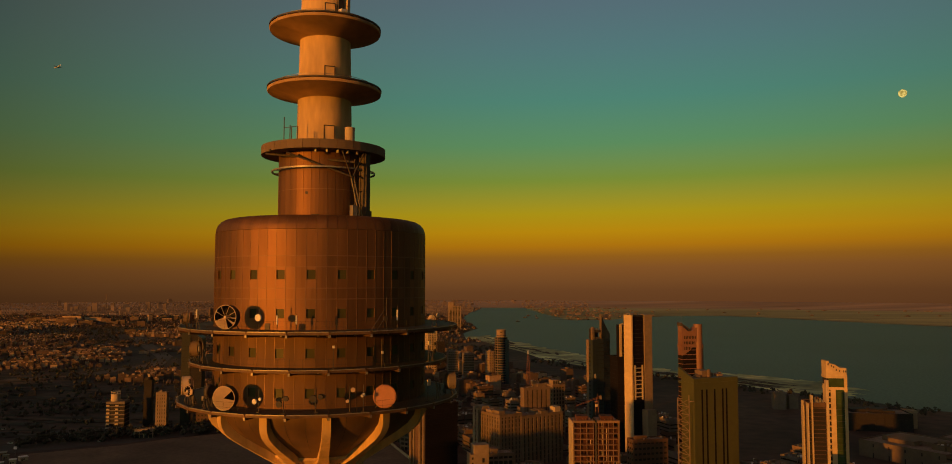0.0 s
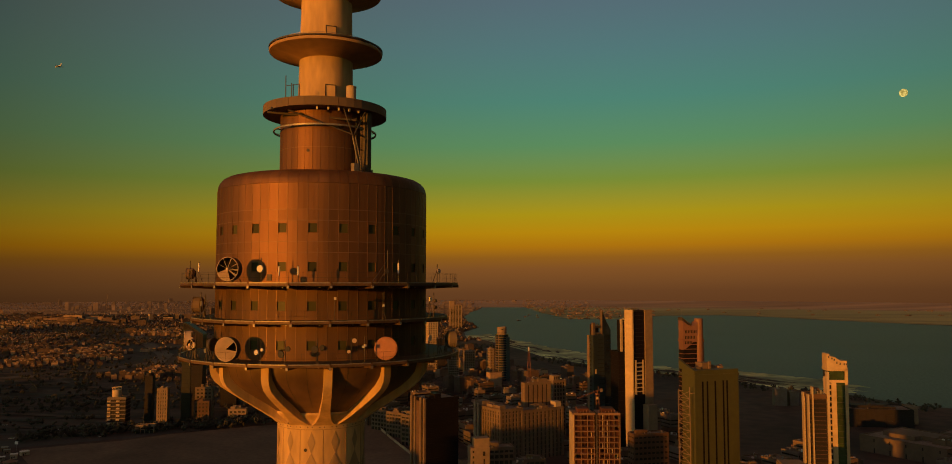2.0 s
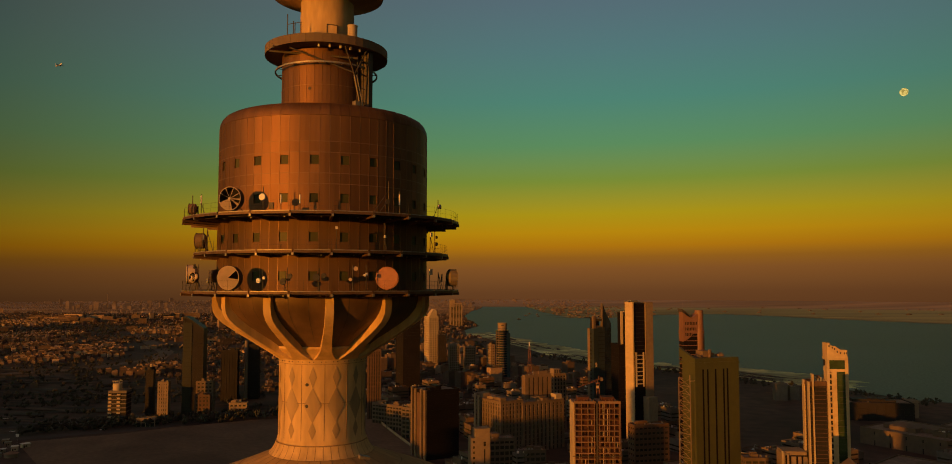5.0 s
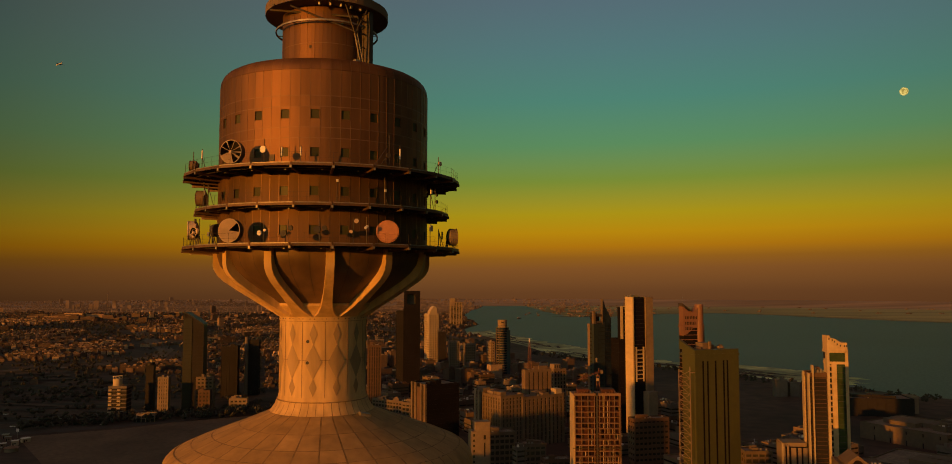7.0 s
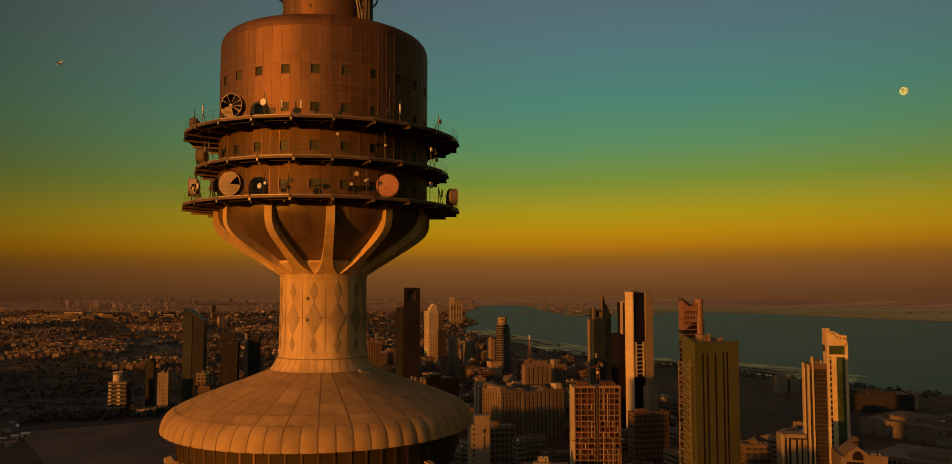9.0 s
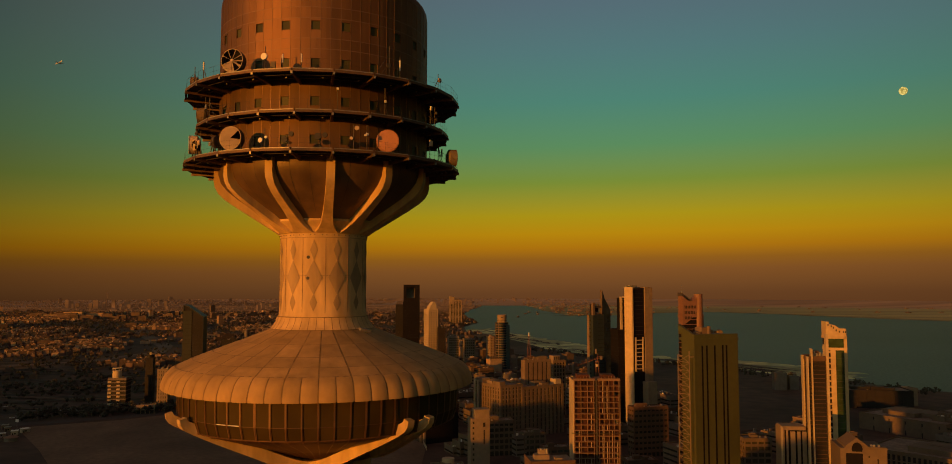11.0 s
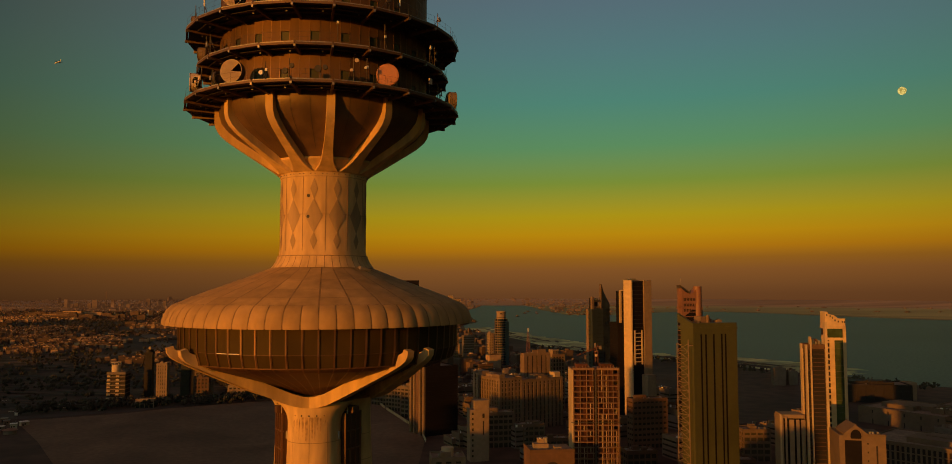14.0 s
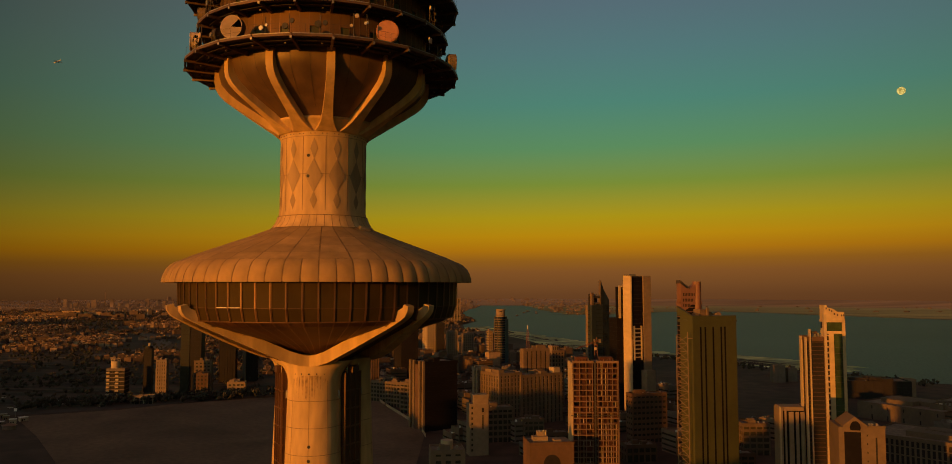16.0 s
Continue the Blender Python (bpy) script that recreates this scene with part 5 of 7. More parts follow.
for x in (1.8, 4.2, 6.4):
    part("opening", box(x, x + 1.1, 0.9, 1.2, 51, 54), BLACK, e)

# round glass tower and its annex
e = thing("glass_tower", "round dark glass tower with a bright drum top", "office tower", pose(48.8, 1046, 0))
part("core", tube((0, 0, 0), (0, 0, 66.5), 9.5, 32), BLUEGLASS, e)
s = part("spandrel", solid_ring(9.3, 9.8, 3, 4.0, 32), DIM, e)
for i in range(1, 18):
    again(s, pose(0, 0, 3.5 * i))
part("drum_top", tube((0, 0, 66.5), (0, 0, 77), 6.8, 32), STONE, e, "bright drum on the roof")
part("rim", solid_ring(6.4, 7.1, 76, 77.3, 32), STONE, e)
part("band", solid_ring(6.7, 6.95, 68.5, 69.2, 32), DARKWALL, e)
part("sign", box(-1.8, 1.8, -6.95, -6.6, 73.2, 74.6), DARKWALL, e, "dark sign on the drum")
part("stair_tower", box(6, 11, -9, -2, 0, 63), SLATE, e)
for q in (-9, -4.5):
    part("rib", box(-0.4, 0.4, -10.1, -9.2, 0, 66.5), DIM, e, m=turn(q * 7))
block("slab_annex", "pale narrow slab beside the round tower", (32, 1049), 45, 6.5, 14, 25, STONE, WINDOW, span=2.0, pier=1.5)

e = block("dark_block", "dark glass block with brown end columns and a bright roof edge", (-24, 511), 52, 29, 26, 32, INK, INK, span=0.5, pier=0, boxes=3)
for y in (0.6, 6.5, 16, 22.0):
    part("end_column", box(-1.2, 0.3, y, y + 2.6, 0, 53, 0.1), BROWNSTONE, e, "brown stone end column")
part("end_wall", box(-0.6, 0.2, 10, 15, 0, 50), RUSTSTONE, e)
e = thing("arched_hall", "low tan building with an arched front and roof tanks", "building", pose(44, 330, 0, 0, 0, 8))
part("body", box(0, 24, 0, 18, 0, 27, 0.1), RUSTSTONE, e)
part("arch", slice_y([(7.5, 0)] + [(12 + 4.5 * math.cos(radians(180 - a)), 17 + 4.5 * math.sin(radians(a))) for a in range(0, 181, 15)] + [(16.5, 0)], -0.08, 0.3), DARKWALL, e, "dark tall arch")
part("roof", box(0.5, 23.5, 0.5, 17.5, 27, 27.2), ROOF, e)
part("parapet", box(-0.1, 24.1, -0.1, 0.4, 26.4, 28.0), RUSTSTONE, e)
part("parapet", box(-0.1, 0.4, 0.4, 18, 26.4, 28.0), RUSTSTONE, e)
for x, y, w2, h2 in ((3, 5, 8, 3.0), (6, 7, 3, 5.2), (14, 4, 4, 1.4)):
    part("plant_room", box(x, x + w2, y, y + 5, 27, 27 + h2, 0.08), STONE, e)
for x in (7.2, 9.4, 10.4):
    part("tank", tube((x, 8, 29), (x, 8, 32.8), 0.8, 14), GALV, e)
STREET_LAMP = bpy.data.materials.new("car_lamp_glass")
STREET_LAMP.use_nodes = True
bs = STREET_LAMP.node_tree.nodes["Principled BSDF"]
bs.inputs["Emission Color"].default_value = (1.0, 0.55, 0.25, 1)
bs.inputs["Emission Strength"].default_value = 1.2
e = block("low_tan_building", "low tan building with a round roof house", (-8, 331), 23, 18, 16, 8, TAN, WINDOW, span=2.2, pier=2.4, bay=6)
part("round_house", tube((9, 8, 22), (9, 8, 27.5), 3.4, 20), PALE, e, "pale round roof house")

# towers on the far side of the lot
e = block("round_top_tower", "dark tower with lit window strips and a round pale top", (-339, 660), 31.3, 17, 15, 6, GREY, DARKWALL, span=0.9, pier=0, boxes=0)
for x in (0.2, 8.4):
    st = part("balcony", box(x, x + 3.0, -0.7, 0.3, 3, 4.4), PALE, e, "pale balcony front")
    for i in range(1, 8):
        again(st, pose(0, 0, 3.5 * i))
part("round_top", tube((6.5, 6, 31), (6.5, 6, 38.5), 4.2, 24), PALE, e, "round pale roof drum")
part("roof_frame", solid_ring(4.0, 4.6, 40.4, 41.0, 24), PALE, e, m=pose(6.5, 6, 0))
fp = part("frame_post", box(-0.2, 0.2, -4.4, -4.1, 38.5, 40.6), PALE, e, m=pose(6.5, 6, 0))
for i in range(1, 8):
    again(fp, pose(6.5, 6, 0, 0, 0, 45 * i))
e = block("thin_dark_tower", "thin dark glass tower with a rounded top", (-321, 700), 46.8, 8, 9, 8, DARKWALL, DARKWALL, span=0.4, pier=0, boxes=0)
part("round_top", tube((4, 5, 46.8), (4, 5, 50), 3.8, 20), DARKWALL, e)
part("beacon", box(3, 5, 4, 6, 50, 52.8, 0.2), PALE, e)
block("frame_podium", "low dark podium with pale frames below two towers", (-306, 648), 7.5, 17, 8, 6, STONE, DARKWALL, floor=3.7, bay=4, span=0.7, pier=0.7, boxes=0)
block("beige_tower", "narrow beige apartment tower with rows of windows", (-295, 668), 39, 10, 9, 6, STONE, WINDOW, span=1.6, pier=1.5, bay=2.6)
e = thing("slanted_tower", "tall dark glass tower with a slanted roof", "office tower", pose(-288, 712, 0, 0, 0, 9))
part("body", slice_y([(0, 0), (20, 0), (20, 85), (19, 88), (4, 98), (0, 99)], 0, 20), DARKWALL, e, "dark glass body")
part("edge", slice_y([(-0.3, 0), (0.8, 0), (0.8, 99), (-0.3, 100)], -0.4, 20), GREENDARK, e)
part("edge", slice_y([(0, 99), (4, 98.2), (20, 87), (20, 88.2), (4, 99.6), (0, 100.4)], -0.4, 20), GREENDARK, e)
part("left_bay", box(0.8, 8.5, -0.5, 0.5, 0, 94), GREENDARK, e, "dark olive glass bay")
s = part("glazing_bar", box(0.8, 20, -0.62, 0.1, 4, 4.3), DARKWALL, e)
for i in range(1, 22):
    again(s, pose(0, 0, 3.8 * i))
e = block("dark_tower", "dark glass office tower with a flat roof", (-278, 800), 58, 18, 14, 8, DARKWALL, DARKWALL, span=0.5, pier=0.4, boxes=1)
e = block("dark_tower", "dark brown office tower with a lit edge column", (-256, 822), 63, 14, 14, 8, DARKWALL, DARKWALL, span=0.5, pier=0.4, boxes=0)
part("edge_column", tube((0, 0, 0), (0, 0, 68), 2.2, 16), GREY, e)
block("brown_tower", "brown ribbed office tower with a bright roof light", (-95, 690), 68, 13, 14, 10, RUSTSTONE, DARKWALL, span=0.3, pier=1.3, bay=2.6)
e = block("tall_dark_tower", "tall dark tower with a square hole in its crown", (-76, 852), 100, 20, 18, 5, INK, INK, span=0.6, pier=0.8, bay=5, boxes=0)
for x0, x1, z0, z1 in ((0.5, 4, 100, 121), (14, 20, 100, 121), (4, 14, 117.5, 121), (4, 14, 100, 105)):
    part("crown", box(x0, x1, 0, 16, z0, z1), INK, e)
part("crown_wall", box(2, 19, 9, 16, 100, 120), GREY, e)
block("low_dark_tower", "dark lower tower joined to a taller one", (-86, 862), 96, 10, 16, 5, DARKWALL, DARKWALL, span=0.6, pier=0.5, boxes=0)
e = block("pale_tower", "pale stepped tower with balconies in sunlight", (-64, 1136), 82, 16, 20, 25, PALE, WINDOW, span=1.5, pier=1.4, boxes=0)
part("stepped_top", slice_y([(3, 82), (14, 82), (14, 90), (11, 94), (9, 94), (3, 86)], 2, 14), PALE, e)
block("dark_apartment_block", "dark apartment block behind the pale tower", (-48, 1120), 54, 12, 14, 10, DARKWALL, DARKWALL, span=0.6, pier=0)
for x, y, h in ((-30, 1080, 43), (-6, 1060, 41)):
    tagged(block("twin_apartment_block", "grey apartment block, one of a pair in shade", (x, y), h, 16, 14, 10, GREY, WINDOW, span=1.2, pier=1.0, boxes=1), group="pair of apartment blocks")
e = block("far_hotel", "pale far hotel block in sunlight", (-78, 2350), 72, 38, 22, 10, STONE, WINDOW, span=1.2, pier=3, bay=9, boxes=0)
part("tall_end", box(0, 14, 0, 20, 60, 84, 0.2), STONE, e)
block("office_building", "grey office building with ribbon windows", (125.5, 468), 34, 27, 10, 15, RUSTSTONE, WINDOW, span=2.2, pier=0.9, boxes=3)
block("small_white_block", "small pale block near the shore", (443, 700), 17, 12, 12, -8, STONE, STONE, span=0, pier=0, boxes=0)
block("shore_block", "pale shaded block near the shore", (356, 815), 19, 14, 12, -4, GREY, GREY, span=0, pier=0, boxes=1)
block("shore_block", "low shaded block beside another near the shore", (374, 818), 15, 11, 12, -4, GREY, GREY, span=0, pier=0, boxes=1)

# ---- steel derrick and small fittings above the drum ----
der = thing("service_derrick", "dark steel service derrick standing beside the tower's shaft", "derrick")
for a, b, r in (((6.75, -52, 159.0), (6.3, 42, 158.0), 0.13), ((6.75, -44, 159.1), (6.75, -44, 159.35), 0.16), ((6.0, 39.6, 156.3), (5.7, 53, 152.15), 0.09), ((6.0, 42.5, 156.3), (5.8, 56, 152.15), 0.09), ((6.0, 40, 156.3), (6.2, 29, 159.1), 0.08),
                ((6.0, 40, 156.3), (6.2, 54, 159.2), 0.08), ((6.3, -26, 158.9), (6.0, 40, 156.5), 0.10), ((5.4, 48, 152.1), (5.4, 48, 158.5), 0.06)):
    part("strut", tube(polar(*a), polar(*b), r, 8), GALV if r == 0.09 else STEEL, der)
part("mast", box(-0.32, 0.32, -6.2, -5.2, 152.1, 159.2), STEEL, der, "dark box mast", m=turn(60))
for z in (153.6, 155.1, 156.6, 158.1):
    part("cross_tie", tube(polar(5.6, 50, z), polar(5.6, 58, z), 0.05, 6), STEEL, der)
part("winch_box", box(-0.3, 0.3, -6.2, -5.6, 152.1, 153.5, 0.04), GALV, der, "grey winch box", m=turn(43))
part("winch_box", box(-0.35, 0.35, -6.0, -5.4, 152.1, 153.1, 0.04), STEEL, der, m=turn(66))
wt = thing("water_tank", "pale cylindrical tank standing on the ring slab", "tank")
part("tank_body", tube(polar(5.2, 42, 160.1), polar(5.2, 42, 161.7), 0.52, 24), PALE, wt)
part("tank_lid", tube(polar(5.2, 42, 161.7), polar(5.2, 42, 161.78), 0.56, 24), PALE, wt)
for az, h, cross in ((-33, 2.6, 0), (-25, 1.7, 1), (-23, 1.55, 0), (-16, 1.5, 0)):
    wa = thing("whip_antenna", "thin steel whip antenna on the ring slab", "antenna", group="whip antennas on the ring slab")
    part("pole", tube(polar(5.9, az, 160.1), polar(5.9, az, 160.1 + h), 0.05, 6), STEEL, wa)
    part("foot", box(-0.15, 0.15, -6.05, -5.75, 160.1, 160.2), STEEL, wa, m=turn(az))
    if cross:
        part("cross_arm", tube(polar(5.9, az - 8, 160.1 + h - 0.2), polar(5.9, az + 9, 160.1 + h - 0.2), 0.03, 6), STEEL, wa)


# ---- antennas on the decks ----
def dish(name, label, az, r, z, deckz, size, face, cover="full", mat=DISH, depth=0.75, group=""):
    """A shrouded microwave dish whose middle is at (r, az, z), facing azimuth `face`, on a pipe stand."""
    c = polar(r, az, z)
    e = thing(name, label, "dish antenna", Matrix.Translation((c.x, c.y, deckz)) @ turn(face), group)
    zc = z - deckz
    bm = bmesh.new()
    n = 36
    rows = []
    for rr, y in ((size, -depth / 2), (size, depth / 2), (size * 0.75, depth / 2 + size * 0.22), (size * 0.3, depth / 2 + size * 0.34), (0.01, depth / 2 + size * 0.36)):
        rows.append([bm.verts.new((rr * math.cos(2 * math.pi * i / n), y, zc + rr * math.sin(2 * math.pi * i / n))) for i in range(n)])
    for a, b in zip(rows, rows[1:]):
        for i in range(n):
            bm.faces.new((a[i], b[i], b[(i + 1) % n], a[(i + 1) % n]))
    bmesh.ops.recalc_face_normals(bm, faces=bm.faces[:])
    part("shroud", bm, mat if cover == "full" else STEEL, e, smooth=True)
    part("reflector", tube((0, depth / 2 - 0.05, zc), (0, depth / 2 - 0.02, zc), size * 0.97, n), INK, e, "dark inside of the dish")
    rim = bmesh.new()
    for k in range(n):
        a0, a1 = 2 * math.pi * k / n, 2 * math.pi * (k + 1) / n
        add_tube(rim, (size * math.cos(a0), -depth / 2, zc + size * math.sin(a0)), (size * math.cos(a1), -depth / 2, zc + size * math.sin(a1)), 0.035, 5)
    part("rim", rim, mat, e)
    if cover == "full":
        part("radome", tube((0, -depth / 2 - 0.01, zc), (0, -depth / 2 - 0.06, zc), size * 0.98, n, size * 0.93), mat, e, "round dish cover")
    else:
        wedges = {"wedge": [(-20, 292)], "torn": [(24, 28), (66, 71), (112, 117), (150, 154), (198, 286), (318, 331), (350, 358)]}[cover]
        for a0, a1 in wedges:
            bm = bmesh.new()
            k = max(int((a1 - a0) / 8), 1)
            y = -depth / 2 - 0.02
            o = bm.verts.new((0, y, zc))
            a0, a1 = a0 + 60 if cover == "wedge" else a0, a1 + 60 if cover == "wedge" else a1
            arc = [bm.verts.new((size * 0.98 * math.cos(radians(a0 + (a1 - a0) * i / k)), y, zc + size * 0.98 * math.sin(radians(a0 + (a1 - a0) * i / k)))) for i in range(k + 1)]
            for i in range(k):
                bm.faces.new((o, arc[i], arc[i + 1]))
            g = bmesh.ops.solidify(bm, geom=bm.faces[:], thickness=0.03)
            part("radome", bm, mat, e, "torn piece of the pale dish cover")
        if cover == "torn":
            part("hub", tube((0, -depth / 2 - 0.08, zc), (0, depth / 2, zc), 0.13, 12), mat, e)
    bm = tube((0, depth / 2 + 0.25, 0), (0, depth / 2 + 0.25, zc + 0.3), 0.07, 8)
    for sx in (-0.8, 0.8):
        add_tube(bm, (sx * size, depth / 2 + 0.3, 0.02), (0, depth / 2 + 0.25, zc), 0.045, 6)
        add_tube(bm, (sx * size * 0.5, -depth / 2 + 0.2, 0.02), (sx * 0.3 * size, 0, zc - size * 0.9), 0.045, 6)
    part("stand", bm, STEEL, e, "steel pipe stand")
    return e


A, B, C3 = (d[0] for d in DECKS)
dish("dish_antenna", "large shrouded dish with its pale cover torn to spokes", -27.0, 13.9, 142.25, A, 1.1, -12, "torn")
dish("dish_antenna", "large shrouded dish with a wedge of its pale cover missing", -27.0, 13.9, 134.8, C3, 1.1, -12, "wedge")
dish("dish_antenna", "large shrouded dish with a terracotta cover", 36.8, 13.75, 134.78, C3, 1.06, 8, "full", DISH_RED)
dish("dish_antenna", "shrouded dish seen edge-on at the side of the lowest deck", 88.0, 14.1, 134.9, C3, 0.92, 104, "full", GREY)
dish("dish_antenna", "shrouded dish at the side of the lowest deck, cover split", -60.0, 13.9, 135.2, C3, 0.95, -70, "full", DISH)
dish("dish_antenna", "shrouded brown dish at the side of the middle deck", -68.0, 12.9, 138.7, B, 0.8, -86, "full", TAN)
dish("dish_antenna", "small shrouded brown dish on the top deck", -64.0, 13.8, 141.9, A, 0.55, -80, "full", TAN, 0.6)
dish("dish_antenna", "small white dish on the lowest deck beside a larger one", -53.0, 14.0, 134.9, C3, 0.5, -30, "torn", DISH, 0.4)
dish("dish_antenna", "shallow dark dish turned aside on the lowest deck", -42.0, 13.0, 135.0, C3, 0.62, 60, "full", STEEL, 0.35)


def pole_antenna(label, az, r, deckz, h, heads):
    e = thing("pole_antenna", label, "antenna")
    part("pole", tube(polar(r, az, deckz), polar(r, az, deckz + h), 0.04, 8), STEEL, e)
    part("foot", box(-0.18, 0.18, -r - 0.18, -r + 0.18, deckz, deckz + 0.06), STEEL, e, m=turn(az))
    for kind, z, size, off, mat in heads:
        size *= 0.82
        if kind == "disc":
            c = polar(r + 0.15, az + off, deckz + z)
            f = Vector((math.sin(radians(az - 8)), -math.cos(radians(az - 8)), 0.0))
            part("disc", tube(c, c + f * 0.12, size, 20, size * 0.95), mat, e, "small round antenna")
        elif kind == "panel":
            part("panel", box(-size / 2, size / 2, -r - 0.2, -r - 0.05, deckz + z - size * 0.6, deckz + z + size * 0.6, 0.02), mat, e, "small flat antenna", m=turn(az + off))
        elif kind == "rod":
            part("rod", tube(polar(r, az + off, deckz + z - size), polar(r, az + off, deckz + z + size), 0.08, 8), mat, e, "pale rod antenna")
        elif kind == "strut":
            part("strut", tube(polar(r, az + off, deckz), polar(r, az, deckz + z), 0.035, 6), STEEL, e)
    return e


P = pole_antenna
P("oval pale antenna on a pole at the top deck", -12.0, 14.1, A, 2.3, [("disc", 1.3, 0.42, 0, WHITE)])
P("two small round antennas on a pole at the lowest deck", -13.4, 13.3, C3, 2.1, [("disc", 1.0, 0.3, -1.4, WHITE), ("disc", 1.25, 0.18, 1.0, WHITE)])
P("two round antennas on a pole at the lowest deck", 22.0, 14.2, C3, 2.4, [("disc", 2.1, 0.26, 1.0, DISH), ("disc", 1.1, 0.2, -1.0, DISH)])
P("one small round antenna and box on a pole", 27.2, 14.2, C3, 2.5, [("panel", 1.6, 0.24, 0, WHITE), ("disc", 1.5, 0.16, -0.8, WHITE)])
P("pole with a white square head at the middle deck", 16.2, 13.1, B, 2.2, [("panel", 2.1, 0.26, 0, WHITE)])
P("pole with a white box at the middle deck", 37.0, 13.1, B, 2.7, [("panel", 1.4, 0.24, 0, WHITE), ("strut", 1.2, 1.5, 1.5, STEEL)])
P("braced pole with a dark round head at the top deck", 36.5, 14.1, A, 3.1, [("disc", 1.1, 0.3, -0.8, STEEL), ("strut", 2.2, 0, -6.5, STEEL), ("strut", 1.4, 0, -4, STEEL)])
P("white rod antenna on the top deck", 41.5, 14.1, A, 2.2, [("rod", 1.4, 0.6, 0, WHITE)])
P("white rod antenna on the top deck near dishes", -5.0, 14.1, A, 1.6, [("rod", 1.1, 0.5, 0, WHITE), ("panel", 0.5, 0.6, -3.5, STEEL)])
P("white rod antenna beside the dark box on the top deck", 2.2, 14.1, A, 1.6, [("rod", 1.1, 0.5, 0, WHITE)])
P("dark round antennas on a pole at the lowest deck", -2.5, 13.8, C3, 2.2, [("disc", 1.4, 0.3, 1.2, BLACK), ("disc", 0.9, 0.38, -1.4, BLACK)])
P("dark drum antennas on a pole at the lowest deck", 9.5, 13.3, C3, 2.2, [("disc", 1.3, 0.42, -1.0, BLACK), ("disc", 1.45, 0.3, 1.8, BLACK)])
P("whip antenna on the top deck's edge", -45.0, 14.2, A, 2.0, [("rod", 1.5, 0.5, 0, WHITE), ("strut", 1.2, 0, 3, STEEL)])
P("whip antennas on the top deck's edge", -58.0, 14.0, A, 2.2, [("strut", 1.6, 0, 4, STEEL), ("strut", 1.6, 0, -4, STEEL)])
P("frame antenna on the middle deck's edge", -56.0, 13.0, B, 2.6, [("strut", 2.2, 0, 6, STEEL), ("strut", 1.4, 0, -5, STEEL), ("panel", 1.5, 0.5, 3, GALV)])
P("frame antenna on the middle deck beside a dish", -50.0, 13.0, B, 2.4, [("strut", 2.0, 0, 6, STEEL), ("rod", 1.8, 0.4, 0, STEEL)])
P("small round antennas on the lowest deck's edge", -47.0, 14.1, C3, 2.6, [("disc", 1.4, 0.35, 0, DISH), ("disc", 2.4, 0.3, -2, STEEL)])
P("pale box antenna at the lowest deck", -38.5, 14.1, C3, 2.0, [("panel", 1.0, 0.4, 0, GALV), ("strut", 1.5, 0, 3, STEEL)])
P("rack with a white panel at the middle deck's edge", 66.0, 13.1, B, 2.2, [("panel", 1.9, 0.42, 0, WHITE), ("strut", 1.8, 0, 4, STEEL)])
P("rack with dark heads at the middle deck's edge", 72.0, 13.0, B, 2.5, [("disc", 1.0, 0.25, 0, STEEL), ("disc", 1.7, 0.2, 0, STEEL)])
P("small leaning dish on the top deck's edge", 66.0, 14.0, A, 1.9, [("disc", 1.2, 0.3, 0, DISH), ("strut", 1.3, 0, -4, STEEL)])
P("steel frame behind the side dish on the lowest deck", 68.0, 13.8, C3, 1.9, [("strut", 1.8, 0, 3, STEEL), ("strut", 1.8, 0, 6, STEEL), ("rod", 1.3, 0.5, 4, STEEL)])
P("pale square antenna on the lowest deck's edge", 62.0, 13.6, C3, 2.3, [("panel", 1.9, 0.6, 0, DISH)])

# ---- moon and aeroplane ----
bm = bmesh.new()
bmesh.ops.create_icosphere(bm, subdivisions=4, radius=21.0)
mm = bpy.data.materials.new("moon_surface")
mm.use_nodes = True
nt = mm.node_tree
b = nt.nodes["Principled BSDF"]
tex = nt.nodes.new("ShaderNodeTexNoise")
tex.inputs["Scale"].default_value = 0.07
tcn = nt.nodes.new("ShaderNodeTexCoord")
nt.links.new(tcn.outputs["Object"], tex.inputs["Vector"])
rp = nt.nodes.new("ShaderNodeValToRGB")
rp.color_ramp.elements[0].position, rp.color_ramp.elements[0].color = 0.40, (*srgb(170, 145, 70), 1)
rp.color_ramp.elements[1].position, rp.color_ramp.elements[1].color = 0.58, (*srgb(245, 215, 120), 1)
nt.links.new(tex.outputs[0], rp.inputs[0])
b.inputs["Base Color"].default_value = (0, 0, 0, 1)
b.inputs["Specular IOR Level"].default_value = 0
nt.links.new(rp.outputs[0], b.inputs["Emission Color"])
b.inputs["Emission Strength"].default_value = 1.0
tagged(part("moon", bm, mm, smooth=True, m=Matrix.Translation((2242, 3928, 1138)) @ pose(0, 0, 0, 0, 0, 30)), "pale yellow nearly full moon low in the sky", "moon")

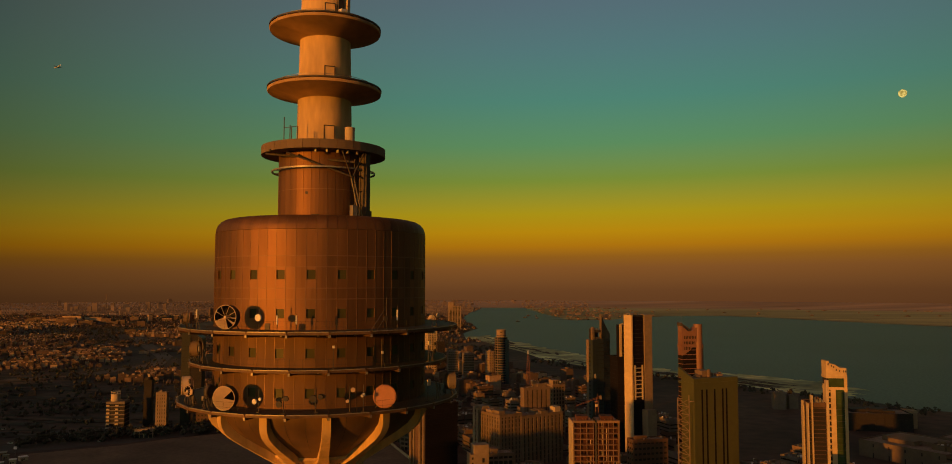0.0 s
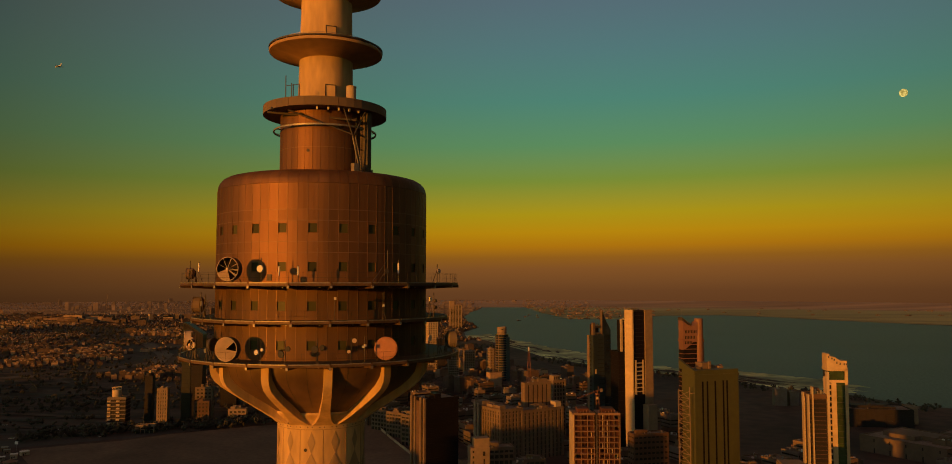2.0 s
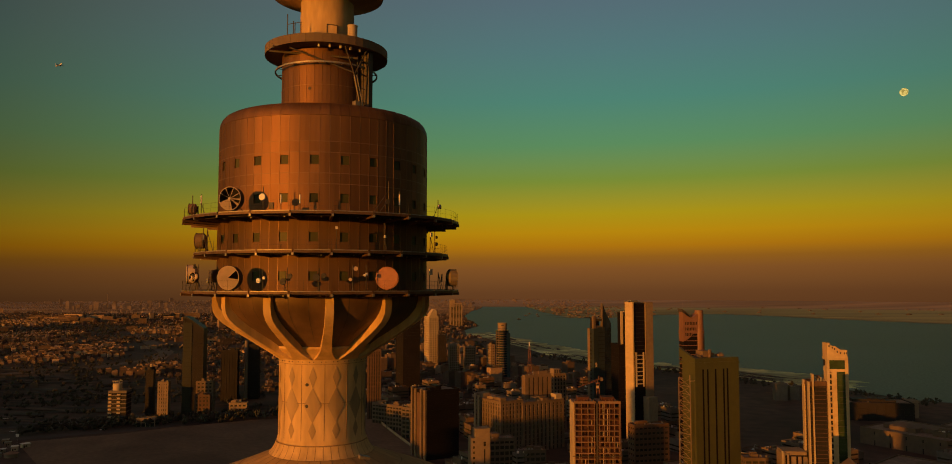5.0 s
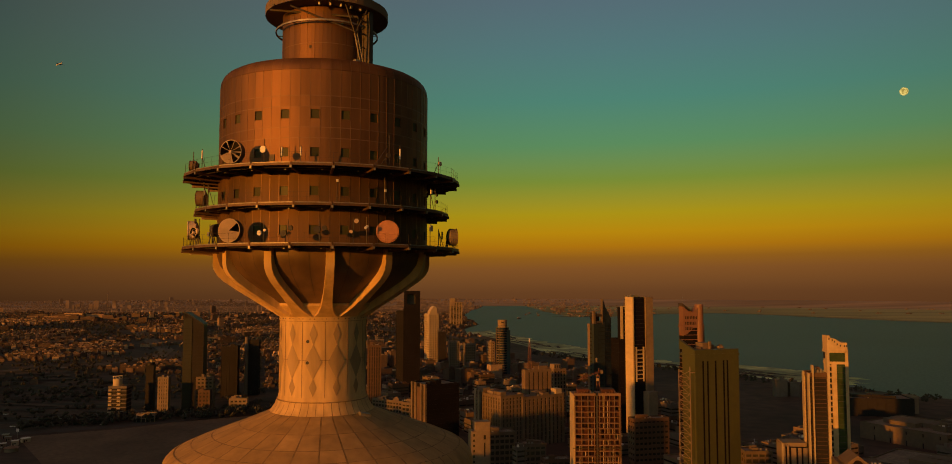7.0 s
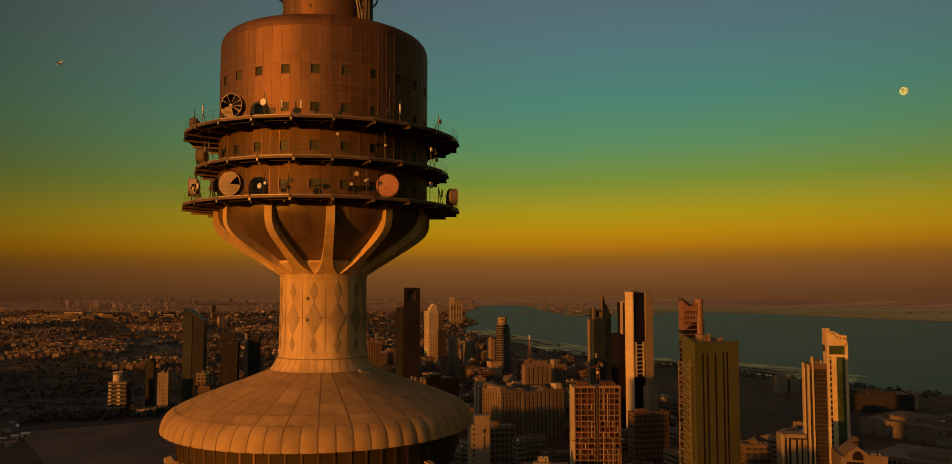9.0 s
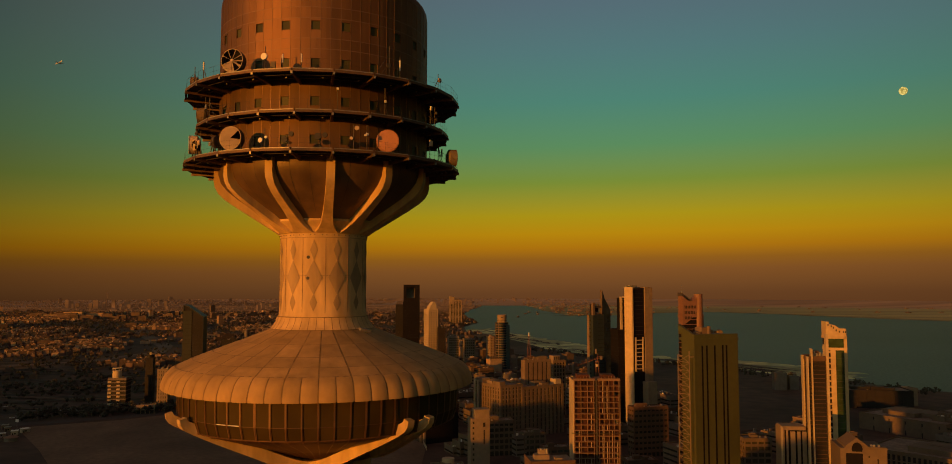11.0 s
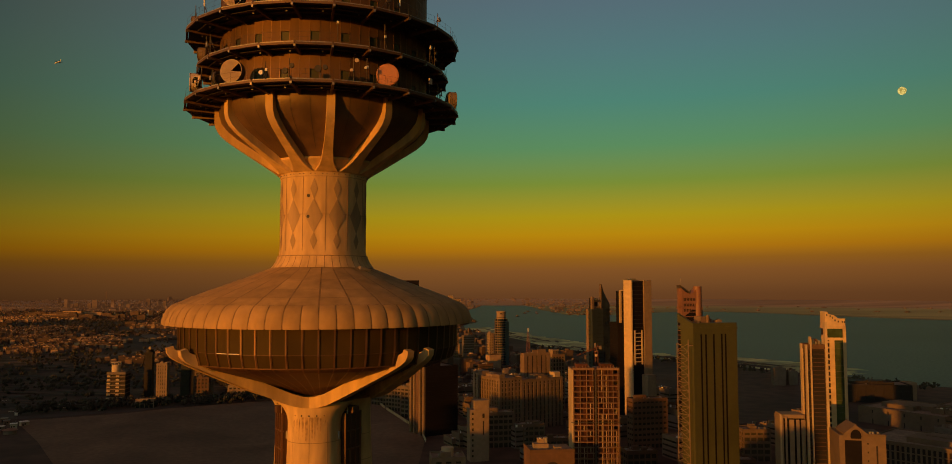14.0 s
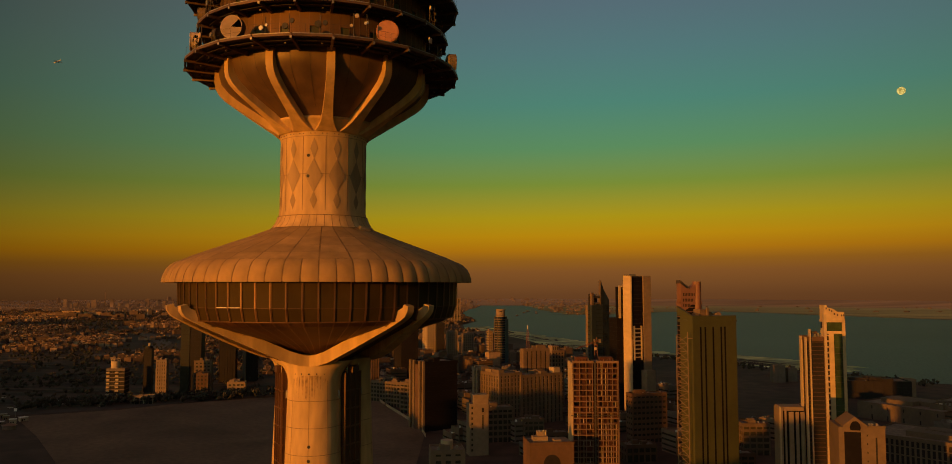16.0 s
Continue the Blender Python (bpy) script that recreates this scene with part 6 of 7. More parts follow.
plane = thing("aeroplane", "small white airliner climbing far off in the sky", "aeroplane", pose(-1580, 2783, 960, 0, -6, -28))
bm = lathe([(0.02, -20), (1.0, -19), (1.9, -16), (2.0, 8), (1.4, 15), (0.4, 20), (0.02, 20.3)], 16)
bmesh.ops.rotate(bm, verts=bm.verts[:], matrix=Matrix.Rotation(radians(90), 3, "Y"))
part("fuselage", bm, WHITE, plane, smooth=True)
for sy in (-1, 1):
    part("wing", prism([(-3, sy * 1.5), (3.5, sy * 1.5), (7.5, sy * 17), (5.5, sy * 17)], -0.9, -0.4), WHITE, plane)
    part("tailplane", prism([(15, sy * 1), (18.5, sy * 1), (20, sy * 6.5), (18.5, sy * 6.5)], 0.6, 0.9), WHITE, plane)
    part("engine", tube((-2.5, sy * 6, -2), (2, sy * 6, -2), 1.0, 12), GREY, plane)
part("tail_fin", slice_y([(14, 1), (19, 1), (20.5, 7.5), (18.2, 7.5)], -0.2, 0.2), WHITE, plane)

# small boats moored on the bay
boat = thing("boat", "small dark fishing boat moored on the calm bay", "boat", pose(231, 3300, 0.2, 0, 0, 20), "boats moored on the bay")
part("hull", prism([(-9, -2.2), (6, -2.6), (10.5, 0), (6, 2.6), (-9, 2.2)], 0, 2.2), STEEL, boat)
part("cabin", box(-5, 1, -1.6, 1.6, 2.2, 5.0, 0.2), BROWNSTONE, boat)
part("mast", tube((2, 0, 2.2), (2, 0, 9), 0.15, 6), STEEL, boat)
for x, y, a in ((262, 3260, 70), (205, 3120, 10), (250, 3060, 120), (160, 2800, 40)):
    copy_thing(boat, pose(x, y, 0.2, 0, 0, a))

# ---- lattice mast behind the slabs ----
RED = material("red_mast_paint", (0.13, 0.05, 0.03), 0.6, grain=0.15, scale=0.6)
mast = thing("lattice_mast", "red lattice radio mast with a pale top", "radio mast", pose(77, 870, 0))
for sx in (-1, 1):
    for sy in (-1, 1):
        part("mast_leg", tube((sx * 4.2, sy * 4.2, 0), (sx * 0.7, sy * 0.7, 58), 0.17, 6), RED, mast)
for i in range(14):
    z0, z1 = 4.1 * i, 4.1 * (i + 1)
    w0, w1 = 4.2 - 3.5 * z0 / 58, 4.2 - 3.5 * z1 / 58
    bm = bmesh.new()
    for k in range(4):
        q = Matrix.Rotation(radians(90 * k), 4, "Z")
        add_tube(bm, q @ Vector((-w0, -w0, z0)), q @ Vector((w1, -w1, z1)), 0.09, 5)
        add_tube(bm, q @ Vector((w0, -w0, z0)), q @ Vector((-w1, -w1, z1)), 0.09, 5)
        add_tube(bm, q @ Vector((-w1, -w1, z1)), q @ Vector((w1, -w1, z1)), 0.09, 5)
    part("bracing", bm, RED, mast)
part("mast_head", tube((0, 0, 58), (0, 0, 62.5), 0.7, 10), WHITE, mast, "pale mast head")

# ---- low city ----
def inside(x, y, poly):
    hit = False
    j = len(poly) - 1
    for i in range(len(poly)):
        (xi, yi), (xj, yj) = poly[i], poly[j]
        if (yi > y) != (yj > y) and x < (xj - xi) * (y - yi) / (yj - yi) + xi:
            hit = not hit
        j = i
    return hit


LOT = [(-90, 740), (-20, 533), (-10, 491), (-10, 290), (-180, 290), (-260, 410), (-380, 570), (-330, 640), (-205, 712)]


def boxes_mesh(name, items, mat, label, category):
    """Many small houses as one sheet of real boxes with parapets: x, y, width, depth, height, turn."""
    v, f = [], []
    for x, y, w, d, h, a in items:
        ca, sa = math.cos(a), math.sin(a)

        def add(x0, x1, y0, y1, z0, z1):
            k = len(v)
            for z in (z0, z1):
                for px, py in ((x0, y0), (x1, y0), (x1, y1), (x0, y1)):
                    v.append((x + ca * px - sa * py, y + sa * px + ca * py, z))
            for q in ((4, 5, 6, 7), (0, 1, 5, 4), (1, 2, 6, 5), (2, 3, 7, 6), (3, 0, 4, 7)):
                f.append(tuple(k + i for i in q))
        add(-w / 2, w / 2, -d / 2, d / 2, 0, h)
        s = (hash((int(x * 3), int(y * 3))) % 100) / 100
        add(-w * 0.25 + s * w * 0.3, w * 0.05 + s * w * 0.3, -d * 0.2, d * 0.25, h, h + 2.2)
        add(-w / 2, w / 2, -d / 2, -d / 2 + 0.35, h, h + 0.9)
    me = bpy.data.meshes.new(name)
    me.from_pydata(v, [], f)
    me.materials.append(mat)
    return tagged(new(name, me), label, category, kind="stuff")


# districts with more walls toned as sunlit: middle, half-widths, turn of the streets
DISTRICTS = [(-745, 1430, 95, 190, 0.5), (-690, 1610, 70, 90, 0.2), (-860, 2120, 105, 190, 0.3), (-1110, 1850, 110, 190, 0.8), (-560, 2050, 90, 150, 0.5),
             (-930, 1560, 60, 120, 0.6), (-480, 1130, 70, 80, 0.4), (-1500, 2500, 160, 230, 0.2), (-330, 1500, 90, 160, 0.7), (-690, 1000, 60, 60, 0.3), (-200, 1350, 70, 150, 0.5)]


def district(x, y):
    """How far a place lies within a pale district, 0 to 1, and the turn of its streets."""
    best, way = 0.0, 0.45 + 0.35 * math.sin(x * 0.0013 + y * 0.0009)
    for cx, cy, rx, ry, turned in DISTRICTS:
        k = 1.25 - math.hypot((x - cx) / rx, (y - cy) / ry)
        if k > best:
            best, way = min(k * 2, 1.0), turned
    return best, way


rng = random.Random(11)
suburb, pale_suburb, town, far, hazy = [], [], [], [], []
for gx in range(-3300, 700, 40):
    for gy in range(840, 4850, 42):
        inner, a = district(gx, gy)
        green = noise.noise(Vector((gx * 0.0030, gy * 0.0022, 3.1)))
        if inner < 0.2 and (green < (-0.05 if gy < 1700 else -0.12 if gy < 2400 else -0.5)) or (gx // 40 + 2 * (gy // 42)) % 9 == 0:
            continue
        big = noise.noise(Vector((gx * 0.004, gy * 0.004, 9.0)))
        for k in range(8 if gy < 1700 else 6 if gy < 2400 else 5):
            u, v = (k % 4) * 10.5 - 16 + rng.uniform(-1.2, 1.2), (k // 4) * 17 - 9 + rng.uniform(-1.4, 1.4)
            x, y = gx + u * math.cos(a) - v * math.sin(a), gy + u * math.sin(a) + v * math.cos(a)
            if any((x - hx) ** 2 + (y - hy) ** 2 < 85 ** 2 for hx, hy in HIGHWAY) or rng.random() > 0.42 + 0.5 * inner + (0.3 if y > 2400 else 0):
                continue
            if abs(x - 17) > (y + 85) * 0.70 or inside(x, y, WATER_EDGE) or inside(x, y, LOT) or x > 20 and y < 2000 or x > -20 and y > 3000 and rng.random() < 0.8:
                continue
            if -365 < x < -225 and y < 880:
                continue
            h, w, d = rng.uniform(2.8, 5.2), rng.uniform(5, 9.5), rng.uniform(5, 9.5)
            if inner > 0.3:
                h, w = rng.uniform(5, 8.5), rng.uniform(7, 10.5)
            elif big > 0.15 and rng.random() < 0.14:
                h, w, d = rng.uniform(6, 12), rng.uniform(14, 38), rng.uniform(10, 16)
            elif rng.random() < 0.0025 and y > 1300:
                h, w, d = rng.uniform(18, 34), rng.uniform(12, 22), 14
            item = (x, y, w, d, h, a + rng.choice((0, 0, math.pi / 2)))
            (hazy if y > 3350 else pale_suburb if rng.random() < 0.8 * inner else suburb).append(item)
# long mid-rise rows behind the suburb
for i in range(26):
    x, y = rng.uniform(-1650, -1050), rng.uniform(2480, 2950)
    suburb.append((x, y, rng.uniform(25, 70), 14, rng.uniform(10, 19), 0.15))
# tower clusters at the horizon
for cx, spread, n, top in ((-2040, 40, 4, 70), (-1905, 45, 7, 68), (-1790, 40, 4, 62), (-1660, 45, 4, 66), (-640, 120, 5, 52)):
    for i in range(n):
        x, y = cx + rng.uniform(-spread, spread), rng.uniform(3700, 3980)
        hazy.append((x, y, rng.uniform(9, 24), 12, top * rng.uniform(0.3, 0.7), 0.1))
hazy.append((-1905, 3900, 4, 4, 84, 0.1))


def lifted(items):
    """Sets far houses on the slope of the far land."""
    out = []
    for x, y, w, d, h, a in items:
        r = math.hypot(x, y)
        g = 9 * max(r - 4400, 0) / 200 if r < 4600 else 9 + 23 * (r - 4600) / 260
        out.append((x, y, w, d, h + g, a))
    return [q for q in out if math.hypot(q[0], q[1]) < 4840]


# these far houses glow dimly in place of haze
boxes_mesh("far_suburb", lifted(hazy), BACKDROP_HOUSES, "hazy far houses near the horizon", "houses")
boxes_mesh("suburb", suburb, HOUSES, "low suburb of dull brown houses among trees", "houses")
boxes_mesh("pale_suburb", pale_suburb, SUNLIT_HOUSES, "dense districts of houses toned pale as if sunlit", "houses")


def town_building(x, y, w, d, h, th, wall, seed):
    """A plain mid-rise building: solid body, a window band for every floor, parapet and roof huts."""
    q = random.Random(seed)
    e = thing("town_building", q.choice(("plain tan mid-rise building with window bands", "dusty grey mid-rise building with roof huts", "shabby brown mid-rise building with flat roof")), "building", pose(x, y, 0, 0, 0, th), "mid-rise town buildings")
    part("body", box(0, w, 0, d, 0, h), wall, e)
    n = max(int(h / 3.4), 1)
    b = part("window_band", add_box(box(0.6, w - 0.6, -0.06, 0.2, 1.0, 2.2), -0.06, 0.2, 0.6, d - 0.6, 1.0, 2.2), WINDOW, e)
    for i in range(1, n):
        again(b, pose(0, 0, 3.4 * i))
    bm = bmesh.new()
    for a, b2, c2, d2 in ((-0.1, w + 0.1, -0.1, 0.3), (-0.1, w + 0.1, d - 0.3, d + 0.1), (-0.1, 0.3, 0.3, d - 0.3), (w - 0.3, w + 0.1, 0.3, d - 0.3)):
        add_box(bm, a, b2, c2, d2, h - 0.2, h + 0.9)
    for i in range(q.randint(2, 4)):
        ux, uy = q.uniform(0.5, w - 2.5), q.uniform(0.5, d - 2.5)
        part("roof_unit", box(ux, ux + q.uniform(0.8, 2.4), uy, uy + q.uniform(0.8, 2.0), h, h + q.uniform(0.8, 2.0)), q.choice((GALV, PALE, WHITE)), e)
    tx, ty = q.uniform(1, w - 1), q.uniform(1, d - 1)
    part("roof_tank", tube((tx, ty, h), (tx, ty, h + 1.9), 0.8, 10), q.choice((WHITE, GALV)), e)
    part("parapet", bm, wall, e)
    for i in range(2):
        hx, hy = q.uniform(1, w - 4), q.uniform(1, d - 4)
        part("roof_hut", box(hx, hx + q.uniform(1.5, 4), hy, hy + q.uniform(1.5, 4), h, h + q.uniform(1.2, 3)), wall, e)
    return e


KEEP = [(o.location.x + 8, o.location.y + 8) for o in bpy.data.objects if o.parent is None and o.get("category") in ("building", "office tower", "apartment tower")]
count = 0
for i in range(900):
    x, y = rng.uniform(-210, 560), rng.uniform(420, 1500)
    if inside(x, y, WATER_EDGE) or inside(x, y, LOT) or inside(x + 14, y, LOT) or abs(x - 17) > (y + 85) * 0.68 or inside(x, y, FLAT_IN + FLAT_OUT):
        continue
    if any((x + 7 - kx) ** 2 + (y + 6 - ky) ** 2 < 30 ** 2 for kx, ky in KEEP):
        continue
    if x > 20 and y + 1.9 * x > 1330 or x > 200 and y > 560:
        continue
    h = rng.choice((5, 7, 9, 12, 15, 18, 22)) * rng.uniform(0.8, 1.15)
    if y < 520:
        h = min(h, 14)
    w, d = rng.uniform(10, 20), rng.uniform(10, 18)
    if y < 900 and count < 170:
        town_building(x, y, w, d, h, rng.uniform(20, 32), rng.choice((TAN, GREY, RUSTSTONE, DIM)), i)
        count += 1
    else:
        town.append((x, y, w, d, h, 0.5))
boxes_mesh("town_blocks", town, HOUSES, "crowded low town blocks towards the shore", "houses")
for i in range(650):
    x = rng.uniform(-60, 2600)
    y = 4850 - (rng.random() ** 2.2) * 1900
    if inside(x, y, WATER_EDGE) or (x > 820 and rng.random() < 0.86):
        continue
    far.append((x, y, rng.uniform(9, 24), rng.uniform(9, 18), rng.uniform(2, 6) if rng.random() < 0.97 else rng.uniform(10, 22), rng.uniform(0, 1)))
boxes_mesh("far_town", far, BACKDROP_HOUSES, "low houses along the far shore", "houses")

# long low halls on the flat ground near the shore
for x, y, w, d, h, a, label, wall, bay, pier, span in (
        (266, 424, 115, 52, 16, -48, "long low market hall with a ribbed front in shade", DIM, 3.0, 1.2, 0.7),
        (338, 580, 118, 62, 13, -58, "long low hall with a pale plain front", DIM, 14.0, 12.0, 4.6),
        (380, 688, 60, 34, 17, -9, "dark tall hall near the shore with a flat roof", DARKWALL, 9.0, 1.0, 0.8),
        (418, 600, 85, 40, 11, -52, "flat-roofed hall with a pale roof edge", DIM, 8.0, 4.0, 3.0)):
    block("market_hall", label, (x, y), h, w, d, a, wall, DARKWALL, floor=5, bay=bay, span=span, pier=pier, boxes=7)
for x, y, w, d, h, a in ((20, 470, 22, 14, 24, 12), (48, 470, 16, 14, 16, 12), (60, 440, 18, 12, 12, 10), (-70, 640, 22, 12, 22, -35), (-88, 672, 20, 12, 19, -35), (-52, 600, 18, 12, 26, -35), (190, 430, 18, 14, 20, 0), (160, 430, 14, 12, 15, 5), (110, 410, 20, 14, 10, 8), (160, 395, 26, 12, 8, 2)):
    block("street_block", "plain mid-rise street block with window bands", (x, y), h, w, d, a, DIM if h > 15 else RUSTSTONE, WINDOW, span=1.5, pier=0.8, bay=4, boxes=2)

# unseen town blocks added east of the view, heights set to shade streets and towers
east = []
HEIGHTS = [(-900, 27), (-352, 46), (-135, 30), (-88, 50), (-35, 84), (-22, 46), (-5, 84), (32, 60), (55, 24), (112, 40), (170, 66), (186, 38)]
for i in range(103):
    q = -895 + 15 * i
    top = [h for q0, h in HEIGHTS if q >= q0][-1]
    x, y = -262 + 0.75 * q, 88 - 0.66 * q
    if abs(x - 17) < (y + 85) * 0.66 + 25 and y > -85:
        continue
    east.append((x, y, 15.5, rng.uniform(16, 24), top + rng.uniform(-5, 5), -0.72))
boxes_mesh("east_town", east, HOUSES, "unseen town blocks set to shade the streets from the low sun", "houses")

# trees along the lot and the streets, as loose clumps
def clump_mesh(name, spots, label):
    v, f = [], []
    for x, y, r, h in spots:
        for k in range(7):
            a = rng.uniform(0, 6.28)
            rr = rng.uniform(0, r * 0.8)
            cx, cy, cz = x + rr * math.cos(a), y + rr * math.sin(a), h * rng.uniform(0.45, 1.0)
            s = r * rng.uniform(0.3, 0.6)
            b0 = len(v)
            for dx, dy, dz in ((1, 0, 0), (-1, 0, 0), (0, 1, 0), (0, -1, 0), (0, 0, 1), (0, 0, -1)):
                q = s * rng.uniform(0.6, 1.3)
                v.append((cx + dx * q, cy + dy * q, max(cz + dz * q, 0)))
            for t3 in ((0, 2, 4), (2, 1, 4), (1, 3, 4), (3, 0, 4), (2, 0, 5), (1, 2, 5), (3, 1, 5), (0, 3, 5)):
                f.append(tuple(b0 + i for i in t3))
    me = bpy.data.meshes.new(name)
    me.from_pydata(v, [], f)
    me.materials.append(LEAF)
    return tagged(new(name, me), label, "trees", kind="stuff")


spots = []
for i in range(420):
    t = rng.random()
    x, y = -390 + 300 * t, 592 + 160 * t + 8 * math.sin(t * 9)
    spots.append((x + rng.uniform(-10, 14), y + rng.uniform(4, 34), rng.uniform(2, 4.5), rng.uniform(4, 9)))
for i in range(12000):
    x, y = rng.uniform(-1700, 60), rng.uniform(780, 2500)
    if noise.noise(Vector((x * 0.0030, y * 0.0022, 3.1))) < rng.uniform(-0.3, 0.5) and district(x, y)[0] < 0.25 and abs(x - 17) < (y + 85) * 0.7 and not inside(x, y, LOT) and not inside(x, y, WATER_EDGE) and not (x > -60 and y > 1700):
        spots.append((x, y, rng.uniform(1.8, 4), rng.uniform(2.5, 5.5)))
for i in range(600):
    x, y = rng.uniform(-760, -190), rng.uniform(655, 850)
    if noise.noise(Vector((x * 0.012, y * 0.03, 6.0))) > -0.02 and abs(x - 17) < (y + 85) * 0.72 and not inside(x, y, LOT) and y > 700 + 0.28 * (x + 250):
        spots.append((x, y, rng.uniform(1.6, 3.6), rng.uniform(2.5, 5)))
for (x0, y0), (x1, y1) in zip(NEAR_SHORE[:10], NEAR_SHORE[1:10]):
    for i in range(26):
        t = rng.random()
        back = rng.uniform(14, 60)
        spots.append((x0 + (x1 - x0) * t - 0.8 * back, y0 + (y1 - y0) * t - 0.6 * back, rng.uniform(2.0, 3.6), rng.uniform(5, 8)))
clump_mesh("street_trees", spots, "dusty dark street trees in loose clumps")

# boundary wall of the lot, and cars on the road behind it
wall = thing("boundary_wall", "pale panelled boundary wall along the lot", "wall", kind="structure")
edge = [(-150, 709), (-95, 716), (-65, 628), (-30, 534), (-22, 490)]
panel0 = None
for (x0, y0), (x1, y1) in zip(edge, edge[1:]):
    n = int(math.hypot(x1 - x0, y1 - y0) / 4)
    for i in range(n):
        m = pose(x0 + (x1 - x0) * i / n, y0 + (y1 - y0) * i / n, 0, 0, 0, math.degrees(math.atan2(y1 - y0, x1 - x0)))
        if panel0 is None:
            panel0 = part("panel", add_box(add_box(box(0, 3.4, -0.1, 0.1, 0, 2.4), 3.4, 3.9, -0.2, 0.2, 0, 2.8), 0.2, 3.2, -0.14, 0.14, 1.2, 1.6), PALE, wall, m=m)
        else:
            again(panel0, m)
hr = random.Random(8)
CARPAINT = material("car_paint", (0.55, 0.5, 0.45), 0.3, grain=0.05, scale=2, stain=0.05)
car = thing("car", "pale saloon car on the road by the lot", "car", pose(-330, 632, 0.2, 0, 0, 30), "cars on the road")
part("body", add_box(box(-2.2, 2.2, -0.9, 0.9, 0.35, 0.95, 0.12), -2.0, 2.0, -0.85, 0.85, 0.3, 0.6), CARPAINT, car)
part("cabin", slice_y([(-1.3, 0.9), (1.5, 0.9), (1.0, 1.5), (-0.7, 1.5)], -0.75, 0.75), WINDOW, car)
for wx in (-1.35, 1.35):
    for wy in (-0.85, 0.85):
        part("wheel", tube((wx, wy - 0.1, 0.33), (wx, wy + 0.1, 0.33), 0.33, 12), BLACK, car)
for i in range(44):
    t = rng.random()
    copy_thing(car, pose(-900 + 560 * t, rng.choice((614, 622, 646, 653, 664, 672, 680, 688)), 0.24, 0, 0, rng.choice((0, 180)) + rng.uniform(-2, 2)))
lit = thing("car", "dark saloon car with lit lamps in a shaded street", "car", pose(12, 455, 0.05, 0, 0, 88), "cars in the shaded street")
part("body", add_box(box(-2.2, 2.2, -0.9, 0.9, 0.35, 0.95, 0.12), -2.0, 2.0, -0.85, 0.85, 0.3, 0.6), STEEL, lit)
part("cabin", slice_y([(-1.3, 0.9), (1.5, 0.9), (1.0, 1.5), (-0.7, 1.5)], -0.75, 0.75), WINDOW, lit)
for wx in (-1.35, 1.35):
    for wy in (-0.85, 0.85):
        part("wheel", tube((wx, wy - 0.1, 0.33), (wx, wy + 0.1, 0.33), 0.33, 12), BLACK, lit)
for wy in (-0.6, 0.6):
    part("headlamp", box(-2.3, -2.1, wy - 0.22, wy + 0.22, 0.55, 0.85, 0.03), STREET_LAMP, lit, "lit headlamp")
for i in range(12):
    copy_thing(lit, pose(hr.choice((9, 13, 18, 22)), 440 + 16 * i + hr.uniform(-4, 4), 0.05, 0, 0, 88 + hr.uniform(-6, 6)))
pav = thing("round_pavilion", "low round pale pavilion near the corner of the lot", "pavilion", pose(-347, 522, 0))
part("drum", tube((0, 0, 0), (0, 0, 3.0), 4.6, 28), STONE, pav)
part("roof", tube((0, 0, 3.0), (0, 0, 4.4), 5.6, 28, 1.2), BUFF, pav)

board = thing("sign_board", "small white board on a steel pole beside the lot", "sign", pose(-374, 575, 0))
part("pole", tube((0, 0, 0), (0, 0, 6), 0.12, 8), GALV, board)
part("board", box(-1.3, 1.3, -0.18, 0.0, 5.2, 7.6, 0.04), WHITE, board)

# site huts at the corner of the lot
for i in range(9):
    x, y = -352 - hr.uniform(0, 42), 498 + 9 * i + hr.uniform(-3, 3)
    w, d, h = hr.uniform(4, 9), hr.uniform(3, 6), hr.uniform(2.6, 3.6)
    hut = thing("site_hut", "low pale site hut at the corner of the lot", "hut", pose(x, y, 0.0, 0, 0, hr.uniform(20, 50)), "site huts by the lot")
    part("body", box(0, w, 0, d, 0, h), hr.choice((PALE, STONE, BUFF)), hut)
    part("roof", box(-0.3, w + 0.3, -0.3, d + 0.3, h, h + 0.25), hr.choice((GALV, WHITE)), hut)
    part("door", box(0.8, 1.7, -0.05, 0.05, 0, 2.0), DARKWALL, hut)
    part("window", box(2.2, 3.4, -0.05, 0.05, 1.0, 2.0), WINDOW, hut)

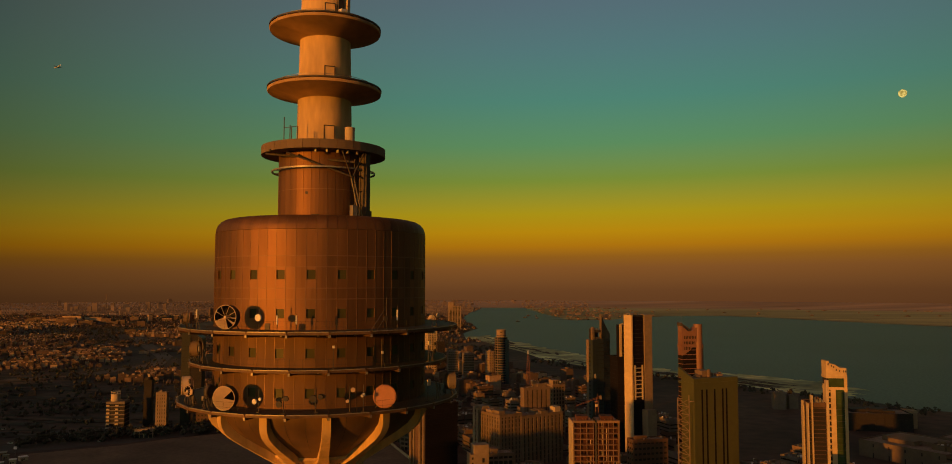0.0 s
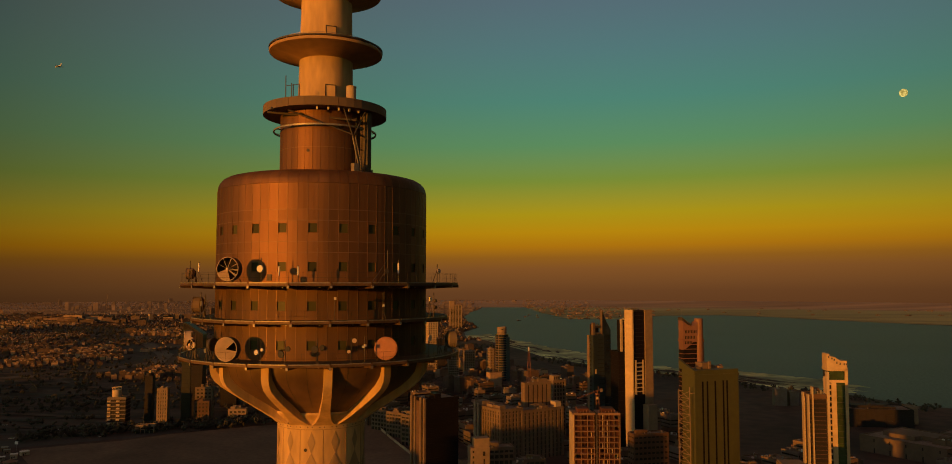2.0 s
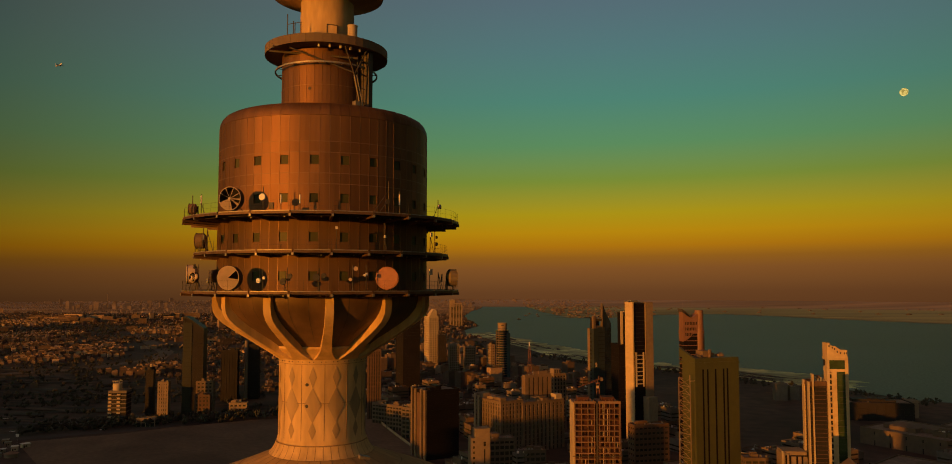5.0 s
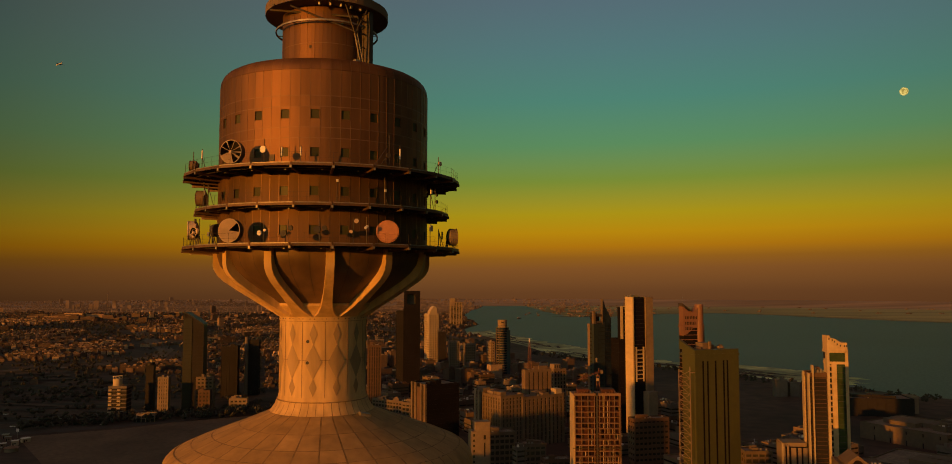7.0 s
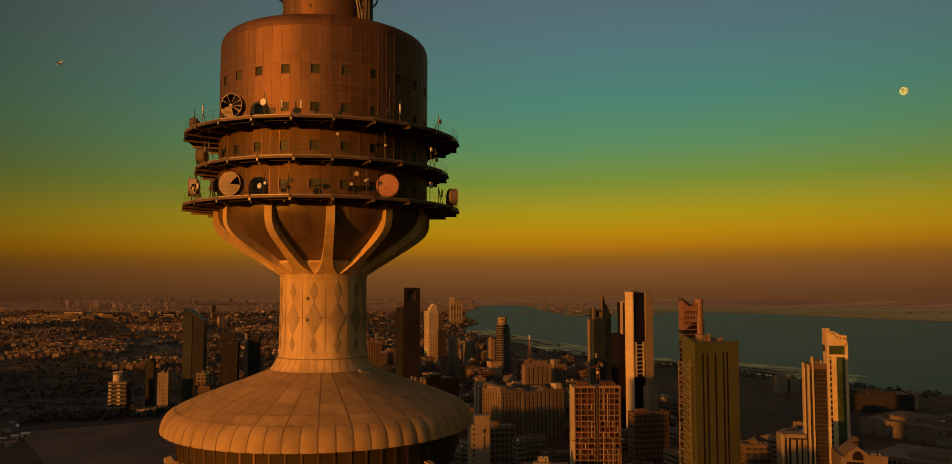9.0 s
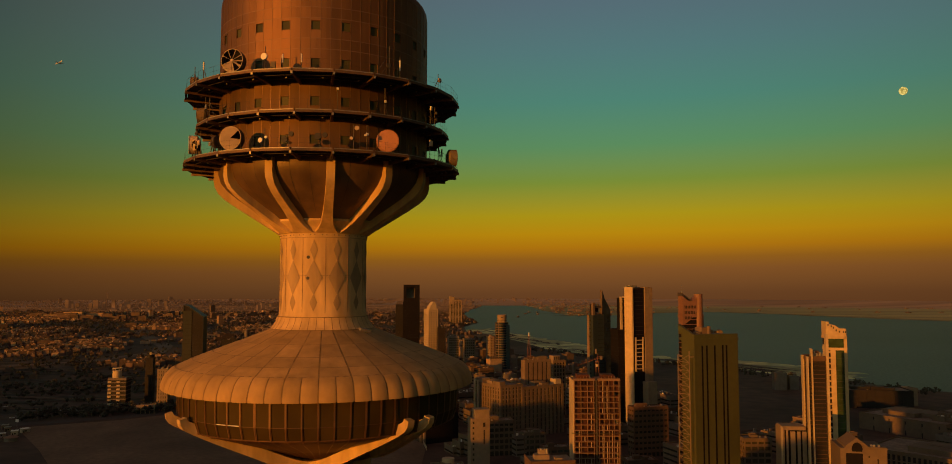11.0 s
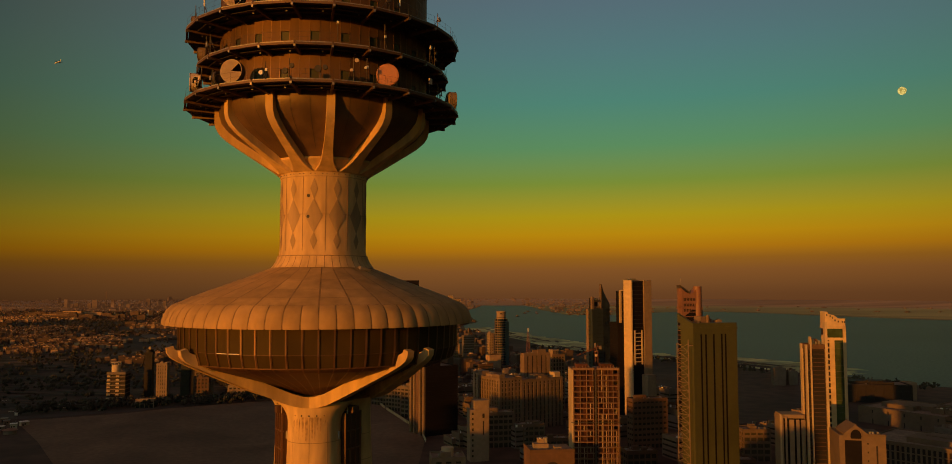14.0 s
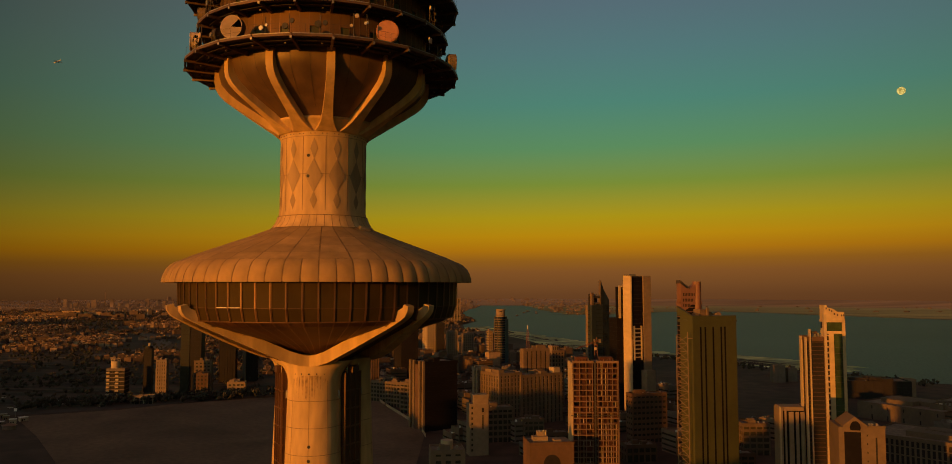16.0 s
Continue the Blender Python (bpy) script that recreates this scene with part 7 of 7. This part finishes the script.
# mid-rise blocks behind the lot
for x, y, w, d, h, mat, label in ((-274, 712, 17, 10, 34, BROWNSTONE, "plain brown block beside the slanted tower"), (-268, 692, 15, 9, 23, RUSTSTONE, "brown block with a cluttered sunlit roof"), (-238, 706, 18, 9, 13, STONE, "low pale block behind the lot")):
    block("lot_block", label, (x, y), h, w, d, 8, mat, WINDOW, span=2.0, pier=1.6, bay=4, boxes=3)

# tower crane behind the unfinished tower
crane = thing("tower_crane", "red-brown luffing tower crane behind the unfinished tower", "crane", pose(86, 374, 0))
for sx in (-0.8, 0.8):
    for sy in (-0.8, 0.8):
        part("mast_post", box(sx - 0.14, sx + 0.14, sy - 0.14, sy + 0.14, 0, 76), RED, crane)
bm = bmesh.new()
for i in range(30):
    z = 2.5 * i
    for k in range(4):
        q = Matrix.Rotation(radians(90 * k), 4, "Z")
        add_tube(bm, q @ Vector((-0.8, -0.8, z)), q @ Vector((0.8, -0.8, z + 2.5)), 0.08, 5)
part("mast_bracing", bm, RED, crane)
part("cab", box(-1.0, 0.4, -1.5, -0.2, 73, 74.6, 0.1), PALE, crane, "white operator's cab")
part("slewing_ring", tube((0, 0, 75.6), (0, 0, 76.4), 1.3, 16), RED, crane)
bm = bmesh.new()
for off in ((0, -0.5, 0), (0, 0.5, 0), (0, 0, 0.9)):
    add_tube(bm, Vector((2.5, 0, 78.5)) + Vector(off), Vector((-12, -2, 73.6)) + Vector(off) * 0.4, 0.1, 5)
for i in range(9):
    p0, p1 = Vector((2.5, 0, 78.5)).lerp(Vector((-12, -2, 73.6)), i / 9), Vector((2.5, 0, 78.5)).lerp(Vector((-12, -2, 73.6)), (i + 1) / 9)
    add_tube(bm, p0 + Vector((0, -0.4, 0)), p1 + Vector((0, 0, 0.6)), 0.06, 5)
    add_tube(bm, p0 + Vector((0, 0.4, 0)), p1 + Vector((0, 0, 0.6)), 0.06, 5)
part("jib", bm, RED, crane, "lowered lattice jib")
part("counterweight", box(1.6, 3.0, -0.8, 0.8, 77.2, 79.2, 0.1), GREY, crane)
part("tower_head", tube((0, 0, 76.4), (0.6, 0, 80.5), 0.25, 8, 0.12), RED, crane)
